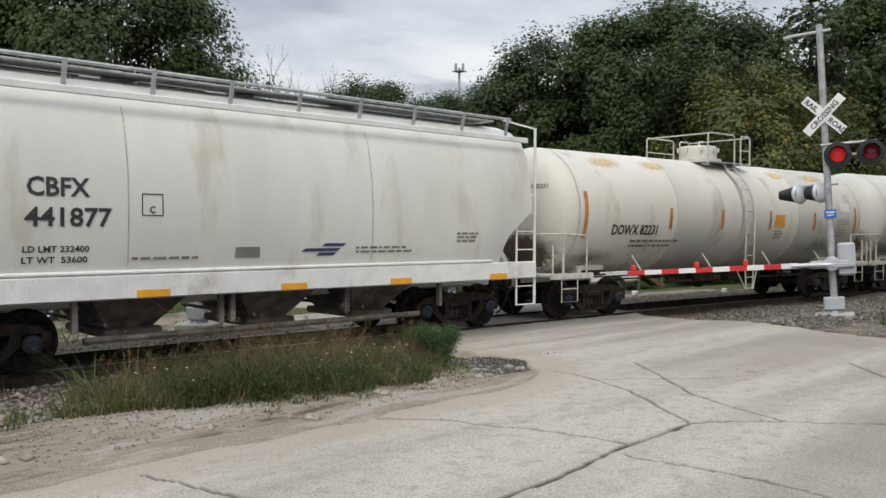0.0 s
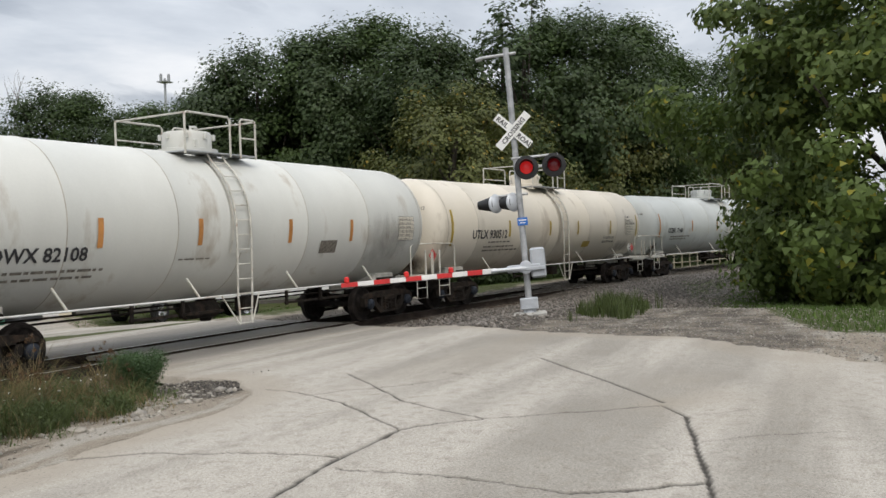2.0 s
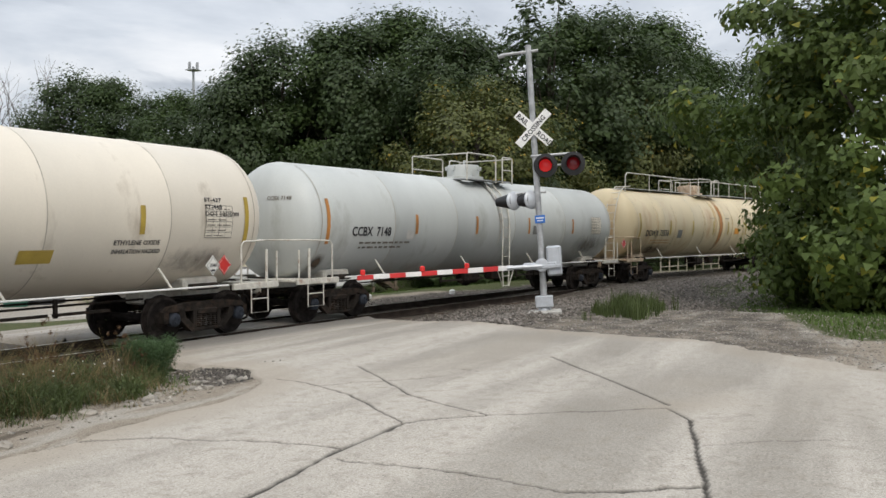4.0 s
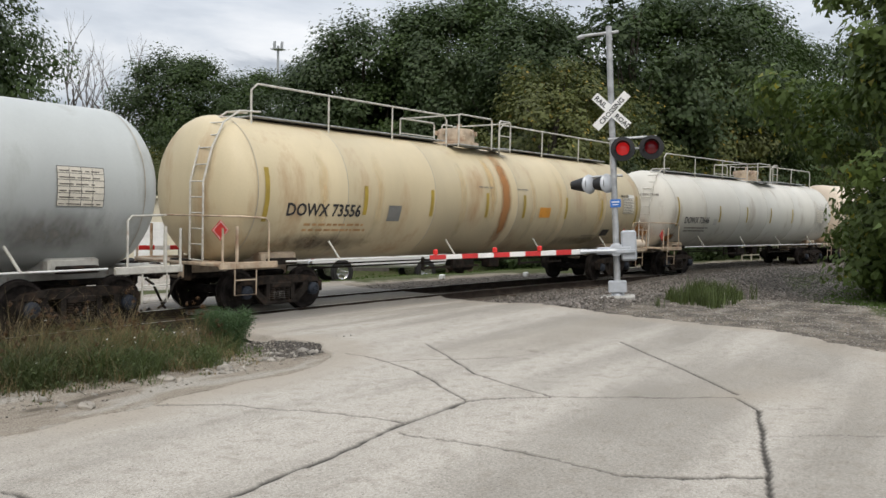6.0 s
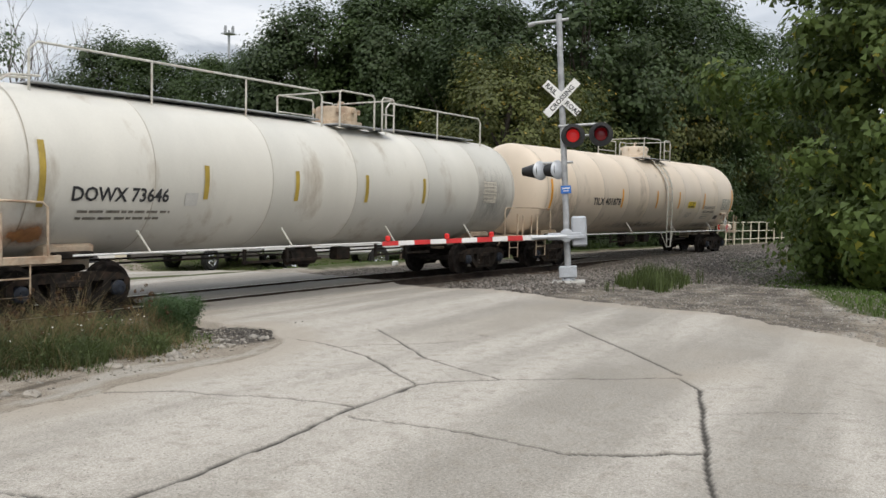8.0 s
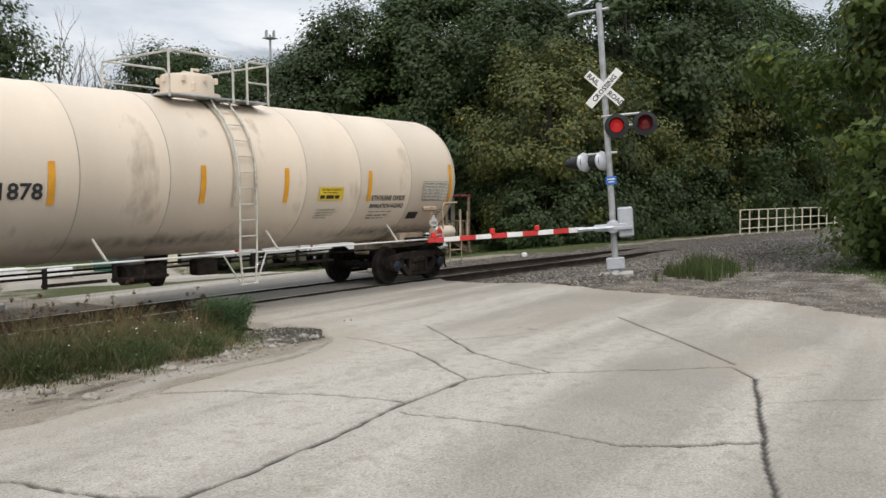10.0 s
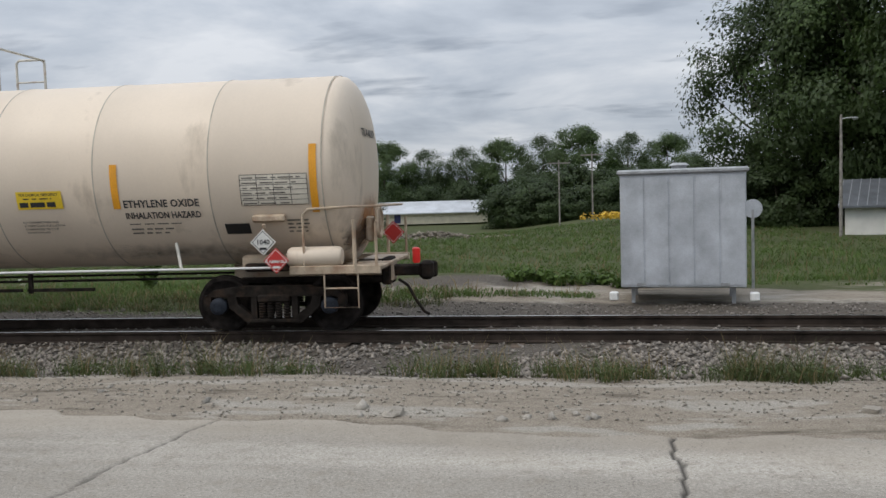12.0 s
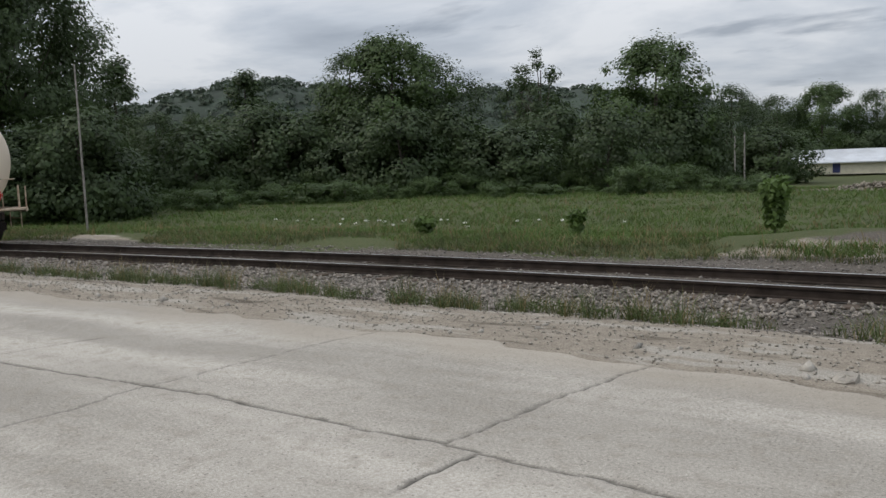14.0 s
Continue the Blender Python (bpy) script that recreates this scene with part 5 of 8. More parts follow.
def extras_last(car, S, r, zc):
    place_patch(car, S, r, zc, 131.40, 2.10, 0.72, 0.27, M_YELLOW, "emergency_sign", "yellow emergency notice with rows of print")
    place_text(car, S, r, zc, "FOR CHEMICAL EMERGENCY", 131.09, 131.71, 2.165, 0.055, M_BLACK)
    place_bars(car, S, r + 0.004, zc, 131.15, 131.65, 2.115, 1, M_BLACK, 0.018, 0.05, 7)
    part("notice_number", bars(131.08 - S, 131.74 - S, 2.00, r + 0.008, zc, 1, 0.075, 0.1, seed=9), M_BLACK, car, "bold line of print")
    for k_, (words, end) in enumerate((("0.5\" CERAMIC FIBER AND", 131.62), ("4\" FIBERGLASS INSULATION", 131.70), ("COMPRESSED TO 3 1/2\"", 131.58), ("DO NOT EXCEED", 131.42))):
        place_text(car, S, r, zc, words, 131.05, end, 1.76 - 0.052 * k_, 0.045, M_FAINT)
    place_bars(car, S, r, zc, 132.73, 133.7, 1.70, 1, seed=11, h=0.018)
    place_bars(car, S, r, zc, 132.73, 133.5, 1.62, 2, seed=12, h=0.028, gap=0.06)
    table(car, S, r, zc, 135.02, 2.16, 1.0, 0.44)
    place_patch(car, S, r, zc, 134.38, 1.60, 0.38, 0.19, M_LETTER, "dark_sign", "small dark sign with two panes")
    place_bars(car, S, r, zc, 135.15, 135.5, 1.70, 4, h=0.028, gap=0.055, seed=13)
    placard(car, 134.85 - S, 1.40, -1.52, M_PLACARD_WHITE, "1040")
    placard(car, 135.04 - S, 1.13, -1.54, M_PLACARD_RED, "FLAMMABLE")
    small_tank(car, S, 135.55)
    brk = MB().tube([(134.85 - S, -1.40, 1.45), (134.85 - S, -1.46, 1.66)], 0.03).box(134.9 - S, -1.36, 1.74, 0.5, 0.10, 0.12, 0.03)
    part("placard_holder", brk, M_RUSTY, car, "rusty bracket that holds the placards")
    xb_ = 135.76 + 0.40 - S
    hw = MB().turn([(0, 0.24), (0.03, 0.26), (0.05, 0.24), (0.05, 0.21), (0.02, 0.20)], 'x', 24, (xb_ + 0.16, -0.35, 1.62))
    for i in range(5):
        t = 6.283 * i / 5
        hw.tube([(xb_ + 0.17, -0.35, 1.62), (xb_ + 0.17, -0.35 + 0.23 * math.cos(t), 1.62 + 0.23 * math.sin(t))], 0.012, 6)
    hw.box(xb_ + 0.04, -0.35, 1.52, 0.12, 0.20, 0.40, 0.03)
    part("hand_brake", hw, M_RUSTY, car, "hand brake wheel on the end")
    head_stain(car, 135.76 - S, 1, r, zc, 0.42, -0.1, -0.85, 1.9, 1.1, M_FILM_RUST, 0.8, "rust and grime above the end platform")
    head_stain(car, 135.76 - S, 1, r, zc, 0.42, -0.5, -1.05, 1.6, 0.7, M_FILM_SOOT, 0.8)
    side_stain(car, S, r, zc, 133.5, 1.25, 5.5, 0.6, M_FILM_GREY, 0.6)
    side_stain(car, S, r, zc, 121.5, 1.9, 2.4, 1.8, M_FILM_SOOT, 0.55)
    side_stain(car, S, r, zc, 127.6, 1.3, 7.0, 0.6, M_FILM_GREY, 0.6)
    mk = MB().turn([(0.98, 0.05), (1.00, 0.06), (1.20, 0.06), (1.22, 0.03)], 'z', 16, (136.92 - S, -0.42, 0))
    part("end_marker", mk, M_REDTAG, car, "red rear-end marker")
    placard(car, 136.40 - S, 1.42, 0.55, M_PLACARD_RED, "")
    head_print(car, 135.76 - S, 1, "TILX 401878", 0.42, size=0.16, ink=M_BLACK)


def extras_w31(car, S, r, zc):
    place_bars(car, S, r, zc, 22.7, 24.6, 1.70, 2, seed=21, h=0.06, gap=0.11)
    place_patch(car, S, r, zc, 29.0, 2.25, 0.50, 0.34, M_ORANGE, "notice", "orange notice")
    place_bars(car, S, r, zc, 28.8, 29.3, 1.95, 4, seed=22, h=0.025, gap=0.06)
    table(car, S, r, zc, 32.6, 2.08, 0.75, 0.5)
    place_patch(car, S, r, zc, 32.7, 2.68, 0.6, 0.28, M_PLACARD_WHITE, "blank_patch", "fresh white paint patch")
    for q, w in ((22.2, 1.5), (24.0, 1.2), (29.6, 1.1), (31.6, 1.6)):
        side_stain(car, S, r, zc, q, zc + 1.15, w, 0.5, M_FILM_SPILL, 0.8, "yellowish stain near the top")
    head_stain(car, 20.8 - S, -1, r, zc, 0.62, -0.25, -0.95, 2.2, 1.3, M_FILM_SOOT)
    side_stain(car, S, r, zc, 21.6, 1.35, 2.0, 0.7, M_FILM_SOOT, 0.6)
    side_stain(car, S, r, zc, 31.5, 1.5, 3.2, 0.9, M_FILM_GREY, 0.6)
    placard(car, 32.9 - S, 1.30, -1.50, M_PLACARD_RED, "")
    head_print(car, 20.8 - S, -1, "DOWX 82231", 0.62, r, zc)


def extras_w08(car, S, r, zc):
    place_bars(car, S, r, zc, 36.6, 38.4, 1.64, 2, seed=31, h=0.05, gap=0.11)
    place_bars(car, S, r, zc, 40.0, 40.8, 1.75, 1, seed=32, h=0.03)
    place_patch(car, S, r, zc, 44.4, 1.9, 0.6, 0.3, M_FAINT, "notice", "faded notice")
    table(car, S, r, zc, 47.6, 2.3, 0.7, 0.6)
    head_stain(car, 35.4 - S, -1, r, zc, 0.62, -0.3, -0.8, 2.2, 1.5, M_FILM_SOOT)
    side_stain(car, S, r, zc, 36.0, 1.4, 2.2, 0.9, M_FILM_SOOT, 0.6)
    side_stain(car, S, r, zc, 46.8, 2.0, 2.6, 1.6, M_FILM_GREY, 0.6)


def extras_utlx(car, S, r, zc):
    place_bars(car, S, r, zc, 52.2, 53.7, 1.84, 1, seed=41, h=0.045)
    place_bars(car, S, r, zc, 52.0, 54.2, 1.70, 2, seed=42, h=0.05, gap=0.11)
    place_patch(car, S, r, zc, 59.2, 1.66, 0.6, 0.24, M_OLIVE, "notice", "dull yellow notice")
    place_text(car, S, r, zc, "ETHYLENE OXIDE", 60.6, 61.6, 1.83, 0.12, M_BLACK)
    place_text(car, S, r, zc, "INHALATION HAZARD", 60.6, 61.65, 1.68, 0.12, M_BLACK)
    table(car, S, r, zc, 63.0, 2.25, 0.7, 0.6)
    placard(car, 63.05 - S, 1.42, -1.50, M_PLACARD_RED, "")
    placard(car, 62.75 - S, 1.42, -1.50, M_PLACARD_WHITE, "1040")
    placard(car, 49.5 - S, 1.55, -1.20, M_PLACARD_RED, "")
    side_stain(car, S, r, zc, 62.6, 1.5, 2.4, 0.8, M_FILM_GREY, 0.6)
    head_stain(car, 49.95 - S, -1, r, zc, 0.62, -0.2, -1.0, 1.8, 0.9, M_FILM_SOOT, 0.8)
    head_print(car, 49.95 - S, -1, "UTLX 930512", 0.62, r, zc)
    for k_, words in enumerate(("ST-437", "ST-448", "DOT 105J500I")):
        place_text(car, S, r, zc, words, 62.62, 62.62 + 0.075 * len(words), 2.62 - 0.13 * k_, 0.11, M_BLACK)


def extras_ccbx(car, S, r, zc):
    place_bars(car, S, r, zc, 67.7, 69.9, 1.78, 2, seed=51, h=0.05, gap=0.11)
    place_patch(car, S, r, zc, 76.4, 2.13, 0.5, 0.28, M_GREYPAINT, "notice", "dark grey notice")
    table(car, S, r, zc, 80.9, 2.3, 0.8, 0.6)
    side_stain(car, S, r, zc, 66.5, 1.35, 0.5, 0.7, M_FILM_SOOT, 0.9)
    side_stain(car, S, r, zc, 80.5, 1.6, 3.0, 1.0, M_FILM_GREY, 0.7)
    head_print(car, 66.3 - S, -1, "CCBX 7148", 0.62, r, zc)
    place_patch(car, S, r, zc, 69.66, 1.99, 0.30, 0.24, M_PALE, "plate_mark", "pale square mark")


def extras_tan(car, S, r, zc):
    place_bars(car, S, r, zc, 85.9, 87.9, 1.72, 2, M_RUSTBAND, h=0.05, gap=0.11, seed=61)
    place_patch(car, S, r, zc, 88.5, 2.0, 0.42, 0.36, M_GREYPAINT, "paint_patch", "grey rectangle of paint")
    place_patch(car, S, r, zc, 94.8, 2.12, 0.56, 0.28, M_ORANGE, "notice", "faded orange notice")
    table(car, S, r, zc, 99.9, 2.42, 0.75, 0.5)
    side_stain(car, S, r, zc, 92.85, zc + 0.05, 0.62, 3.6, M_FILM_RUST, 1.0, "broad rust-brown run down from the dome")
    side_stain(car, S, r, zc, 92.25, zc + 0.35, 0.45, 2.4, M_FILM_SPILL, 0.8)
    for q in (92.0, 93.74):
        place_bars(car, S, r, zc, q - 0.35, q + 0.35, 2.70, 1, seed=int(q), h=0.03)
    for q, w in ((86.3, 0.5), (88.0, 0.4), (91.0, 0.4), (94.2, 0.4), (95.6, 0.4), (98.0, 0.6)):
        side_stain(car, S, r, zc, q, zc - 0.1, w, 2.8, M_FILM_SPILL, 0.55)
    side_stain(car, S, r, zc, 86.5, 1.35, 4.0, 0.8, M_FILM_SOOT, 0.7)
    side_stain(car, S, r, zc, 97.5, 1.30, 5.0, 0.6, M_FILM_SOOT, 0.6)
    placard(car, 99.6 - S, 1.50, -1.48, M_PLACARD_RED, "")
    placard(car, 84.0 - S, 1.62, -1.15, M_PLACARD_RED, "")
    small_tank(car, S, 101.0)
    place_text(car, S, r, zc, "FRA-AIP", 99.42, 99.95, 2.68, 0.12, M_BLACK)
    place_patch(car, S, r, zc, 100.1, 2.72, 0.42, 0.12, M_PLACARD_WHITE, "blank_patch", "fresh white paint patch")
    place_patch(car, S, r, zc, 98.77, 1.55, 0.46, 0.24, M_LETTER, "dark_sign", "small dark sign with two panes")
    place_bars(car, S, r, zc, 97.4, 98.4, 1.45, 2, seed=63, h=0.03)


def extras_b(car, S, r, zc):
    place_bars(car, S, r, zc, 104.4, 106.4, 1.70, 2, seed=71, h=0.05, gap=0.11)
    table(car, S, r, zc, 117.0, 2.3, 0.7, 0.6)
    placard(car, 103.0 - S, 1.45, -1.2, M_PLACARD_RED, "")
    head_stain(car, 103.5 - S, -1, r, zc, 0.62, -0.1, -0.75, 1.8, 1.3, M_FILM_RUST, 0.8, "rust on the drum's end")
    side_stain(car, S, r, zc, 103.7, 1.35, 1.1, 0.7, M_FILM_RUST, 0.9)
    side_stain(car, S, r, zc, 117.3, 2.2, 2.2, 2.0, M_FILM_GREY, 0.6)
    head_print(car, 103.5 - S, -1, "DOWX 73646", 0.62, r, zc)
    place_patch(car, S, r, zc, 106.62, 1.95, 0.28, 0.24, M_PALE, "plate_mark", "pale square mark")


def spread(a, b, qs):
    return [a + (b - a) * q for q in qs]


CARS = []
car = tank_car(27.2, 20.8, 33.6, 27.25, M_WHITE_A, "chalky white tank car stained yellow along the top", [("DOWX 82231", 21.94, 23.60, 1.88, 0.33, M_BLACK)],
               stripes=[(21.04, 1.05)] + [(q, 0.5) for q in (24.07, 26.23, 28.51, 30.9)] + [(33.35, 0.8)], stripe_mat=M_RUSTTAPE, seams=(24.33, 27.47, 30.0), ladder=0.12, extras=extras_w31, r=1.465, zc=2.395, deck=0.98)
CARS.append((car, 27.2))
car = tank_car(41.85, 35.4, 48.3, 41.6, M_WHITE_B, "pale grey-white tank car with faint grime", [("DOWX 82108", 36.05, 38.02, 1.82, 0.33, M_BLACK)],
               stripes=[(35.62, 1.05)] + [(q, 0.5) for q in (38.23, 40.45, 43.02, 45.21)], stripe_mat=M_RUSTTAPE, seams=(37.6, 39.9, 41.6, 43.6, 45.9), ladder=-0.10, extras=extras_w08, r=1.495, zc=2.425, deck=0.98)
CARS.append((car, 41.85))
car = tank_car(56.97, 49.95, 64.0, 57.0, M_CREAM, "clean cream tank car with dull yellow tape", [("UTLX 930512", 51.24, 53.26, 1.98, 0.36, M_BLACK)],
               stripes=[(50.18, 1.05)] + [(q, 0.5) for q in (53.41, 56.15, 58.3, 61.16)] + [(63.76, 0.9)], stripe_mat=M_OLIVE, seams=(51.55, 54.25, 56.76, 59.3, 61.8), ladder=0.16, extras=extras_utlx, r=1.425, zc=2.355, deck=1.2)
CARS.append((car, 56.97))
car = tank_car(74.2, 66.3, 82.1, 74.2, M_GREY, "blue-grey tank car with faded lettering", [("CCBX  7148", 67.36, 68.84, 1.97, 0.31, M_BLACK)],
               stripes=[(66.54, 1.05)] + [(q, 0.5) for q in (69.91, 72.82, 75.89, 79.0)], stripe_mat=M_RUSTTAPE, seams=(69.0, 71.8, 75.0, 78.4), ladder=0.1, extras=extras_ccbx, r=1.38, zc=2.31, deck=1.3)
CARS.append((car, 74.2))
car = tank_car(92.67, 84.6, 100.75, 92.5, M_TAN, "yellowed tank car streaked with rust, railed along its roof", [("DOWX 73556", 85.35, 87.42, 1.92, 0.36, M_BLACK)], rail_full=True,
               stripes=[(84.84, 1.05)] + [(q, 0.62) for q in (87.54, 89.78, 92.0, 93.73, 95.95, 98.1)] + [(100.5, 0.9)], stripe_mat=M_OLIVE, seams=(87.0, 89.9, 93.4, 96.0, 98.4), ladder=-7.9, extras=extras_tan, end_style=1, r=1.45, zc=2.405, deck=1.15)
CARS.append((car, 92.67))
car = tank_car(110.9, 103.5, 118.3, 112.1, M_WHITE_A, "off-white tank car railed along its roof", [("DOWX 73646", 104.24, 106.12, 1.90, 0.33, M_BLACK)], rail_full=True,
               stripes=[(103.74, 1.05)] + [(q, 0.62) for q in (106.93, 109.3, 111.57, 113.82)], stripe_mat=M_OLIVE, seams=(105.8, 108.6, 111.2, 114.0, 116.4), ladder=-8.3, extras=extras_b, end_style=1, r=1.425, zc=2.365, deck=1.0)
CARS.append((car, 110.9))
car = tank_car(128.1, 120.4, 135.76, 129.0, M_PINK, "ivory tank car with orange tape, last of the train", [("TILX 401878", 123.3, 125.22, 2.03, 0.34, M_BLACK), ("ETHYLENE OXIDE", 132.70, 133.87, 1.955, 0.160, M_BLACK), ("INHALATION HAZARD", 132.70, 133.87, 1.79, 0.145, M_BLACK)],
               stripes=[(120.65, 1.0)] + [(q, 0.66) for q in (125.35, 128.13, 130.12, 132.6)] + [(135.61, 1.0)], seams=(122.2, 124.0, 125.8, 127.44, 130.66, 132.28, 134.05), ladder=0.05, extras=extras_last, end_style=1, head=0.42)
CARS.append((car, 128.1))


def hopper_car(S, c0, c1):
    """A covered hopper: curved sides, side sill, sloped ends, roof walk, hopper bays."""
    car = thing("covered_hopper_car", "white covered hopper car with a railed roof walk", "hopper car", group="train")
    a, b = c0 - S, c1 - S
    ring = [(0.0, 4.20), (0.55, 4.12), (0.95, 3.98), (1.25, 3.76), (1.42, 3.40), (1.54, 2.80), (1.57, 2.30), (1.56, 1.85), (1.52, 1.45), (1.50, 1.30)]
    ring = ring + [(-y, z) for y, z in reversed(ring[1:])]
    n = len(ring)
    mb = MB()
    secs = []
    for x, cut in ((a + 0.18, 2.35), (a + 0.85, 1.85), (a + 1.10, 1.30), (b - 1.10, 1.30), (b - 0.85, 1.85), (b - 0.18, 2.35)):
        secs.append([(x, y, max(z, cut)) for y, z in ring])
    vs = [p for s in secs for p in s]
    fs = [(i * n + k, i * n + (k + 1) % n, (i + 1) * n + (k + 1) % n, (i + 1) * n + k) for i in range(len(secs) - 1) for k in range(n)]
    fs += [tuple(range(n)), tuple((len(secs) - 1) * n + k for k in range(n))]
    mb.add(vs, fs)
    part("body", mb, M_HOP, car, "chalky white curved side sheets")
    sill = MB()
    for yy in (-1.50, 1.50):
        sill.box(0, yy, 1.16, b - a, 0.10, 0.34, 0.02).box(0, yy * 0.99, 1.36, b - a - 2.6, 0.14, 0.06, 0.02)
        sill.box(0, yy * 0.965, 3.78, b - a - 0.4, 0.06, 0.10, 0.01)
    sill.box(0, 0, 0.95, b - a + 0.4, 0.42, 0.34, 0.03)
    for sg, xe in ((-1, a), (1, b)):
        sill.box(xe - sg * 0.35, 0, 1.16, 0.7, 3.0, 0.12, 0.02)
        for yy in (-1.0, 1.0):
            sill.box(xe - sg * 0.8, yy, 1.85, 0.12, 0.10, 1.5, 0.01, turn=pose(0, 0, 0, 0, -sg * 38, 0).to_3x3())
    part("side_sill", sill, M_HOPW, car, "white side sill along the bottom")
    bay = MB()
    for q in (-2.0, 0.35, 2.5):
        top = [(q - 1.0, -1.3), (q + 1.0, -1.3), (q + 1.0, 1.3), (q - 1.0, 1.3)]
        bot = [(q - 0.35, -0.6), (q + 0.35, -0.6), (q + 0.35, 0.6), (q - 0.35, 0.6)]
        bay.add([(x, y, 1.32) for x, y in top] + [(x, y, 0.50) for x, y in bot], [(0, 1, 5, 4), (1, 2, 6, 5), (2, 3, 7, 6), (3, 0, 4, 7), (4, 5, 6, 7)])
        bay.box(q, 0, 0.44, 0.9, 1.5, 0.12, 0.02).tube([(q - 0.6, -1.2, 0.62), (q - 0.6, 1.2, 0.62)], 0.03)
        for xx in (-1.08, 1.08):
            bay.box(q + xx, -1.35, 0.80, 0.08, 0.10, 0.50, 0.01)
    bay.tube([(-2.9, -1.2, 0.42), (3.2, -1.2, 0.42)], 0.05)
    part("hopper_bays", bay, M_BAY, car, "grimy brown hopper outlets under the body")
    roof = MB()
    for yy in (-1.0, 1.0):
        roof.tube([(a + 0.5, yy * 1.12, 4.22), (b - 0.35, yy * 1.12, 4.22)], 0.03, 8)
        roof.box(0, yy * 0.62, 4.19, b - a - 1.2, 0.55, 0.03, 0.005)
        k = 9
        for i in range(k + 1):
            q = a + 0.5 + (b - a - 1.0) * i / k
            roof.box(q, yy * 1.15, 4.05, 0.07, 0.03, 0.38, 0.005, turn=Matrix.Rotation(radians(-14 * yy), 3, 'X'))
    for i in range(4):
        roof.turn([(4.12, 0.42), (4.28, 0.42), (4.32, 0.3), (4.33, 0.05)], 'z', 20, (a + 2 + (b - a - 4) * i / 4, 0, 0))
    part("roof_walk", roof, M_GALV, car, "galvanised roof walk with brackets")
    ends = MB()
    for sg, xe in ((-1, a), (1, b)):
        for yy in (-1.48, 1.48):
            for q in (0.0, -0.55):
                ends.tube([(xe + sg * q, yy, 0.45), (xe + sg * q, yy, 4.05 if q == 0 else 2.75)], 0.03 if q == 0 else 0.022, 8)
            for i in range(7):
                ends.tube([(xe, yy, 0.46 + 0.37 * i), (xe - sg * 0.55, yy, 0.46 + 0.37 * i)], 0.014, 6)
            ends.tube([(xe, yy, 4.03), (xe - sg * 0.6, yy * 0.75, 4.20)], 0.02, 6)
        coupler(car, xe + sg * 0.25, sg)
    part("end_ladders", ends, M_HOPW, car, "white end ladders and grab irons")
    # lettering and tape on the side
    def flat(vs, fs, x, z, mb=None, lift=0.012):
        mb = mb or MB()
        yz = sorted([(z_, y_) for y_, z_ in ring[:10]])
        out = []
        for px, pz in vs:
            zz = z + pz
            y = np.interp(zz, [q[0] for q in yz], [q[1] for q in yz])
            out.append((x - S + px, -(y + lift), zz))
        return mb.add(out, fs)
    for text, x, z, size, x_end in (("CBFX", 9.38, 2.38, 0.34, 10.18), ("441877", 9.36, 1.99, 0.34, 10.47), ("LD LMT 232400", 9.33, 1.65, 0.115, 10.17), ("LT WT  53600", 9.32, 1.51, 0.115, 10.15)):
        vs, fs = letters(text, size)
        k = (x_end - x) / max(v[0] for v in vs)
        vs = [(v[0] * k, v[1]) for v in vs]
        part("lettering", flat(vs, fs, x, z), M_BLACK, car, "stencilled black lettering")
    for x, z, w, h, mt, nm in ((12.55, 1.61, 0.42, 0.16, M_GREYPAINT, "paint_patch"), (13.9, 1.63, 0.70, 0.05, M_NAVY, "side_mark"), (14.15, 1.71, 0.42, 0.05, M_NAVY, "side_mark"), (14.0, 1.56, 0.34, 0.05, M_NAVY, "side_mark")):
        vs, fs = patch(-w / 2, w / 2, -h / 2, h / 2, 1, 1)
        part(nm, flat([(px + pz * 1.5 * (mt == M_NAVY), pz) for px, pz in vs], fs, x, z), mt, car)
    for x, w, z, rows in ((10.75, 0.9, 1.53, 1), (14.6, 1.1, 1.64, 2), (16.95, 0.5, 1.88, 3)):
        rg = random.Random(int(x * 10))
        mb = MB()
        for k in range(rows):
            q = 0
            while q < w:
                ww = rg.uniform(0.05, 0.2)
                vs, fs = patch(q, q + ww, 0, 0.035, 1, 1)
                flat(vs, fs, x, z - 0.07 * k, mb)
                q += ww + 0.04
        part("small_print", mb, M_FAINT, car, "rows of small stencilled text")
    fr = MB()
    for vs0 in ((-0.14, 0.14, 0.14, 0.155), (-0.14, 0.14, -0.155, -0.14), (-0.155, -0.14, -0.155, 0.155), (0.14, 0.155, -0.155, 0.155)):
        vs, fs = patch(*vs0, 1, 1)
        flat(vs, fs, 11.04, 2.29, fr)
    vs, fs = letters("C", 0.13)
    flat(vs, fs, 10.99, 2.18, fr)
    part("plate_mark", fr, M_BLACK, car, "small square outline mark")
    for q in (11.06, 13.38, 15.6, 18.1):
        tape = MB().box(q - S, -1.556, 1.06, 0.48, 0.006, 0.10)
        part("reflective_stripe", tape, M_AMBER, car, "amber tape along the sill", smooth=False)
    sm = MB()
    for q in (10.7, 14.95):
        vs, fs = patch(-0.008, 0.008, 0, 2.2, 1, 10)
        flat(vs, fs, q, 1.45, sm, 0.006)
    part("side_seams", sm, M_SEAM, car)
    add_trucks(car, (b - a) / 2 - 1.75)
    return car


CARS.append((hopper_car(13.12, 7.0, 19.25), 13.12))


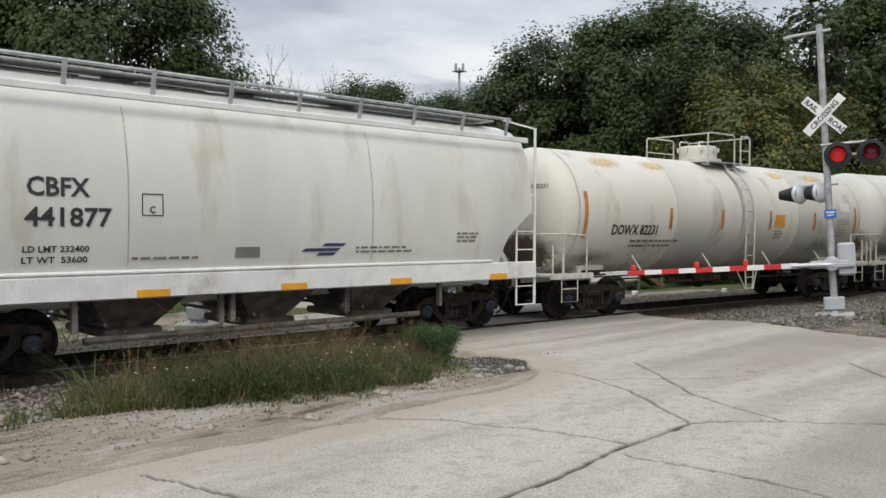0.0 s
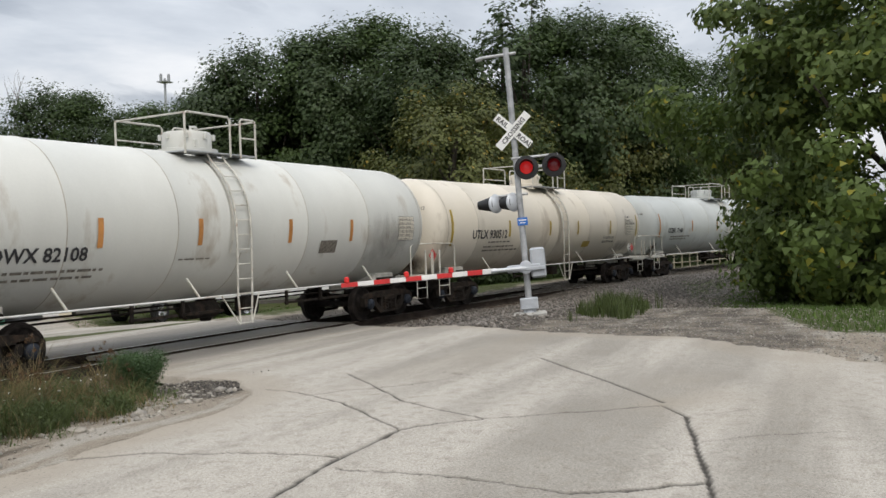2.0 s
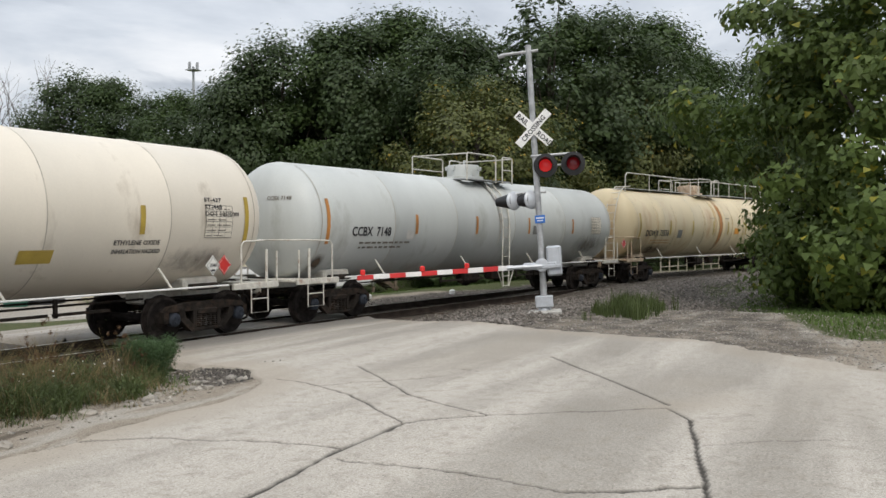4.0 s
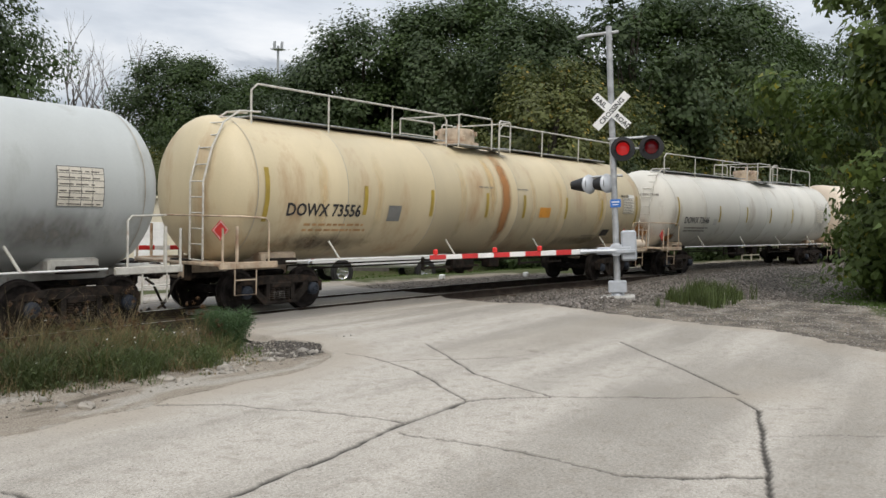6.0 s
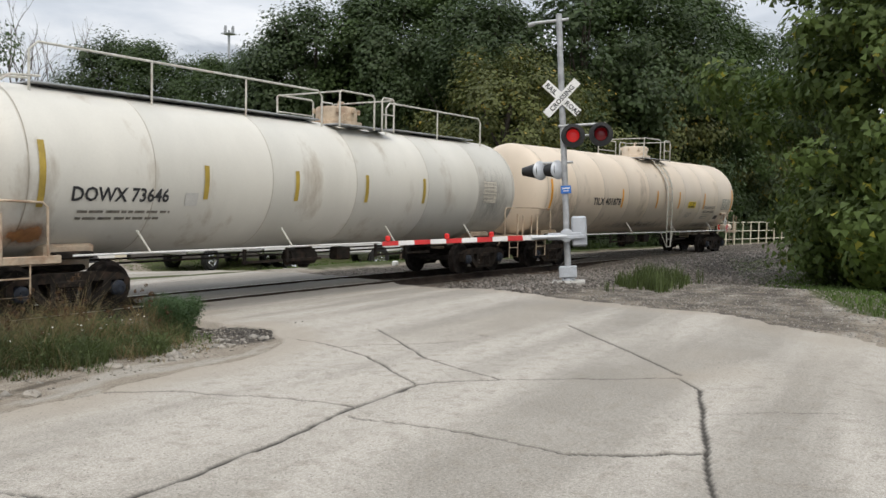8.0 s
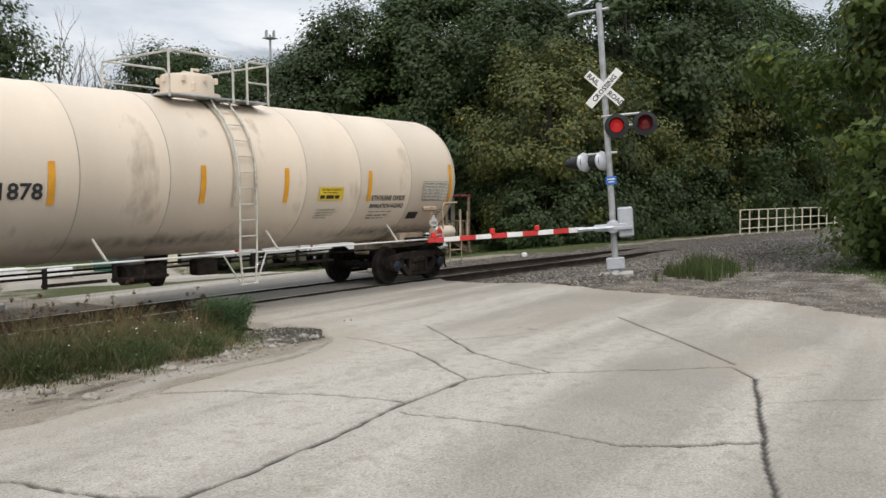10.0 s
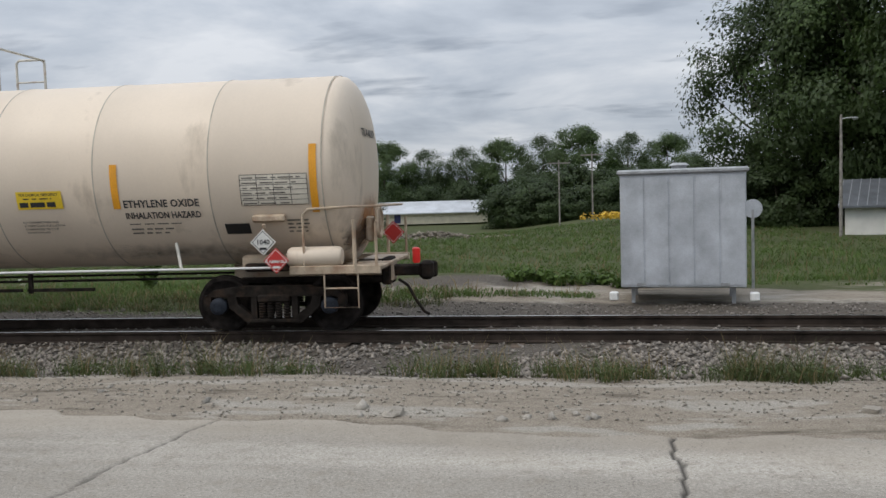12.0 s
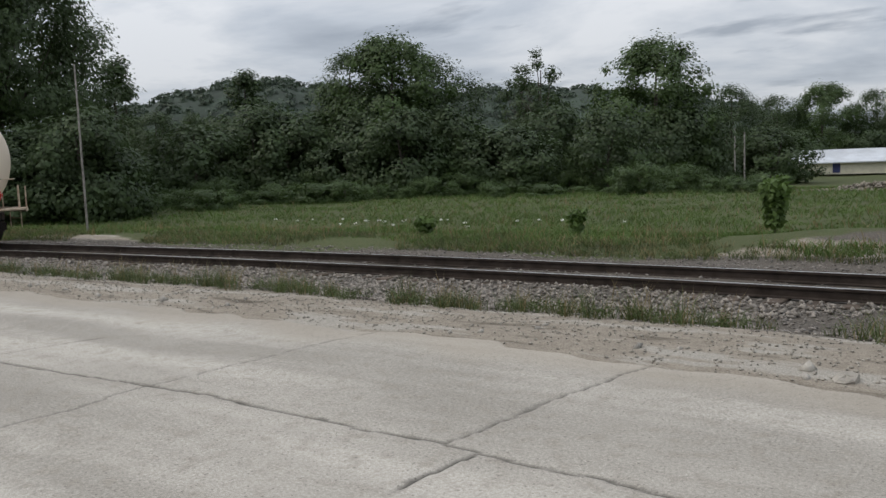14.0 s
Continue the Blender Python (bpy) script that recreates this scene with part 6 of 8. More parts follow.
# ---- crossing signals ----
def lamp_head(root, x, y, z, face, lit):
    """A round red signal lamp with its black backing disc and hood; face: the way it looks, degrees."""
    m = pose(x, y, z, 0, 0, face)
    disc = part("lamp_disc", MB().turn([(-0.02, 0.05), (-0.02, 0.27), (0.0, 0.27), (0.01, 0.16), (0.012, 0.05)], 'x', 32), M_LAMPBLACK, root, "black round backing disc", at=m)
    part("lens", MB().turn([(0.012, 0.02), (0.014, 0.145), (0.03, 0.135), (0.045, 0.08), (0.05, 0.02)], 'x', 24), M_LIT if lit else M_DIM, disc, "glowing red lens" if lit else "dark red lens")
    hood = MB()
    vs, fs = [], []
    for i in range(13):
        t = radians(-20 + 220 * i / 12)
        for q in (0.01, 0.26):
            vs.append((q, 0.165 * math.cos(t), 0.165 * math.sin(t)))
            vs.append((q, 0.175 * math.cos(t), 0.175 * math.sin(t)))
    for i in range(12):
        k = 4 * i
        fs += [(k, k + 4, k + 6, k + 2), (k + 1, k + 3, k + 7, k + 5), (k + 2, k + 6, k + 7, k + 3)]
    part("hood", hood.add(vs, fs), M_LAMPBLACK, disc, "black sheet visor")
    part("housing", MB().turn([(-0.20, 0.03), (-0.19, 0.12), (-0.03, 0.15), (-0.02, 0.15)], 'x', 20), M_LAMPBLACK, disc)


def crossbuck(root, y_off, z, lettered=True):
    """Two crossed white blades, facing +x of the mast."""
    for ang, text in ((-45, "RAIL ROAD"), (45, "CROSSING")):
        m = pose(0.10 + (0.012 if ang > 0 else 0), y_off, z, ang, 0, 0)
        bl = part("blade", MB().box(0, 0, 0, 0.008, 1.02, 0.195, 0.002), M_SIGNW, root, "white crossbuck blade", at=m, smooth=False)
        if lettered:
            if ang < 0:
                for word, y0 in (("RAIL", -0.47), ("ROAD", 0.13)):
                    vs, fs = letters(word, 0.155, 1.0)
                    part("lettering", MB().add([(0.007, y0 + a, c - 0.057) for a, c in vs], fs), M_LETTER, bl, smooth=False)
            else:
                vs, fs = letters(text, 0.155, 0.98)
                w = max(a for a, c in vs)
                part("lettering", MB().add([(0.007, a - w / 2, c - 0.057) for a, c in vs], fs), M_LETTER, bl, smooth=False)


def signal_mast(name_label, x, y, base_z, face, height, lean, arm_dir, arm_len, arm_z, front, lit_first):
    """A crossing signal: galvanised mast, crossbuck, two pairs of lamps, gate arm with its mechanism."""
    root = thing("crossing_signal", name_label, "crossing signal", pose(x, y, base_z, lean[0], lean[1], face), group="crossing signals")
    part("mast", MB().turn([(0.30, 0.075), (height * 0.5, 0.070), (height, 0.068), (height + 0.01, 0.05)], 'z', 18), M_GALV, root, "galvanised pipe mast")
    jb = MB().box(0, 0, 0.32, 0.36, 0.40, 0.26, 0.02).turn([(0.10, 0.16), (0.2, 0.12), (0.34, 0.11)], 'z', 16)
    for a in (-0.12, 0.12):
        for b in (-0.12, 0.12):
            jb.tube([(a, b, 0), (a, b, 0.2)], 0.02, 6)
    part("junction_base", jb, M_ALU, root, "cast aluminium base box")
    part("footing", MB().box(0, 0, 0.04, 0.75, 0.75, 0.16, 0.03), M_CONC, root, "concrete footing")
    crossbuck(root, 0.0, height * 0.69 if front else height * 0.765, front)
    if front:
        cr = MB().tube([(0, -0.62, height - 0.16), (0, 0.22, height - 0.13)], 0.035, 8).tube([(0, -0.7, height - 0.2), (0, -0.55, height - 0.17)], 0.05, 8)
        part("cross_arm", cr, M_GALV, root, "short pipe arm near the top")
    zl = height * 0.55 if front else height * 0.60
    br = MB().tube([(0.05, -0.10, zl + 0.24), (0.05, 0.95, zl + 0.24)], 0.03, 8).tube([(0.05, 0.0, zl), (0.05, 0.92, zl)], 0.025, 8) if front else MB().tube([(0.0, -0.45, zl), (0.0, 0.9, zl)], 0.03, 8).tube([(0, -0.1, zl + 1.02), (0, -1.1, zl + 1.05)], 0.02, 6)
    part("lamp_bracket", br, M_GALV, root, "pipe bracket for the lamps")
    if front:
        lamp_head(root, 0.12, 0.22, zl, 0, True)
        lamp_head(root, 0.12, 0.84, zl, 0, False)
        zb = zl - 0.74
        part("side_bracket", MB().tube([(0, 0.2, zb + 0.16), (0, -0.55, zb + 0.16)], 0.03, 8), M_GALV, root)
        for q in (-0.56, -0.16):
            part("lamp_back", MB().turn([(-0.01, 0.05), (-0.01, 0.21), (0.02, 0.22), (0.08, 0.16), (0.10, 0.03)], 'x', 24), M_ALU, root, "pale dished lamp back", at=pose(0.0, q, zb, 0, 0, 48))
            part("side_hood", MB().turn([(-0.40, 0.07), (-0.40, 0.09), (-0.02, 0.19), (-0.02, 0.05)], 'x', 20), M_LAMPBLACK, root, "black tapered lamp hood", at=pose(0.0, q, zb, 0, 0, 78))
        part("location_sign", MB().box(0.09, 0.02, zl - 1.2, 0.012, 0.23, 0.18, 0.004), M_SIGNB, root, "small blue notice plate")
        part("sign_print", MB().box(0.098, 0.02, zl - 1.17, 0.003, 0.17, 0.03).box(0.098, 0.02, zl - 1.23, 0.003, 0.13, 0.02), M_SIGNW, root, smooth=False)
    else:
        lamp_head(root, 0.12, -0.08, zl, 0, True)
        lamp_head(root, -0.10, 0.78, zl, 180, False)
        for q in (-0.38, 0.36):
            part("lamp_back", MB().turn([(0.0, 0.16), (0.05, 0.17), (0.16, 0.12), (0.20, 0.03)], 'x', 20), M_ALU, root, "pale round lamp housing", at=pose(-0.06, q, zl, 0, 0, 200))
        part("relay_case", MB().box(-0.14, 0.02, zl - 0.62, 0.16, 0.24, 0.26, 0.02), M_ALU, root, "small grey case on the mast")
    mech = MB().box(-0.02, 0.28, arm_z + 0.10, 0.34, 0.34, 0.68, 0.04).box(-0.02, 0.08, arm_z - 0.02, 0.5, 0.7, 0.08, 0.01).box(0.18, -0.05, arm_z, 0.06, 0.75, 0.16, 0.02).box(-0.22, -0.05, arm_z, 0.06, 0.75, 0.16, 0.02)
    mech.turn([(-0.22, 0.08), (-0.21, 0.15), (0.2, 0.15), (0.22, 0.08)], 'x', 18, (0, 0.0, arm_z + 0.02))
    part("gate_mechanism", mech, M_ALU, root, "grey gate motor case on the mast")
    # the arm, in the mast's own space
    d = Vector((arm_dir[0], arm_dir[1], 0)).normalized()
    a0 = 0.35
    arm = None
    seg = 11
    ang = math.atan2(d.y, d.x)
    rot = Matrix.Rotation(ang, 3, 'Z')
    first = a0 + (arm_len - a0) / seg
    core = MB().box(d.x * (first + arm_len) / 2, d.y * (first + arm_len) / 2, arm_z, arm_len - first, 0.018, 0.085, 0.003, turn=rot)
    w = part("gate_arm", core, M_ARMWHITE, root, "lowered gate arm in red and white bands", smooth=False)
    for i in range(1, seg):
        q0, q1 = a0 + (arm_len - a0) * i / seg, a0 + (arm_len - a0) * (i + 1) / seg
        band = MB().box(d.x * (q0 + q1) / 2, d.y * (q0 + q1) / 2, arm_z, q1 - q0, 0.03, 0.115 - 0.02 * i / seg, 0.004, turn=rot)
        part("red_band" if i % 2 == 0 else "white_band", band, M_ARMRED if i % 2 == 0 else M_ARMWHITE, w, smooth=False)
    part("arm_bracket", MB().tube([(0.2, 0, arm_z), tuple(d * (a0 + 0.5) + Vector((0, 0, arm_z)))], 0.045, 8).tube([(-0.2, 0, arm_z), tuple(d * (a0 + 0.5) + Vector((0, 0, arm_z)))], 0.045, 8), M_ALU, w)
    for q in (0.42, 0.66, 0.97):
        p = d * (arm_len * q)
        part("arm_lamp", MB().turn([(0.05, 0.03), (0.06, 0.055), (0.15, 0.055), (0.17, 0.03)], 'z', 14, (p.x, p.y, arm_z)), M_REDTAG, w, "small red arm lamp")
    return root


# near signal: stands beyond the road, its face to the camera; the arm reaches over the road
FACE1 = 198.0
r1 = Matrix.Rotation(radians(-FACE1), 2)
ad = r1 @ Vector((16.1 - 18.8, 9.45 - 6.38))
signal_mast("galvanised crossing signal with lit red lamps and lowered gate", 18.82, 6.36, -0.10, FACE1, 6.15, (3.6, -1.2), (ad.x, ad.y), 4.25, 1.13, True, True)
FACE2 = 215.0
r2 = Matrix.Rotation(radians(-FACE2), 2)
ad2 = r2 @ Vector((13.74 - 9.7, 14.66 - 15.85))
signal_mast("second crossing signal seen from behind, gate lowered", 9.70, 15.85, -0.32, FACE2, 4.20, (0, 0), (ad2.x, ad2.y), 4.25, 1.22, False, True)


def equipment_cabin():
    """The railway's grey sheet-metal cabin on short legs."""
    cx, cyy, w, d, z0, h = 1.88, 16.75, 2.22, 1.35, -0.05, 2.10
    root = thing("equipment_cabin", "grey panelled metal equipment cabin on short legs", "cabin", pose(cx, cyy, 0, 0, 0, -7))
    body = MB().box(0, 0, z0 + h / 2, w, d, h, 0.02)
    part("body", body, M_ALU, root, "folded sheet-metal walls")
    roof = MB().box(0, 0, z0 + h + 0.03, w + 0.10, d + 0.12, 0.10, 0.03)
    part("roof", roof, M_GALV, root)
    part("vent", MB().turn([(z0 + h + 0.08, 0.14), (z0 + h + 0.14, 0.14), (z0 + h + 0.15, 0.20), (z0 + h + 0.20, 0.12)], 'z', 16, (-0.05, 0, 0)), M_GALV, root, "round roof vent")
    for i in range(5):
        q = -w / 2 + w * (i + 0.5) / 5
        part("panel", MB().box(q, -d / 2 - 0.006, z0 + h / 2, w / 5 - 0.035, 0.014, h - 0.10, 0.006), M_ALU, root, "upright wall panel")
    for sx_ in (-0.9, 0.9):
        part("leg", MB().box(sx_, -0.4, z0 - 0.14, 0.07, 0.07, 0.34).box(sx_, 0.4, z0 - 0.14, 0.07, 0.07, 0.34), M_GALV, root)
        part("corner_plate", MB().box(sx_ * 0.82, -d / 2 - 0.02, z0 + 0.06, 0.16, 0.02, 0.06), M_GALV, root)
    for sx_ in (-1.25, 1.25):
        part("cable_riser", MB().box(sx_, -0.55, -0.22, 0.16, 0.16, 0.16, 0.02), M_SIGNW, root, "white cable riser box")
    pad = thing("concrete_pad", "pale concrete pad beside the cabin", "pad", pose(4.3, 17.8, -0.42, 0, 0, -8))
    part("slab", MB().box(0, 0, 0, 3.0, 1.6, 0.14, 0.02), M_CONC, pad)
    dish = thing("round_sign_back", "round grey sign back on a post", "sign", pose(3.45, 18.2, -0.4))
    part("post", MB().tube([(0, 0, 0), (0, 0, 1.7)], 0.03), M_GALV, dish)
    part("disc", MB().turn([(-0.01, 0.05), (-0.01, 0.19), (0.01, 0.19), (0.01, 0.05)], 'y', 24, (0, 0, 1.72)), M_ALU, dish)


equipment_cabin()


# ---- vehicles ----
def road_wheel(car, x, y, r, w):
    t = part("wheel", MB().turn([(-w / 2, r * 0.62), (-w / 2, r * 0.95), (-w / 2 + 0.03, r), (w / 2 - 0.03, r), (w / 2, r * 0.95), (w / 2, r * 0.62)], 'y', 28, (x, y, r), close=True), M_TYRE, car, "black tyre")
    sg = -1 if y < 0 else 1
    rim = MB().turn([(sg * (w / 2 - 0.04), 0.05), (sg * (w / 2 - 0.05), r * 0.25), (sg * (w / 2 - 0.02), r * 0.58), (sg * (w / 2), r * 0.64), (sg * (w / 2 - 0.08), r * 0.64), (-sg * w / 2, r * 0.6)], 'y', 24, (x, y, r))
    for i in range(5):
        a = 6.283 * i / 5
        rim.box(x + r * 0.38 * math.cos(a), y + sg * (w / 2 - 0.01), r + r * 0.38 * math.sin(a), r * 0.45, 0.03, 0.07, 0.01, turn=Matrix.Rotation(-a, 3, 'Y'))
    part("rim", rim, M_CHROME, t, "bright alloy rim")


def car_shell(root, sections, material, name="body", label=""):
    """A body lofted from cross sections: (x, half width at sill, z sill, half width at belt, z belt, half width top, z top)."""
    mb = MB()
    vs, fs = [], []
    n = 10
    for x, ws, zs_, wb, zb, wt, zt in sections:
        half = [(ws * 0.92, zs_), (ws, zs_ + 0.08), (wb, zb - 0.05), (wb * 0.985, zb), (wt, zt)]
        vs += [(x, -y, z) for y, z in half] + [(x, y, z) for y, z in reversed(half)]
    for i in range(len(sections) - 1):
        for k in range(n):
            j = (k + 1) % n
            fs.append((i * n + k, i * n + j, (i + 1) * n + j, (i + 1) * n + k))
    fs += [tuple(range(n - 1, -1, -1)), tuple((len(sections) - 1) * n + k for k in range(n))]
    return part(name, mb.add(vs, fs), material, root, label)


def glass_panel(root, pts, name="window"):
    return part(name, MB().add(pts, [tuple(range(len(pts)))]), M_GLASS, root, "dark tinted glass", smooth=False)


def side_windows(root, quads, yb, yt, zb, zt):
    for x0_, x1_, x2_, x3_ in quads:      # bottom rear, bottom front, top front, top rear
        for sg in (-1, 1):
            glass_panel(root, [(x0_, sg * (yb + 0.008), zb), (x1_, sg * (yb + 0.008), zb), (x2_, sg * (yt + 0.008), zt), (x3_, sg * (yt + 0.008), zt)])


def wheel_arch(root, x, r, w, material=None):
    for sg in (-1, 1):
        # the body is uncut: a black disc stands in for the well's shade
        part("wheel_arch", MB().turn([(sg * (w - 0.10), r * 1.14), (sg * (w + 0.012), r * 1.14), (sg * (w + 0.012), 0.05)], 'y', 24, (x, 0, r)), M_TYRE, root, "black disc standing in for the shaded wheel well")


def suv(m):
    root = thing("suv", "dark blue estate car parked beside the crossing", "car", m)
    car_shell(root, [(-2.28, 0.80, 0.48, 0.82, 0.95, 0.78, 1.02), (-2.22, 0.86, 0.40, 0.88, 1.08, 0.74, 1.16), (-1.2, 0.88, 0.36, 0.90, 1.08, 0.80, 1.12), (0.75, 0.88, 0.36, 0.90, 1.05, 0.80, 1.10), (1.0, 0.88, 0.36, 0.90, 1.02, 0.78, 1.06), (2.05, 0.86, 0.40, 0.84, 0.90, 0.70, 0.96), (2.25, 0.78, 0.48, 0.76, 0.80, 0.66, 0.86)], M_JEEP, "body", "dark blue painted body")
    car_shell(root, [(-2.2, 0.80, 1.04, 0.82, 1.08, 0.70, 1.15), (-1.98, 0.82, 1.04, 0.82, 1.14, 0.64, 1.66), (-1.5, 0.84, 1.04, 0.835, 1.14, 0.66, 1.72), (0.1, 0.84, 1.04, 0.835, 1.14, 0.66, 1.71), (0.35, 0.84, 1.02, 0.835, 1.14, 0.64, 1.60), (1.05, 0.82, 1.0, 0.80, 1.04, 0.70, 1.07)], M_JEEP, "cabin", "dark blue cabin")
    side_windows(root, [(-2.0, -1.25, -1.28, -1.85), (-1.15, -0.25, -0.25, -1.15), (-0.15, 0.72, 0.22, -0.15)], 0.835, 0.70, 1.14, 1.60)
    glass_panel(root, [(0.98, -0.68, 1.12), (0.98, 0.68, 1.12), (0.36, 0.58, 1.60), (0.36, -0.58, 1.60)], "windscreen")
    glass_panel(root, [(-2.24, -0.66, 1.16), (-2.24, 0.66, 1.16), (-2.04, 0.58, 1.58), (-2.04, -0.58, 1.58)], "rear_window")
    for sg in (-1, 1):
        part("tail_lamp", MB().box(-2.25, sg * 0.78, 0.92, 0.10, 0.16, 0.34, 0.03), M_TAIL, root, "red tail lamp")
        part("roof_rail", MB().tube([(-1.7, sg * 0.58, 1.74), (-1.6, sg * 0.58, 1.80), (0.0, sg * 0.58, 1.79), (0.1, sg * 0.58, 1.73)], 0.02), M_LAMPBLACK, root)
        part("mirror", MB().box(0.72, sg * 0.98, 1.14, 0.12, 0.16, 0.14, 0.03), M_JEEP, root)
    part("bumper", MB().box(-2.30, 0, 0.55, 0.16, 1.66, 0.22, 0.05), M_LAMPBLACK, root, "dark plastic bumper")
    part("bumper", MB().box(2.26, 0, 0.55, 0.16, 1.60, 0.22, 0.05), M_LAMPBLACK, root, "dark plastic bumper")
    for x in (-1.33, 1.36):
        wheel_arch(root, x, 0.37, 0.88)
        for y in (-0.81, 0.81):
            road_wheel(root, x, y, 0.37, 0.24)
    return root


def pickup(m, long_cab, label):
    root = thing("pickup_truck", label, "pickup truck", m, group="white pickups")
    c0 = -0.55 if long_cab else 0.05
    car_shell(root, [(-2.95, 0.93, 0.62, 0.95, 1.25, 0.93, 1.32), (c0, 0.95, 0.55, 0.97, 1.25, 0.93, 1.32)], M_TRUCKW, "bed", "white pickup bed")
    # dark sheet over the solid bed, drawn for the shade inside an open one
    part("bed_floor", MB().box((c0 - 2.95) / 2, 0, 1.325, -(c0 - -2.95) * -1 - 0.2, 1.6, 0.01), M_SKIRT, root, "dark sheet on the closed bed for its shaded hollow")
    car_shell(root, [(c0, 0.95, 0.55, 0.97, 1.25, 0.93, 1.30), (1.25, 0.95, 0.55, 0.97, 1.22, 0.90, 1.28), (2.6, 0.93, 0.60, 0.93, 1.10, 0.78, 1.18), (2.85, 0.86, 0.64, 0.86, 1.0, 0.74, 1.05)], M_TRUCKW, "body", "white painted cab and bonnet")
    car_shell(root, [(c0 + 0.02, 0.88, 1.22, 0.88, 1.30, 0.80, 1.40), (c0 + 0.16, 0.88, 1.22, 0.87, 1.33, 0.70, 1.86), (c0 + 0.6, 0.88, 1.22, 0.875, 1.33, 0.70, 1.91), (0.75, 0.88, 1.22, 0.875, 1.33, 0.70, 1.88), (1.5, 0.86, 1.18, 0.84, 1.22, 0.78, 1.25)], M_TRUCKW, "cabin", "white cab")
    qs = [(-0.35, 0.30, 0.30, -0.30), (0.38, 1.22, 0.80, 0.38)] if long_cab else [(0.38, 1.22, 0.80, 0.38)]
    side_windows(root, qs, 0.875, 0.735, 1.33, 1.80)
    glass_panel(root, [(1.46, -0.72, 1.29), (1.46, 0.72, 1.29), (0.80, 0.62, 1.80), (0.80, -0.62, 1.80)], "windscreen")
    glass_panel(root, [(c0 - 0.01, -0.66, 1.38), (c0 - 0.01, 0.66, 1.38), (c0 + 0.12, 0.58, 1.80), (c0 + 0.12, -0.58, 1.80)], "rear_window")
    part("bumper", MB().box(-3.02, 0, 0.68, 0.16, 1.8, 0.20, 0.03), M_CHROME, root, "chrome bumper")
    part("bumper", MB().box(2.92, 0, 0.66, 0.16, 1.8, 0.22, 0.05), M_CHROME, root, "chrome bumper")
    for sg in (-1, 1):
        part("tail_lamp", MB().box(-2.93, sg * 0.86, 1.02, 0.08, 0.16, 0.42, 0.02), M_TAIL, root, "red tail lamp")
        part("mirror", MB().box(1.15, sg * 1.08, 1.38, 0.10, 0.22, 0.20, 0.03), M_LAMPBLACK, root)
        part("door_handle", MB().box(0.5, sg * 0.975, 1.12, 0.14, 0.02, 0.04), M_LAMPBLACK, root)
    for x in (-1.75, 1.85):
        wheel_arch(root, x, 0.40, 0.955)
        for y in (-0.90, 0.90):
            road_wheel(root, x, y, 0.40, 0.26)
    return root


def ground_z(x, y):
    return float(terrain(x, y))


suv(pose(10.15, 22.0, ground_z(10.15, 21.6) + 0.01, 0, 0, -4))
pickup(pose(26.0, 23.2, ground_z(26.0, 23.2) + 0.01, 0, 0, 2) @ Matrix.Diagonal((0.95, 1.0, 1.0, 1.0)), False, "white regular-cab pickup parked on the verge")
pickup(pose(28.6, 19.9, ground_z(28.6, 19.9) + 0.01, 0, 0, -35) @ Matrix.Diagonal((0.97, 1.0, 1.1, 1.0)), True, "white extended-cab pickup parked on the grass")


# ---- houses ----
def sash(root, u, z, w, h, y, bars_=True, name="window"):
    """A window set in a wall that runs along the house's x, facing -y."""
    fr = MB()
    t = 0.06
    fr.box(u, y - 0.02, z + h / 2, w + t, 0.06, t).box(u, y - 0.02, z - h / 2, w + t, 0.08, t).box(u - w / 2, y - 0.02, z, t, 0.06, h).box(u + w / 2, y - 0.02, z, t, 0.06, h)
    fr.box(u, y - 0.015, z, w, 0.05, 0.035)
    if bars_:
        fr.box(u, y - 0.012, z, 0.025, 0.04, h)
    wnd = part(name, MB().box(u, y - 0.005, z, w, 0.02, h), M_WIN, root, "dark glazed window", smooth=False)
    part("window_frame", fr, M_SIGNW if not bars_ else M_SIDING, wnd, smooth=False)
    return wnd


def trailer_home(m, length, depth, wall, trim, label, windows, roof_mat, height=2.75, brown=False):
    root = thing("mobile_home", label, "mobile home", m, group="mobile homes")
    body = MB().box(length / 2, depth / 2, 0.45 + (height - 0.45) / 2, length, depth, height - 0.45)
    part("wall", body, wall, root, "ribbed metal siding", smooth=False)
    ribs = MB()
    k = int(length / 0.42)
    for i in range(k + 1):
        ribs.box(length * i / k, -0.004, 0.45 + (height - 0.45) / 2, 0.03, 0.012, height - 0.5)
    part("siding_ribs", ribs, wall, root, smooth=False)
    part("roof", MB().prism([(-0.12, height - 0.02), (depth / 2, height + 0.22), (depth + 0.12, height - 0.02), (depth + 0.12, height - 0.10), (-0.12, height - 0.10)], -0.12, length + 0.12, axis='x'), roof_mat, root, smooth=False)
    part("eave_trim", MB().box(length / 2, -0.06, height - 0.10, length + 0.24, 0.10, 0.14, 0.01), trim, root)
    part("skirting", MB().box(length / 2, depth / 2, 0.22, length - 0.05, depth - 0.05, 0.48), M_SKIRT, root, "dark skirting")
    for u, z, w, h in windows:
        sash(root, u, z, w, h, -0.01)
    if brown:
        for u in (0.0, 2.25, 4.6):
            part("corner_board", MB().box(u + 0.08, -0.02, 0.45 + (height - 0.45) / 2, 0.22, 0.05, height - 0.5), M_BROWN, root, smooth=False)
        part("belt_board", MB().box(length / 2, -0.025, 0.56, length, 0.06, 0.16), M_BROWN, root, smooth=False)
    return root


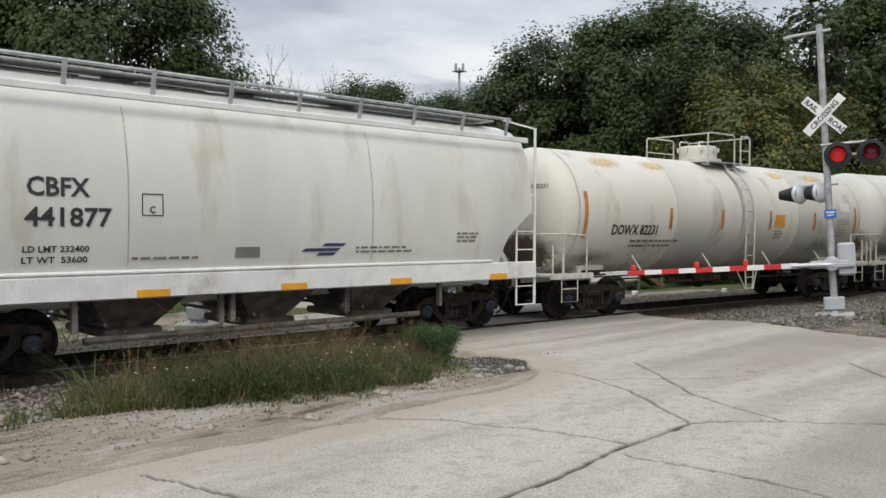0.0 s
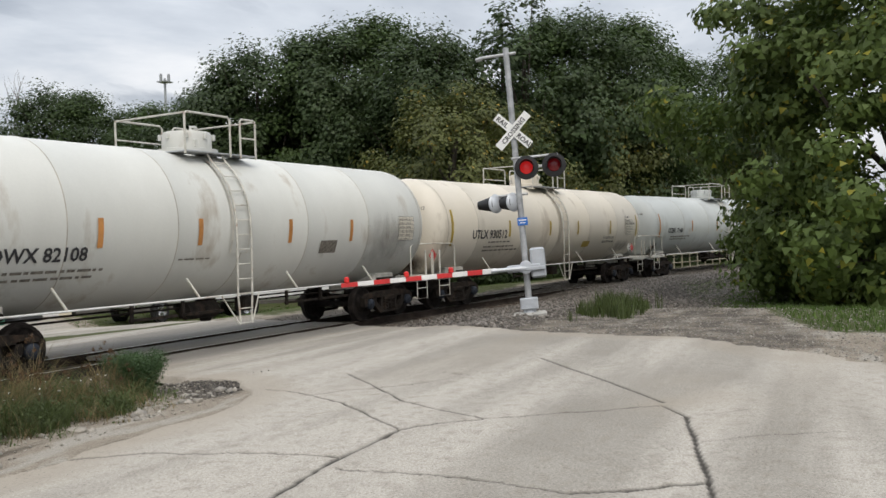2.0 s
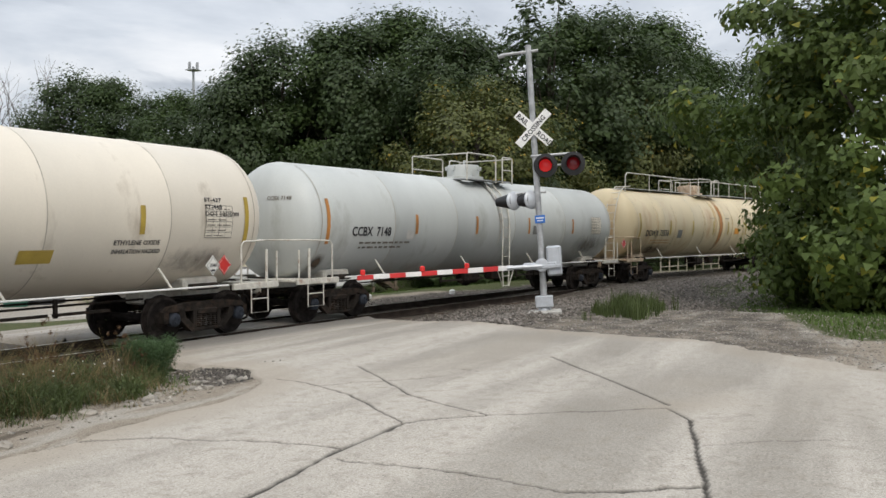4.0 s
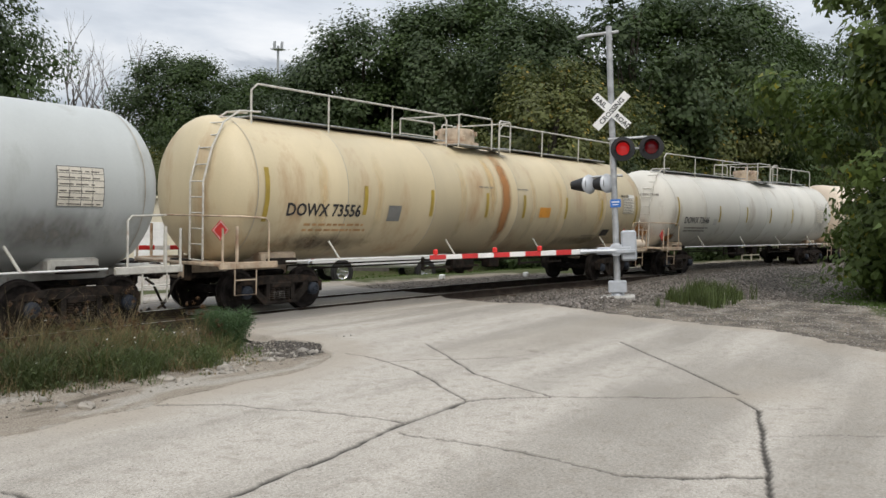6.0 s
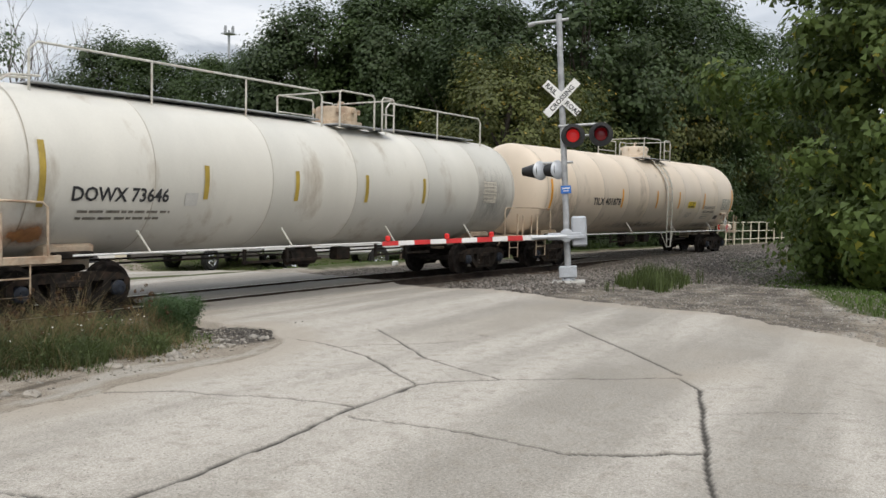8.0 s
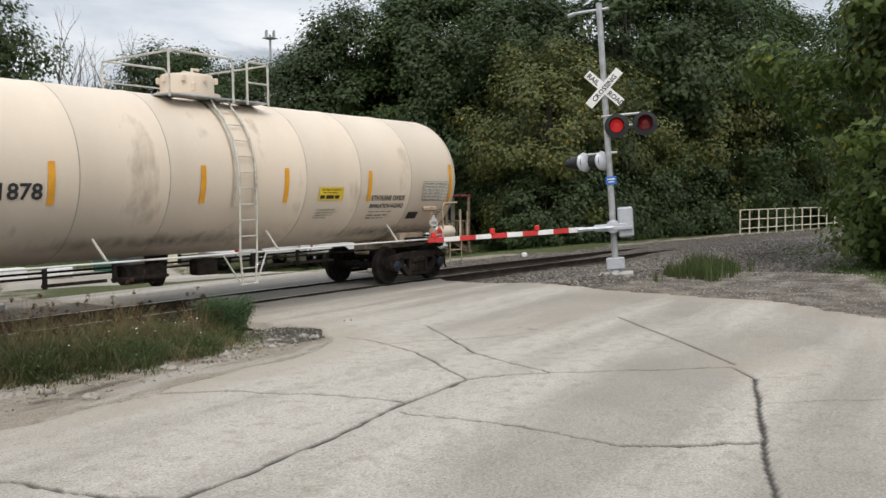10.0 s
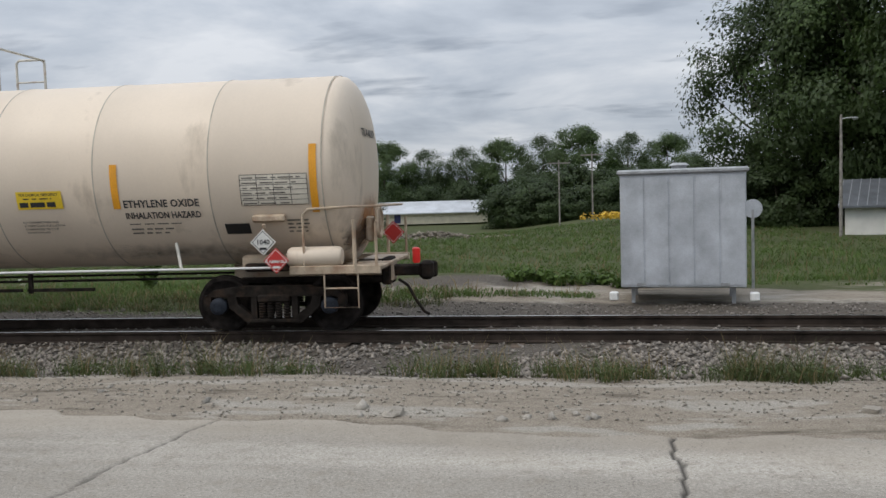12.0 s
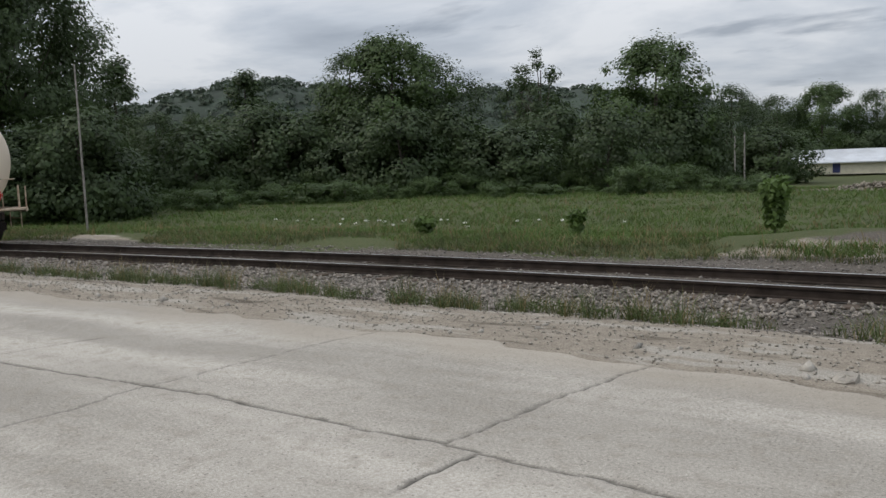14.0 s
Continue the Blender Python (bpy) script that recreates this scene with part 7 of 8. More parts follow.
def along(x0_, y0_, x1_, y1_, z):
    a = math.degrees(math.atan2(y1_ - y0_, x1_ - x0_))
    return pose(x0_, y0_, z, 0, 0, a), math.hypot(x1_ - x0_, y1_ - y0_)


m, L = along(25.15, 27.2, 33.05, 22.22, -0.88)
home = trailer_home(m, L, 4.0, M_SIDING, M_ROOFDARK, "long cream mobile home with dark roof edge", [(1.6, 1.75, 0.75, 1.05), (3.0, 1.75, 0.75, 1.05), (5.6, 1.85, 0.7, 0.8), (8.4, 1.9, 0.7, 0.5)], M_ROOFDARK, 2.95)
porch = thing("covered_porch", "wooden porch under a dull red roof", "porch", pose(33.1, 22.19, -0.88, 0, 0, math.degrees(math.atan2(-5.7, 9.05))))
part("roof", MB().box(1.7, -0.2, 2.75, 3.6, 2.6, 0.10, 0.02), M_REDROOF, porch, "dull red sheet roof")
part("deck", MB().box(1.7, -0.6, 0.75, 3.4, 1.9, 0.10), M_WOOD, porch)
part("wall", MB().box(1.2, 0.9, 1.75, 2.2, 0.10, 2.0).box(2.9, 0.4, 1.75, 0.9, 1.0, 2.0), M_SIDING, porch, smooth=False)
for q in (0.05, 1.1, 2.2, 3.35):
    part("post", MB().box(q, -1.45, 1.4, 0.10, 0.10, 2.6), M_WOOD, porch, smooth=False)
    part("deck_leg", MB().box(q, -1.4, 0.36, 0.10, 0.10, 0.72), M_WOOD, porch, smooth=False)
for i in range(22):
    part("baluster", MB().box(0.1 + i * 0.155, -1.45, 1.18, 0.04, 0.04, 0.8), M_WOOD, porch, smooth=False)
part("handrail", MB().box(1.7, -1.45, 1.6, 3.4, 0.08, 0.06), M_WOOD, porch, smooth=False)
part("window", MB().box(2.9, -0.11, 1.85, 0.45, 0.03, 0.75), M_WIN, porch, smooth=False)
steps = thing("wooden_steps", "grey wooden steps beside the porch", "steps", pose(34.8, 20.1, -0.88, 0, 0, -32))
for i in range(4):
    part("tread", MB().box(i * 0.28, 0, 0.70 - 0.18 * i, 0.28, 1.1, 0.05), M_WOOD, steps, smooth=False)
for yy in (-0.5, 0.5):
    part("stringer", MB().box(0.45, yy, 0.42, 1.2, 0.05, 0.2, turn=Matrix.Rotation(radians(32), 3, 'Y')), M_WOOD, steps, smooth=False)

m, L = along(23.4, 28.7, 25.05, 27.3, -0.88)
g = thing("garage_lean_to", "cream gabled lean-to with a white roller door", "garage", m)
part("wall", MB().prism([(0, 0), (L, 0), (L, 2.75), (L * 0.45, 3.15), (0, 2.65)], 0, 4.5), M_SIDING, g, smooth=False)
part("roof", MB().prism([(-0.2, 2.62), (L * 0.45, 3.17), (L + 0.1, 2.76), (L + 0.1, 2.86), (L * 0.45, 3.28), (-0.2, 2.74)], -0.25, 4.6), M_SIDING, g, smooth=False)
door = part("garage_door", MB().box(L * 0.5, -0.02, 1.1, 1.25, 0.05, 2.0), M_SIGNW, g, "white sectional door", smooth=False)
for i in range(6):
    part("door_panel", MB().box(L * 0.5, -0.05, 0.28 + 0.33 * i, 1.2, 0.02, 0.29, 0.008), M_SIGNW, door)

m, L = along(22.2, 35.6, 26.7, 32.4, -0.85)
trailer_home(m, L + 0.6, 3.6, M_SIDINGW, M_BROWN, "white mobile home with brown trim boards", [(1.15, 1.75, 0.9, 1.15), (3.45, 1.75, 0.75, 1.15)], M_BROWN, 2.72, brown=True)
m, L = along(19.5, 35.0, 21.6, 33.7, -0.8)
sh = thing("grey_shed", "small grey shed with a pitched roof", "shed", m)
part("wall", MB().prism([(0, 0), (L, 0), (L, 1.7), (L / 2, 2.45), (0, 1.6)], 0, 3.0), M_GALV, sh, smooth=False)
part("roof", MB().prism([(-0.15, 1.5), (L / 2, 2.45), (L + 0.15, 1.6), (L + 0.15, 1.7), (L / 2, 2.57), (-0.15, 1.6)], -0.2, 3.2), M_ROOFDARK, sh, smooth=False)
m, L = along(14.0, 48.0, 21.0, 45.4, -1.0)
gar = thing("garage", "pale garage with a dark ribbed metal roof", "garage", m)
part("wall", MB().prism([(0, 0), (6.5, 0), (6.5, 1.7), (3.25, 2.9), (0, 1.7)], 0, L, axis='x'), M_SIDINGW, gar, smooth=False)
part("roof", MB().prism([(-0.4, 1.55), (3.25, 2.95), (6.9, 1.55), (6.9, 1.66), (3.25, 3.07), (-0.4, 1.66)], -0.3, L + 0.3, axis='x'), M_ROOFMET, gar, smooth=False)
rb = MB()
for i in range(19):
    rb.add([(-0.3 + (L + 0.6) * i / 18 + dx_, y_, z_) for dx_ in (0, 0.04) for y_, z_ in ((-0.4, 1.70), (3.25, 3.11))], [(0, 1, 3, 2)])
part("roof_ribs", rb, M_GALV, gar, smooth=False)
m, L = along(-30.5, 121.3, -12.5, 124.4, -2.1)
barn = thing("long_barn", "long low yellow barn with a pale metal roof", "barn", m)
part("wall", MB().prism([(0, 0), (9, 0), (9, 1.7), (4.5, 2.6), (0, 1.7)], 0, L, axis='x'), M_SIDING, barn, smooth=False)
part("roof", MB().prism([(-0.5, 1.45), (4.5, 3.1), (9.5, 1.45), (9.5, 1.6), (4.5, 3.25), (-0.5, 1.6)], -0.4, L + 0.4, axis='x'), M_ROOFWHITE, barn, smooth=False)
part("door", MB().box(5.2, -0.03, 0.85, 0.9, 0.06, 1.3), M_NAVY, barn, "dark blue door", smooth=False)


def pole(x, y, top, label, arm=False, lamp=False, light=False):
    z0 = ground_z(x, y)
    root = thing("utility_pole", label, "pole", pose(x, y, z0 - 0.2))
    r = 0.09 if not light else 0.04
    part("shaft", MB().tube([(0, 0, 0), (0, 0, top - z0 + 0.2)], r, 10, r2=r * 0.7), M_POLE, root)
    if arm:
        part("crossarm", MB().box(0, 0, top - z0 - 0.1, 2.2, 0.12, 0.12), M_POLE, root, smooth=False)
    if lamp:
        part("lamp_arm", MB().tube([(0, 0, top - z0), (0.5, -0.2, top - z0 + 0.05)], 0.025).turn([(-0.1, 0.1), (0.0, 0.16), (0.05, 0.05)], 'z', 14, (0.6, -0.25, top - z0)), M_GALV, root, "yard lamp")


pole(13.25, 46.1, 5.3, "wooden pole with a yard lamp", lamp=True)
pole(-26.4, 86.2, 3.3, "bare wooden pole far off in the field")
pole(-27.9, 88.0, 3.8, "distant leaning pole in the field")
pole(-1.5, 84.9, 5.0, "wooden utility pole far behind the cabin", arm=True)
pole(1.7, 84.9, 5.7, "wooden utility pole far behind the cabin", arm=True)
pole(-27.7, 16.7, 5.4, "slim grey pole beside the track", light=True)
pole(-55.5, 23.9, 9.5, "tall utility pole among the trees", arm=True)
pole(24.0, 42.5, 4.4, "utility pole behind the mobile homes")

cell = thing("cell_tower", "grey cell tower far behind the wood", "tower", pose(192, 170.7, -1))
part("mast", MB().tube([(0, 0, 0), (0, 0, 51)], 0.5, 6, r2=0.35), M_GALV, cell)
part("antennas", MB().box(0, 0, 50.0, 3.2, 3.2, 0.25).box(1.5, 0, 51.0, 0.4, 0.6, 2.2).box(-1.5, 0, 51.0, 0.4, 0.6, 2.2).box(0, 1.5, 51.0, 0.6, 0.4, 2.2).box(0, -1.5, 51.0, 0.6, 0.4, 2.2), M_GALV, cell)

# bridge railing beside the track
rail_f = thing("bridge_railing", "pale yellow pipe railing on a small bridge", "railing")
SPAN = [on_track(51.0 + 12.0 * i / 12, 3.1, 0.0) for i in range(13)]
for zz in (0.25, 0.72, 1.22):
    part("rail_pipe", MB().tube([Vector((p[0], p[1], RAIL_Z + zz)) for p in SPAN], 0.028, 6), M_SIDING, rail_f)
for p in SPAN:
    part("post", MB().tube([Vector((p[0], p[1], ground_z(p[0], p[1]) - 0.05)), Vector((p[0], p[1], RAIL_Z + 1.22))], 0.04, 6), M_SIDING, rail_f)

bin_ = thing("wheeled_bin", "dark green wheeled bin by the garage", "bin", pose(21.3, 27.0, -0.85, 0, 0, -40))
part("body", MB().prism([(-0.38, 0.05), (0.38, 0.05), (0.48, 1.15), (-0.48, 1.15)], -0.4, 0.4), M_BIN, bin_)
part("lid", MB().box(0, 0, 1.19, 1.0, 0.9, 0.08, 0.03), M_BIN, bin_)
for (x, y, w) in ((17.3, 26.6, 0.9), (18.4, 25.6, 0.7)):
    tub = thing("storage_tub", "pale plastic tub on the yard", "tub", pose(x, y, -0.78))
    part("body", MB().box(0, 0, 0.2, w, 0.5, 0.4, 0.05), M_SIGNW, tub)
trp = thing("tarpaulin_heap", "black tarpaulin over a heap by the garage", "tarpaulin", pose(22.6, 27.2, -0.86))
part("sheet", MB().turn([(0, 0.8), (0.25, 0.75), (0.55, 0.45), (0.7, 0.1)], 'z', 9), M_TARP, trp)
for x, y, c in ((24.6, 14.4, M_SIGNW), (28.3, 13.1, M_SIGNW)):
    lit = thing("litter", "small white piece of litter in the grass", "litter", pose(x, y, ground_z(x, y)))
    part("scrap", MB().box(0, 0, 0.08, 0.2, 0.16, 0.17, 0.03), c, lit)
for x, y, w, h in ((5.15, 6.5, 0.16, 0.04), (7.45, 7.3, 0.22, 0.05), (8.0, 6.75, 0.12, 0.035), (2.1, 6.9, 0.16, 0.04), (-1.65, 6.75, 0.2, 0.035), (6.4, 6.9, 0.14, 0.05)):
    rk = thing("broken_slab", "pale broken lump of concrete beside the road", "rubble", pose(x, y, ground_z(x, y), 4, 7, x * 50))
    rr_ = random.Random(int(w * 1000))
    lump = MB().turn([(-0.02, w * 0.5), (h * 0.6, w * 0.50), (h, w * 0.42), (h * 1.04, 0.01)], 'z', 9)
    lump.v = [(a * rr_.uniform(0.75, 1.2) * 1.25, b * rr_.uniform(0.7, 1.15), c * rr_.uniform(0.8, 1.25)) for a, b, c in lump.v]
    part("lump", lump, M_RUBBLE, rk, smooth=False)


# ---- plants ----
def leaf_cloud(centres, radii, count, size, seed, flat=0.75, shell=0.55, three=False, whole=0.0):
    """Leaf quads spread through many clumps."""
    rng = np.random.default_rng(seed)
    C, R = np.asarray(centres, float), np.asarray(radii, float)
    w = R ** 2
    pick = rng.choice(len(C), count, p=w / w.sum())
    d = rng.normal(0, 1, (count, 3))
    d /= np.linalg.norm(d, axis=1)[:, None]
    rad = (shell + (1 - shell) * rng.uniform(0, 1, count) ** 0.6) * rng.uniform(0.68, 1.12, count)
    P = C[pick] + d * (R[pick] * rad)[:, None] * np.array([1, 1, flat])
    out = P - C.mean(0)
    out /= np.linalg.norm(out, axis=1)[:, None] + 1e-6
    nrm = d * (0.9 - 0.5 * whole) + out * whole + rng.normal(0, 0.26, (count, 3)) + np.array([0, 0, 0.40])
    nrm /= np.linalg.norm(nrm, axis=1)[:, None]
    t = np.cross(nrm, rng.normal(0, 1, (count, 3)))
    t /= np.linalg.norm(t, axis=1)[:, None]
    b = np.cross(nrm, t)
    s = (size * rng.uniform(0.6, 1.35, count))[:, None]
    if three:     # pointed sprays, cheaper for far crowns
        V = np.stack([P - t * s * 0.75 - b * s * 0.5, P + t * s * 0.75 - b * s * 0.5 + nrm * s * 0.2, P + b * s], 1).reshape(-1, 3)
        return V, np.arange(count * 3).reshape(-1, 3)
    V = np.stack([P - t * s, P - b * s * 0.55 + nrm * s * 0.12, P + t * s, P + b * s * 0.55 + nrm * s * 0.12], 1).reshape(-1, 3)
    F = np.arange(count * 4).reshape(-1, 4)
    return V, F


def crown_clumps(rng, h0, h1, rmax, n, clump, egg=0.45):
    """Clump centres within an uneven crown between heights h0 and h1."""
    out, rad = [], []
    for i in range(n):
        t = rng.random()
        z = h0 + (h1 - h0) * t
        env = rmax * math.sqrt(max(0.05, 1 - ((t - egg) / (1 - egg if t > egg else egg + 0.15)) ** 2))
        q = env * math.sqrt(rng.uniform(0.15, 1.0)) * rng.uniform(0.75, 1.12)
        a = rng.uniform(0, 6.283)
        out.append((q * math.cos(a), q * math.sin(a), z))
        rad.append(clump * rng.uniform(0.6, 1.3))
    return out, rad


def tree(label, height, rmax, material, seed, leaves=7000, leaf=0.20, clumps=45, clump=1.3, base=0.18, trunk_r=0.22, limbs=9, egg=0.45, name="tree", bark=None, group="trees"):
    rng = random.Random(seed)
    root = thing(name, label, "tree", group=group)
    C, R = crown_clumps(rng, height * base, height - clump * 0.6, rmax, clumps, clump, egg)
    mb = MB()
    bend = [(0, 0, -0.3), (0.15 * rng.uniform(-1, 1), 0.15 * rng.uniform(-1, 1), height * 0.35), (0.4 * rng.uniform(-1, 1), 0.4 * rng.uniform(-1, 1), height * 0.85)]
    mb.tube(bend, trunk_r, 9, r2=trunk_r * 0.25)
    for i in range(limbs):
        c = C[rng.randrange(len(C))]
        z0 = max(height * 0.12, c[2] * rng.uniform(0.45, 0.75))
        p0 = Vector((0, 0, z0))
        p1 = Vector(c)
        mid = p0.lerp(p1, 0.5) + Vector((rng.uniform(-0.3, 0.3), rng.uniform(-0.3, 0.3), -0.25))
        mb.tube([p0, mid, p1], trunk_r * 0.42, 6, r2=trunk_r * 0.08)
    part("trunk", mb, bark or M_BARK, root, "grey-brown trunk and limbs")
    if leaves:
        V, F = leaf_cloud(C, [q * 1.25 for q in R], leaves, leaf, seed, shell=0.12, three=True, whole=0.6)
        part("crown", raw_mesh("crown", V, F, material), None, root, "crown of small leaves")
    return root


def plant_tree(kind, x, y, scale, turn, zs=1.0):
    m = Matrix.LocRotScale((x, y, ground_z(x, y)), Euler((0, 0, radians(turn))), (scale, scale, scale * zs))
    return copy_thing(kind, m)


def polar(az, d):
    return d * math.cos(radians(az)), d * math.sin(radians(az))


def woods():
    A = tree("dense dark green broadleaf tree at the wood's edge", 14, 4.6, M_LEAF_DARK, 11, 34000, 0.115, 120, 1.15, base=0.10)
    B = tree("tall mid-green broadleaf tree in the wood", 15, 4.2, M_LEAF_MID, 12, 34000, 0.115, 120, 1.1, base=0.12)
    Cc = tree("olive-green bushy tree in front of the wood", 9.5, 3.8, M_LEAF_OLIVE, 13, 28000, 0.09, 100, 0.85, base=0.04)
    Dd = tree("thin open-crowned tree with feathery leaves", 16, 3.2, M_LEAF_DARK, 14, 4200, 0.17, 40, 0.9, base=0.35, limbs=16)
    E_ = tree("round spreading tree at the field's edge", 13, 6.0, M_LEAF_MID, 15, 24000, 0.15, 110, 1.2, base=0.0, egg=0.5)
    Bush = tree("dark rounded shrub at the wood's edge", 4.2, 2.6, M_LEAF_DARK, 16, 9000, 0.10, 50, 0.75, base=0.02, trunk_r=0.08, limbs=6, name="shrub", group="shrubs")
    Con = tree("narrow dark green conifer behind the field", 12, 2.2, M_LEAF_DARK, 17, 6000, 0.18, 60, 0.8, base=0.08, egg=0.2)
    Far = tree("dark green tree in a distant row", 14, 4.8, M_LEAF_DARK, 18, 20000, 0.13, 110, 1.2, base=0.02)
    rows = [  # kind, azimuth, distance, top slope
        (B, 9.5, 52, 0.205), (A, 6.0, 56, 0.20), (B, 12.0, 50, 0.245), (A, 14.5, 48, 0.262), (Dd, 18.3, 47, 0.285), (Dd, 20.0, 50, 0.27), (B, 16.5, 54, 0.25), (A, 22.5, 50, 0.238),
        (A, 25.0, 49, 0.248), (B, 27.8, 54, 0.262), (A, 30.5, 54, 0.252), (B, 33.0, 54, 0.24), (A, 35.8, 54, 0.232), (B, 38.0, 56, 0.195), (A, 40.2, 56, 0.172), (B, 42.5, 60, 0.160), (A, 44.6, 64, 0.158),
        (B, 46.4, 66, 0.172), (A, 48.0, 68, 0.178), (B, 4.0, 70, 0.15),
        (Cc, 23.6, 41, 0.190), (Cc, 14.6, 42, 0.185), (Cc, 25.5, 53, 0.140), (Cc, 8.8, 43, 0.120), (Cc, 19.0, 40, 0.150), (Cc, 30.0, 54, 0.12), (Cc, 5.2, 41, 0.10),
        (A, 50.5, 74, 0.09), (B, 53.0, 76, 0.085), (Cc, 51.5, 62, 0.085), (Cc, 54.0, 60, 0.10), (Cc, 48.6, 58, 0.075), (A, 45.0, 56, 0.09), (B, 41.0, 58, 0.10), (A, 37.0, 57, 0.09),
        (B, 60.0, 56, 0.27), (A, 63.5, 54, 0.34), (B, 67.0, 55, 0.36), (A, 70.5, 60, 0.33), (B, 74.0, 63, 0.29), (A, 77.0, 66, 0.25),
        (A, 59.5, 60, 0.16), (B, 64.5, 62, 0.18), (B, 72.0, 66, 0.18),
        (E_, 84.0, 125, 0.065), (A, 86.5, 118, 0.070), (E_, 89.6, 116, 0.078), (B, 92.0, 122, 0.070), (E_, 94.5, 138, 0.066), (A, 97.0, 138, 0.060), (B, 99.5, 142, 0.058), (E_, 102.5, 138, 0.066), (A, 105.0, 138, 0.058), (B, 107.8, 108, 0.072),
        (E_, 112.5, 78, 0.128), (Dd, 119.8, 82, 0.122), (Dd, 121.0, 86, 0.105), (E_, 129.5, 74, 0.146), (A, 126.5, 78, 0.125), (A, 132.2, 76, 0.130), (Con, 138.7, 92, 0.110), (Con, 146.5, 95, 0.125),
        (A, 153.0, 66, 0.29), (B, 156.0, 64, 0.32), (A, 159.0, 62, 0.31), (B, 162.5, 60, 0.33), (A, 165, 58, 0.33), (B, 170, 58, 0.33), (A, 150.5, 76, 0.20), (A, 176, 56, 0.3),
    ]
    rg = random.Random(2)
    tops = {Far: 14.0, A: 14.0, B: 15.0, Cc: 9.5, Dd: 16.0, E_: 13.0, Con: 12.0}
    for k, az, d, sl in rows:
        k = Far if d > 70 and k in (A, B) else k
        x, y = polar(az, d)
        while az < 42 and np.hypot(x - ARC_X, y - ARC_Y) - RAD < 8.5:
            d += 1.0
            x, y = polar(az, d)
        h = 1.709 + sl * d - ground_z(x, y)
        s = h / tops[k]
        plant_tree(k, x, y, min(s, 1.25), rg.uniform(0, 360), s / min(s, 1.25))
    # understorey that closes the wood's edge
    for i in range(46):
        az = 3 + 45 * i / 45 + rg.uniform(-0.6, 0.6)
        d = 40 + rg.uniform(-1, 5) + 11 * smooth_step(24, 27, az) + max(0, az - 40) * 0.9
        x, y = polar(az, d)
        while np.hypot(x - ARC_X, y - ARC_Y) - RAD < 7.0:
            d += 1.0
            x, y = polar(az, d)
        if az < 44 or d > 50:
            plant_tree(Bush, x, y, rg.uniform(0.8, 1.25), rg.uniform(0, 360), rg.uniform(0.8, 1.2))
    for i in range(36):
        az = 110 + 62 * i / 35 + rg.uniform(-0.5, 0.5)
        d = (70 if az < 146 else 52) + rg.uniform(-4, 8)
        x, y = polar(az, d)
        plant_tree(Bush, x, y, rg.uniform(1.0, 1.9), rg.uniform(0, 360), rg.uniform(0.7, 1.1))
    Low = tree("low mid-green bush where the field meets the wood", 2.0, 1.7, M_LEAF_MID, 26, 7000, 0.065, 40, 0.45, base=0.0, trunk_r=0.04, limbs=5, name="shrub", group="shrubs")
    for i in range(44):
        az = 106 + 44 * i / 43 + rg.uniform(-0.5, 0.5)
        x, y = polar(az, 60 + rg.uniform(-5, 8))
        plant_tree(Low, x, y, rg.uniform(0.5, 1.25), rg.uniform(0, 360), rg.uniform(0.5, 0.95))
    x, y = polar(141.0, 63)
    Low.matrix_basis = pose(x, y, ground_z(x, y))
    for i in range(22):
        az = 110 + 40 * i / 21 + rg.uniform(-0.5, 0.5)
        x, y = polar(az, 84 + rg.uniform(-4, 8))
        plant_tree(Far, x, y, rg.uniform(0.42, 0.62), rg.uniform(0, 360))
    for i in range(18):
        az = 55 + 27 * i / 17 + rg.uniform(-0.5, 0.5)
        x, y = polar(az, 52 + rg.uniform(0, 10) + (6 if az > 70 else 0))
        plant_tree(Bush, x, y, rg.uniform(0.9, 1.5), rg.uniform(0, 360), 0.9)
    for i in range(34):
        az = 83 + 27 * i / 33 + rg.uniform(-0.4, 0.4)
        x, y = polar(az, (106 if az < 94.6 or az > 105 else 136) + rg.uniform(-5, 8))
        plant_tree(Bush, x, y, rg.uniform(1.1, 2.1), rg.uniform(0, 360), 0.8)
    for i in range(16):
        az = 82.5 + 27 * i / 15 + rg.uniform(-0.5, 0.5)
        x, y = polar(az, (128 if az < 93.5 or az > 106 else 146) + rg.uniform(-4, 8))
        plant_tree(E_ if i % 2 else Far, x, y, rg.uniform(0.5, 0.66), rg.uniform(0, 360), 0.95)
    for o in (A, B, Cc, Dd, E_, Bush, Con, Far):   # the first of each kind joins the wood's back rows
        x, y = polar(rg.uniform(20, 34), 62 + rg.uniform(0, 8))
        o.matrix_basis = pose(x, y, ground_z(x, y))


woods()


def near_tree():
    t = tree("large leafy tree with some yellowing leaves by the gravel verge", 15.5, 6.6, M_LEAF_NEAR, 23, 90000, 0.125, 380, 0.8, base=0.01, trunk_r=0.28, limbs=22, egg=0.42)
    t.matrix_basis = pose(29.2, -1.9, ground_z(29.2, -1.9), 0, 0, 40)
    b = tree("dense green shrub under the large tree", 4.2, 3.4, M_LEAF_NEAR, 24, 14000, 0.12, 46, 0.9, base=0.0, trunk_r=0.06, limbs=8, name="shrub", group="shrubs")
    b.matrix_basis = pose(29.6, 0.3, ground_z(29.6, 0.3))
    copy_thing(b, pose(27.5, -7.5, ground_z(27.5, -7.5), 0, 0, 130))


near_tree()


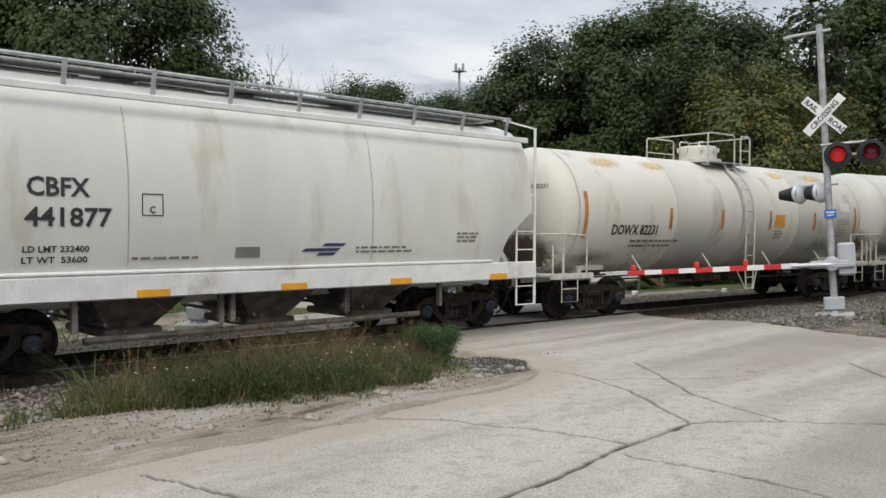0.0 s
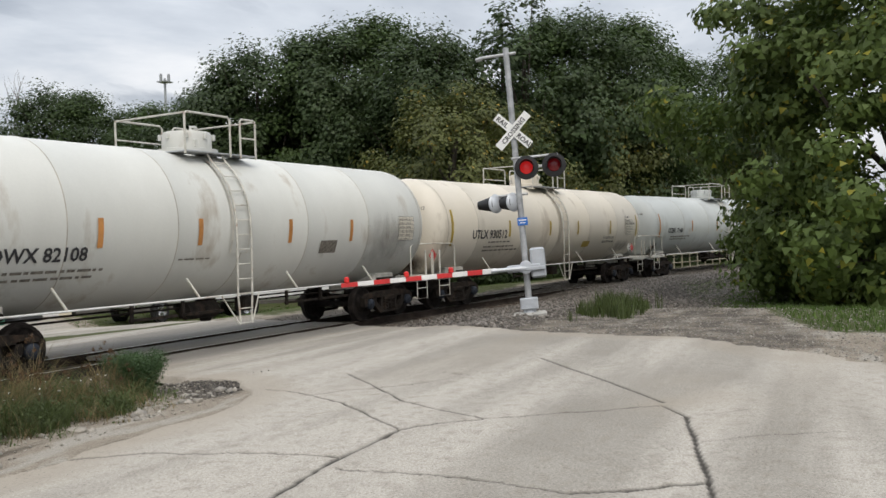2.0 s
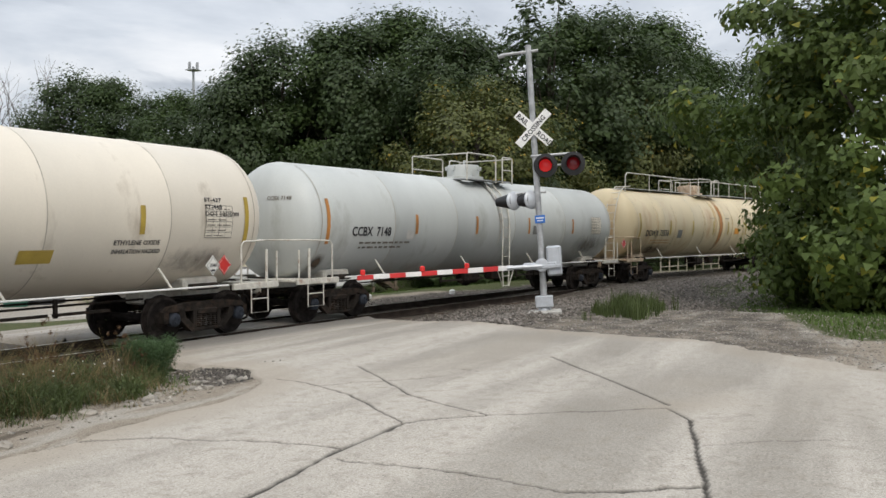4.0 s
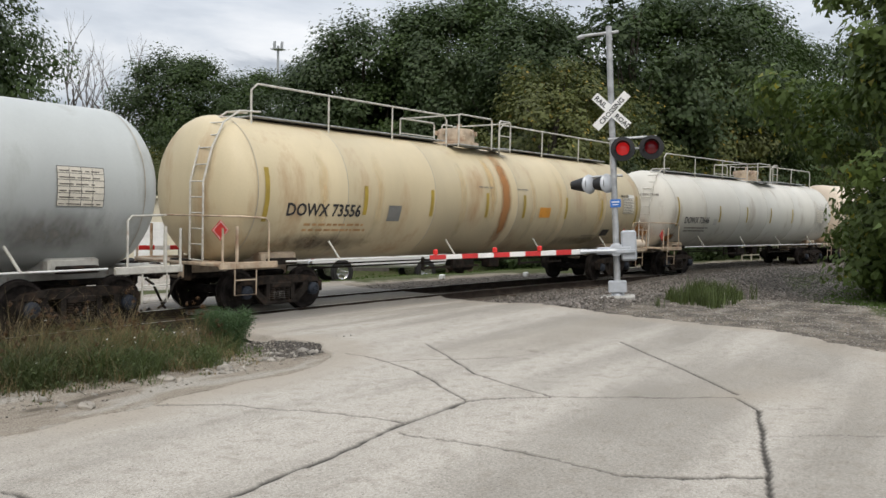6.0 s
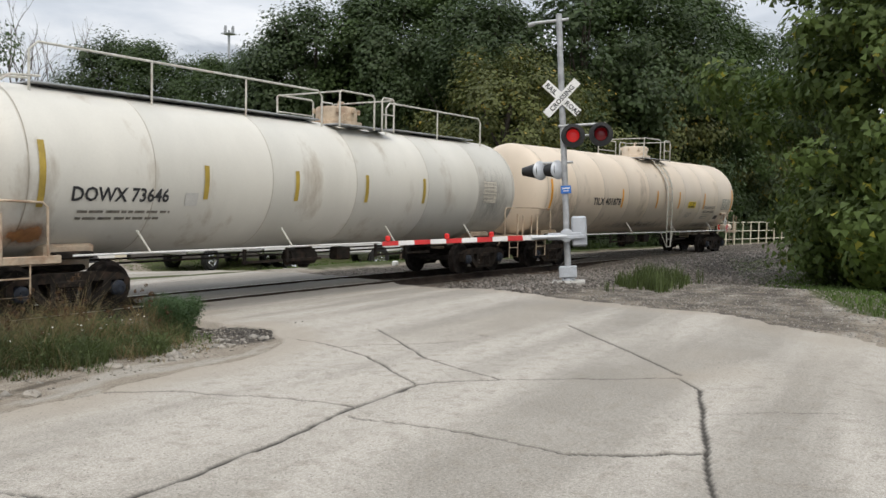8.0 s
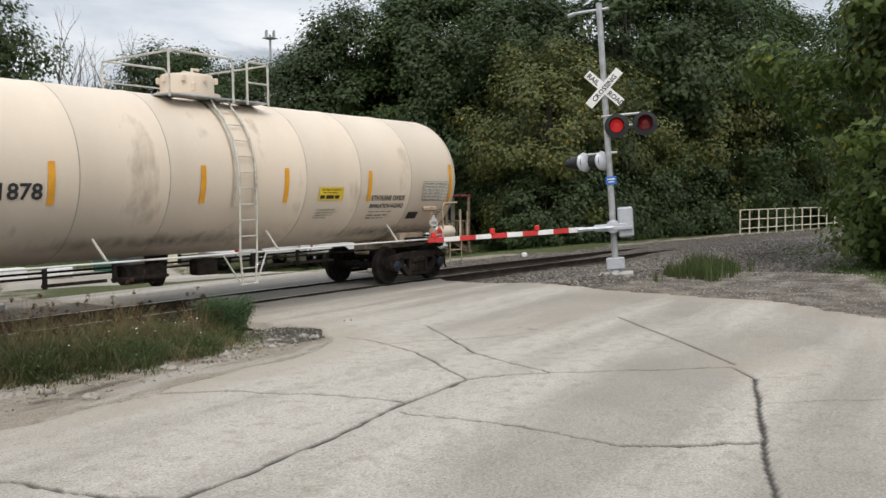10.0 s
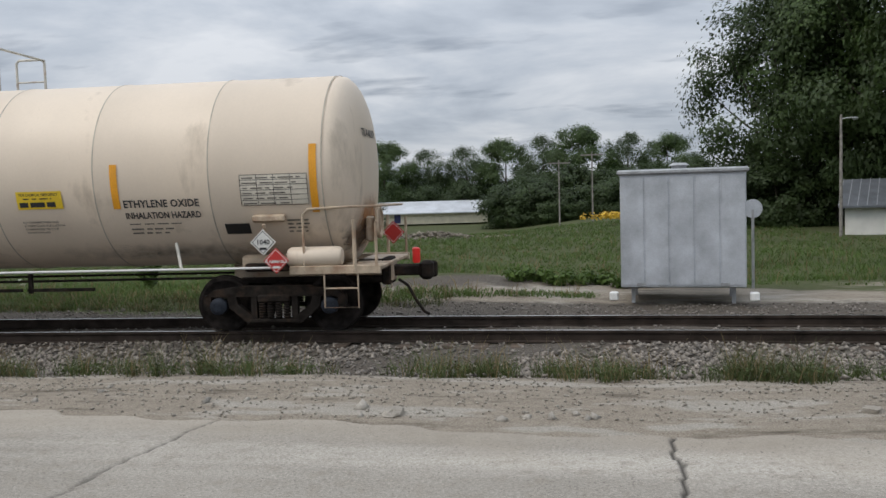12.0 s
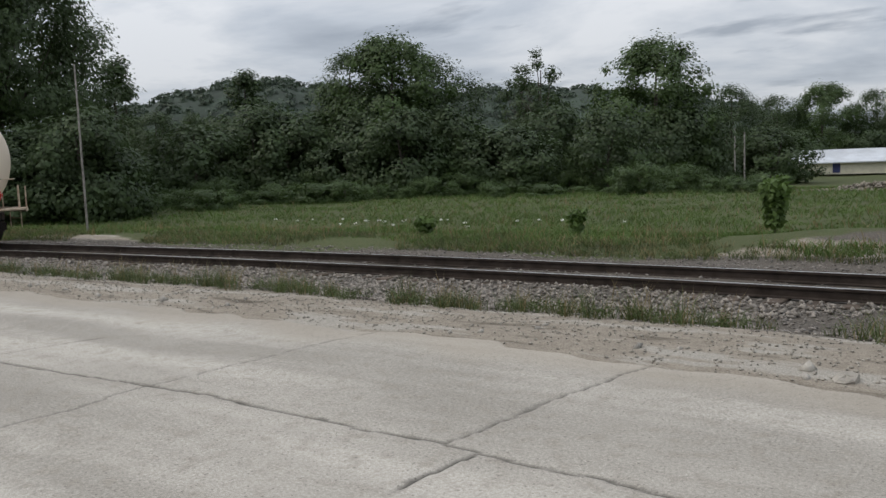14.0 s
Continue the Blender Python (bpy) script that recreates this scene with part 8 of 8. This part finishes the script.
def dead_tree(x, y, h, seed):
    rng = random.Random(seed)
    root = thing("dead_tree", "bare grey dead tree standing behind the wood", "tree", pose(x, y, ground_z(x, y)), group="dead trees")
    mb = MB()

    def grow(p, d, length, r, depth):
        q = p + d * length
        mid = p.lerp(q, 0.5) + Vector((rng.uniform(-1, 1), rng.uniform(-1, 1), 0)) * length * 0.06
        mb.tube([p, mid, q], r, 6 if depth else 8, r2=r * 0.55, cap=False)
        if depth < 4:
            for _ in range(3 if depth < 2 else 2):
                dd = (d + Vector((rng.uniform(-1, 1), rng.uniform(-1, 1), rng.uniform(-0.1, 0.6))) * 0.62).normalized()
                grow(p.lerp(q, rng.uniform(0.55, 1.0)), dd, length * rng.uniform(0.55, 0.75), r * 0.5, depth + 1)
    grow(Vector((0, 0, -0.2)), Vector((rng.uniform(-0.05, 0.05), 0, 1)).normalized(), h * 0.45, 0.20, 0)
    part("trunk", mb, M_DEAD, root, "bare forked trunk")


for az, d, sl, sd in ((49.6, 80, 0.17, 1), (51.0, 84, 0.21, 2), (52.4, 82, 0.19, 3), (53.6, 86, 0.20, 4), (48.9, 84, 0.2, 5), (50.3, 90, 0.17, 6)):
    x, y = polar(az, d)
    dead_tree(x, y, 1.7 + sl * d, sd)


def hill():
    ax = np.linspace(95, 152, 115)
    prof = 1.7 + 420 * (0.060 + 0.040 * np.exp(-((ax - 138) / 7.5) ** 2) + 0.022 * np.exp(-((ax - 121) / 9) ** 2) + 0.003 * np.sin(ax * 1.9) - 0.06 * np.clip((110 - ax) / 15, 0, 1) - 0.03 * np.clip((ax - 146) / 6, 0, 1))
    V, F = [], []
    for i, a in enumerate(ax):
        for k in range(6):
            d = 330 + 20 * k
            x, y = polar(a, d)
            V.append((x, y, -3 + (prof[i] + 2) * math.sin(math.pi / 2 * k / 5)))
    for i in range(len(ax) - 1):
        for k in range(5):
            F.append((i * 6 + k, (i + 1) * 6 + k, (i + 1) * 6 + k + 1, i * 6 + k + 1))
    # the ridge's dark green carries the same bluish haze tint
    ob = new("wooded_hill", raw_mesh("wooded_hill", V, F, mat("haze_tinted_hillside", (0.03, 0.045, 0.03), 0.95, var=0.25, scale=0.1, grain=1.0)))
    tagged(ob, "distant ridge covered in dark woods", "hill", kind="structure")
    rng = np.random.default_rng(8)
    C, R = [], []
    for _ in range(1500):
        i = rng.integers(0, len(ax) - 1)
        k = rng.uniform(0.5, 5)
        d = 330 + 20 * k
        a = ax[i] + rng.uniform(-0.3, 0.3)
        x, y = polar(a, d)
        C.append((x, y, -3 + (prof[i] + 2) * math.sin(math.pi / 2 * k / 5)))
        R.append(rng.uniform(1.6, 3.4))
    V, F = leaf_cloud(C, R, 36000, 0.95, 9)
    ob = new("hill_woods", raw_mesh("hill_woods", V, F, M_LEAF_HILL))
    tagged(ob, "far woods covering the ridge", "woods", kind="stuff")


hill()


def blades(name, label, category, P, h, w, lean, material, seed, per=1, kind="stuff"):
    """Bent grass blades at the points P; h: heights."""
    rng = np.random.default_rng(seed)
    P = np.repeat(np.asarray(P, float), per, 0)
    n = len(P)
    H = np.repeat(np.broadcast_to(h, (n // per,)), per) * rng.uniform(0.5, 1.15, n)
    a = rng.uniform(0, 6.283, n)
    dx, dy = np.cos(a), np.sin(a)
    off = rng.normal(0, 0.06 if per > 1 else 0.0, (n, 2))
    base = P + np.column_stack([off, np.zeros(n)])
    L = H * lean * rng.uniform(0.2, 1.0, n)
    b = rng.uniform(0, 6.283, n)
    lx, ly = np.cos(b) * L, np.sin(b) * L
    W = w * rng.uniform(0.6, 1.3, n)
    v0 = base + np.column_stack([dx * W, dy * W, np.zeros(n) - 0.02])
    v1 = base - np.column_stack([dx * W, dy * W, np.zeros(n) + 0.02])
    mid = base + np.column_stack([lx * 0.35, ly * 0.35, H * 0.6])
    v2 = mid - np.column_stack([dx * W * 0.8, dy * W * 0.8, np.zeros(n)])
    v3 = mid + np.column_stack([dx * W * 0.8, dy * W * 0.8, np.zeros(n)])
    v4 = base + np.column_stack([lx, ly, H])
    V = np.stack([v0, v1, v2, v3, v4], 1).reshape(-1, 3)
    k = np.arange(n)[:, None] * 5
    F = np.concatenate([k + np.array([[0, 1, 2]]), k + np.array([[0, 2, 3]]), k + np.array([[3, 2, 4]])], 0)
    ob = new(name, raw_mesh(name, V, F, material))
    tagged(ob, label, category, kind=kind)


def grasses():
    rng = np.random.default_rng(21)

    def on_ground(x, y):
        return np.column_stack([x, y, terrain(x, y)])
    # weeds along the near side of the track, in clumps
    s = np.concatenate([rng.normal(c, wd, k) for c, wd, k in ((6.6, 0.35, 90), (4.9, 0.30, 40), (9.4, 0.4, 60), (3.6, 0.3, 30), (12.0, 0.3, 20), (0.8, 0.5, 30), (-2.0, 1.0, 50), (-5.5, 0.9, 50), (-8.5, 1.2, 70), (-13, 1.5, 70), (-19, 2, 90), (-26, 3, 90))])
    s = np.where(rng.random(len(s)) < 0.35, rng.uniform(-30, 13, len(s)), s)
    u = np.maximum(-4.35 + rng.normal(0, 0.42, len(s)), -5.0)
    x, y = ARC_X + (RAD + u) * np.sin(s / RAD), ARC_Y + (RAD + u) * np.cos(s / RAD)
    blades("trackside_weeds", "tufts of green weeds along the ballast edge", "weeds", on_ground(x, y), rng.uniform(0.05, 0.40, len(x)) * rng.uniform(0.4, 1.1, len(x)), 0.0035, 1.4, M_WEED, 31, per=26)
    k = rng.random(len(x)) < 0.6
    blades("dry_weed_stems", "dry brown weed stems along the ballast edge", "weeds", on_ground(x[k], y[k]), rng.uniform(0.15, 0.5, k.sum()), 0.0035, 0.8, M_DRYWEED, 32, per=9)
    V, F = leaf_cloud(on_ground(x, y) + np.array([0, 0, 0.09]), np.full(len(x), 0.13), 13000, 0.018, 45, 0.8, 0.2)
    tagged(new("trackside_leaves", raw_mesh("trackside_leaves", V, F, M_WEED)), "small weed leaves along the ballast edge", "weeds", kind="stuff")
    # the thick patch beside the crossing: clumps of their own height, spread and kind
    cx, cy_, ch, cr = [], [], [], []
    while len(cx) < 90:
        x_, y_ = rng.uniform(4.1, 8.3), rng.uniform(7.0, 9.5)
        if y_ < 7.15 + 0.30 * (6.8 - x_) * (x_ < 6.8) + 0.5 * max(0, x_ - 7.4) or y_ > 9.0 + 0.15 * (x_ - 4):
            continue
        cx.append(x_)
        cy_.append(y_)
        ch.append(rng.uniform(0.12, 0.30) + 0.26 * smooth_step(7.4, 8.4, y_) * rng.random())
        cr.append(rng.uniform(0.10, 0.26))
    cx, cy_, ch, cr = (np.array(v) for v in (cx, cy_, ch, cr))
    pick = rng.integers(0, len(cx), 2100)
    dx_, dy_ = rng.normal(0, 1, 2100) * cr[pick], rng.normal(0, 1, 2100) * cr[pick]
    x, y = cx[pick] + dx_, cy_[pick] + dy_
    tall = 1.38 * ch[pick] * np.clip(1.15 - 0.5 * np.hypot(dx_, dy_) / cr[pick], 0.25, 1.1)
    green = pick % 5 > 1
    blades("weed_patch", "thick patch of mixed weeds beside the crossing", "weeds", on_ground(x[green], y[green]), tall[green], 0.0045, 1.5, M_WEED, 33, per=16)
    blades("goldenrod_stems", "brown and yellow dry stems in the weed patch", "weeds", on_ground(x[~green], y[~green]), tall[~green] * 1.5, 0.0028, 1.1, M_DRYWEED, 34, per=10)
    P = on_ground(x, y) + np.column_stack([np.zeros(len(x)), np.zeros(len(x)), tall * 0.55])
    V, F = leaf_cloud(P, np.full(len(P), 0.11), 19000, 0.017, 46, 0.9, 0.1)
    tagged(new("weed_leaves", raw_mesh("weed_leaves", V, F, M_WEED)), "small leaves in the weed patch", "weeds", kind="stuff")
    hi = (~green) & (tall > 0.2) & (rng.random(len(x)) < 0.5)
    P = on_ground(x[hi], y[hi]) + np.column_stack([np.zeros(hi.sum()), np.zeros(hi.sum()), tall[hi] * 1.45])
    V, F = leaf_cloud(P, np.full(len(P), 0.035), 4200, 0.013, 47, 1.2, 0.1)
    tagged(new("seed_heads", raw_mesh("seed_heads", V, F, M_SEED)), "brown seed heads above the weed patch", "weeds", kind="stuff")
    x, y = rng.uniform(4.4, 7.8, 34), rng.uniform(7.4, 8.8, 34)
    P = on_ground(x, y) + np.column_stack([np.zeros(34), np.zeros(34), rng.uniform(0.22, 0.42, 34)])
    V, F = leaf_cloud(P, np.full(34, 0.016), 240, 0.008, 49, 0.35, 0.1)
    tagged(new("patch_flowers", raw_mesh("patch_flowers", V, F, M_FLOWER)), "small white flowers in the weed patch", "flowers", kind="stuff")
    # far-side field
    n = 62000
    az, d = rng.uniform(56, 172, n), 17 + 65 * rng.uniform(0, 1, n) ** 1.6
    x, y = d * np.cos(np.radians(az)), d * np.sin(np.radians(az))
    uu = np.hypot(x - ARC_X, y - ARC_Y) - RAD
    keep = (uu > 3.6 + 0.8 * np.sin(x * 0.7)) & ~inside(ROAD, x, y) & ~((np.abs(x + 2.5) < 4) & (np.abs(y - 18.8) < 1.4)) & ~((x > 0.2) & (x < 6) & (y < 19)) & ~((x > 4) & (x < 15) & (y < 23.5) & (rng.random(len(x)) < 0.9)) & ~((x > 13.5) & (x < 21.5) & (y > 44))
    x, y, d = x[keep], y[keep], d[keep]
    patchy = 0.6 + 0.5 * ripple(x, y, 0.25, 3.0)
    blades("field_grass", "tall uneven meadow grass in the field", "grass", on_ground(x, y), np.clip(0.04 + 0.10 * patchy + 0.07 * ripple(x, y, 0.9, 5.0) + 0.0018 * d, 0.03, 0.34), 0.007 + 0.0001 * d.repeat(4), 1.6, M_GRASS, 35, per=4)
    k = rng.random(len(x)) < 0.07
    blades("field_weeds", "dry brown grass stems in the field", "grass", on_ground(x[k], y[k]), 0.18 + 0.22 * rng.random(k.sum()), 0.008, 0.9, M_DRYWEED, 36, per=4)
    n = 6000
    s_, u_ = rng.uniform(-45, 2, n), 2.9 + 2.6 * rng.random(n) ** 1.4
    x, y = ARC_X + (RAD + u_) * np.sin(s_ / RAD), ARC_Y + (RAD + u_) * np.cos(s_ / RAD)
    keep = (ripple(x, y, 0.7, 6.0) > -0.5) & ~((np.abs(x + 2.5) < 4) & (np.abs(y - 18.8) < 1.4)) & (x < 0)
    x, y = x[keep], y[keep]
    blades("fringe_grass", "short mixed green grass beside the far rail", "grass", on_ground(x, y), 0.05 + 0.13 * rng.random(len(x)), 0.006, 1.5, M_WEED, 51, per=7)
    k = rng.random(len(x)) < 0.4
    blades("fringe_straw", "dry straw-coloured grass beside the far rail", "grass", on_ground(x[k], y[k]), 0.08 + 0.16 * rng.random(k.sum()), 0.005, 1.4, M_DRYWEED, 52, per=5)
    # verge grass under the near tree, and lawn by the homes
    n = 9000
    x, y = rng.uniform(16, 36, n), rng.uniform(-9, 3.2, n)
    keep = (y < 0.0 + (x - 15.5) * 0.27) & ~inside(ROAD, x, y) & (np.hypot(x - ARC_X, y - ARC_Y) - RAD < -3.5)
    x, y = x[keep], y[keep]
    blades("verge_grass", "short grass on the verge under the tree", "grass", on_ground(x, y), 0.05 + 0.08 * rng.random(len(x)), 0.012, 0.8, M_GRASS, 37, per=3)
    n = 9000
    x, y = rng.uniform(18, 44, n), rng.uniform(12, 34, n)
    uu = np.hypot(x - ARC_X, y - ARC_Y) - RAD
    keep = (uu > 4.4) & ~inside(ROAD, x, y)
    x, y = x[keep], y[keep]
    blades("lawn_grass", "mown grass by the mobile homes", "grass", on_ground(x, y), 0.025 + 0.05 * rng.random(len(x)), 0.013, 0.7, M_GRASS, 38, per=4)
    # tufts by the near signal
    x, y = 20.0 + rng.normal(0, 0.8, 120), 4.6 + rng.normal(0, 0.35, 120)
    blades("signal_weeds", "tufts of weeds at the foot of the signal", "weeds", on_ground(x, y), rng.uniform(0.15, 0.5, 120), 0.011, 0.5, M_WEED, 39, per=14)
    # white flowers
    x, y = -14 + rng.normal(0, 3.0, 26), 19.5 + rng.normal(0, 1.6, 26)
    P = on_ground(x, y) + np.array([0, 0, 0.42])
    V, F = leaf_cloud(P, np.full(len(P), 0.07), 200, 0.026, 41, 0.3)
    tagged(new("wild_flowers", raw_mesh("wild_flowers", V, F, M_FLOWER)), "white wild carrot flowers in the field", "flowers", kind="stuff")
    x, y = 4 + rng.normal(0, 1.2, 30), 74 + rng.normal(0, 1.5, 30)
    P = on_ground(x, y) + np.array([0, 0, 0.8])
    V, F = leaf_cloud(P, np.full(len(P), 0.5), 700, 0.14, 42, 0.6)
    tagged(new("yellow_bush", raw_mesh("yellow_bush", V, F, M_YFLOWER)), "yellow flowering bush far behind the cabin", "flowers", kind="stuff")


grasses()


def leafy_plant(x, y, h, r, seed, n=700, leaf=0.085, label="broad-leaved weed standing in the grass", material=None):
    rng = random.Random(seed)
    root = thing("tall_weed", label, "plant", pose(x, y, ground_z(x, y)), group="tall weeds")
    C, R = [], []
    st = MB()
    for i in range(5):
        a = 6.283 * i / 5
        top = Vector((r * 0.6 * math.cos(a), r * 0.6 * math.sin(a), h * rng.uniform(0.8, 1.0)))
        st.tube([(0, 0, 0), top * 0.55, top], 0.014, 5, r2=0.006)
        for k in range(6):
            p = top * (0.25 + 0.75 * k / 5)
            C.append(tuple(p))
            R.append(r * 0.42)
    part("stems", st, M_WEED, root)
    V, F = leaf_cloud(C, R, n, leaf, seed, 0.8, 0.2)
    part("leaves", raw_mesh("leaves", V, F, material or M_GRASS), None, root)


leafy_plant(-5.8, 20.3, 1.28, 0.42, 1, 900, 0.09)
leafy_plant(-10.9, 20.5, 0.66, 0.32, 2, 400)
leafy_plant(-15.0, 19.2, 0.45, 0.40, 3, 400)
leafy_plant(8.2, 7.75, 0.58, 0.36, 4, 15000, 0.0105, "fine-leaved green bush at the road's edge", M_FERN)
leafy_plant(8.45, 8.25, 0.50, 0.36, 5, 12000, 0.0105, "fine-leaved green bush at the road's edge", M_FERN)
for i in range(7):
    leafy_plant(-1.4 + i * 0.45, 18.6 + 0.25 * math.sin(i * 2.1), 0.22, 0.42, 20 + i, 300, 0.06, "low creeping weed on the dirt bank")
rng_m = np.random.default_rng(77)
n_ = 700
px_, py_ = -9.5 + rng_m.normal(0, 2.6, n_), 57 + rng_m.normal(0, 0.9, n_)
pz_ = terrain(px_, py_) + np.clip(0.5 - ((px_ + 9.5) / 4.2) ** 2 - ((py_ - 57) / 1.6) ** 2, 0, 2) * rng_m.uniform(0.6, 1.0, n_)
scatter_stones("gravel_pile", "low heap of brown gravel in the field", "gravel pile", np.stack([px_, py_, pz_], -1), 0.14, M_BROWNSTONE, 78)


# ---- what moves ----
def motions():
    for car_, S in CARS:
        walk(car_, [(t, track_pose(S - SPEED * t - 0.045 * max(0, t - 11))) for t in range(0, 15)])
    first = WHEELS[0]
    step = SPEED / 0.42 / 30.0
    walk(first, [(k / 30.0, Matrix.Rotation(-step * k, 4, 'Y')) for k in range(0, 421)])
    for w in WHEELS[1:]:
        w.rotation_mode = 'QUATERNION'
        ad_ = w.animation_data_create()
        ad_.action = first.animation_data.action
        ad_.action_slot = first.animation_data.action_slot


motions()
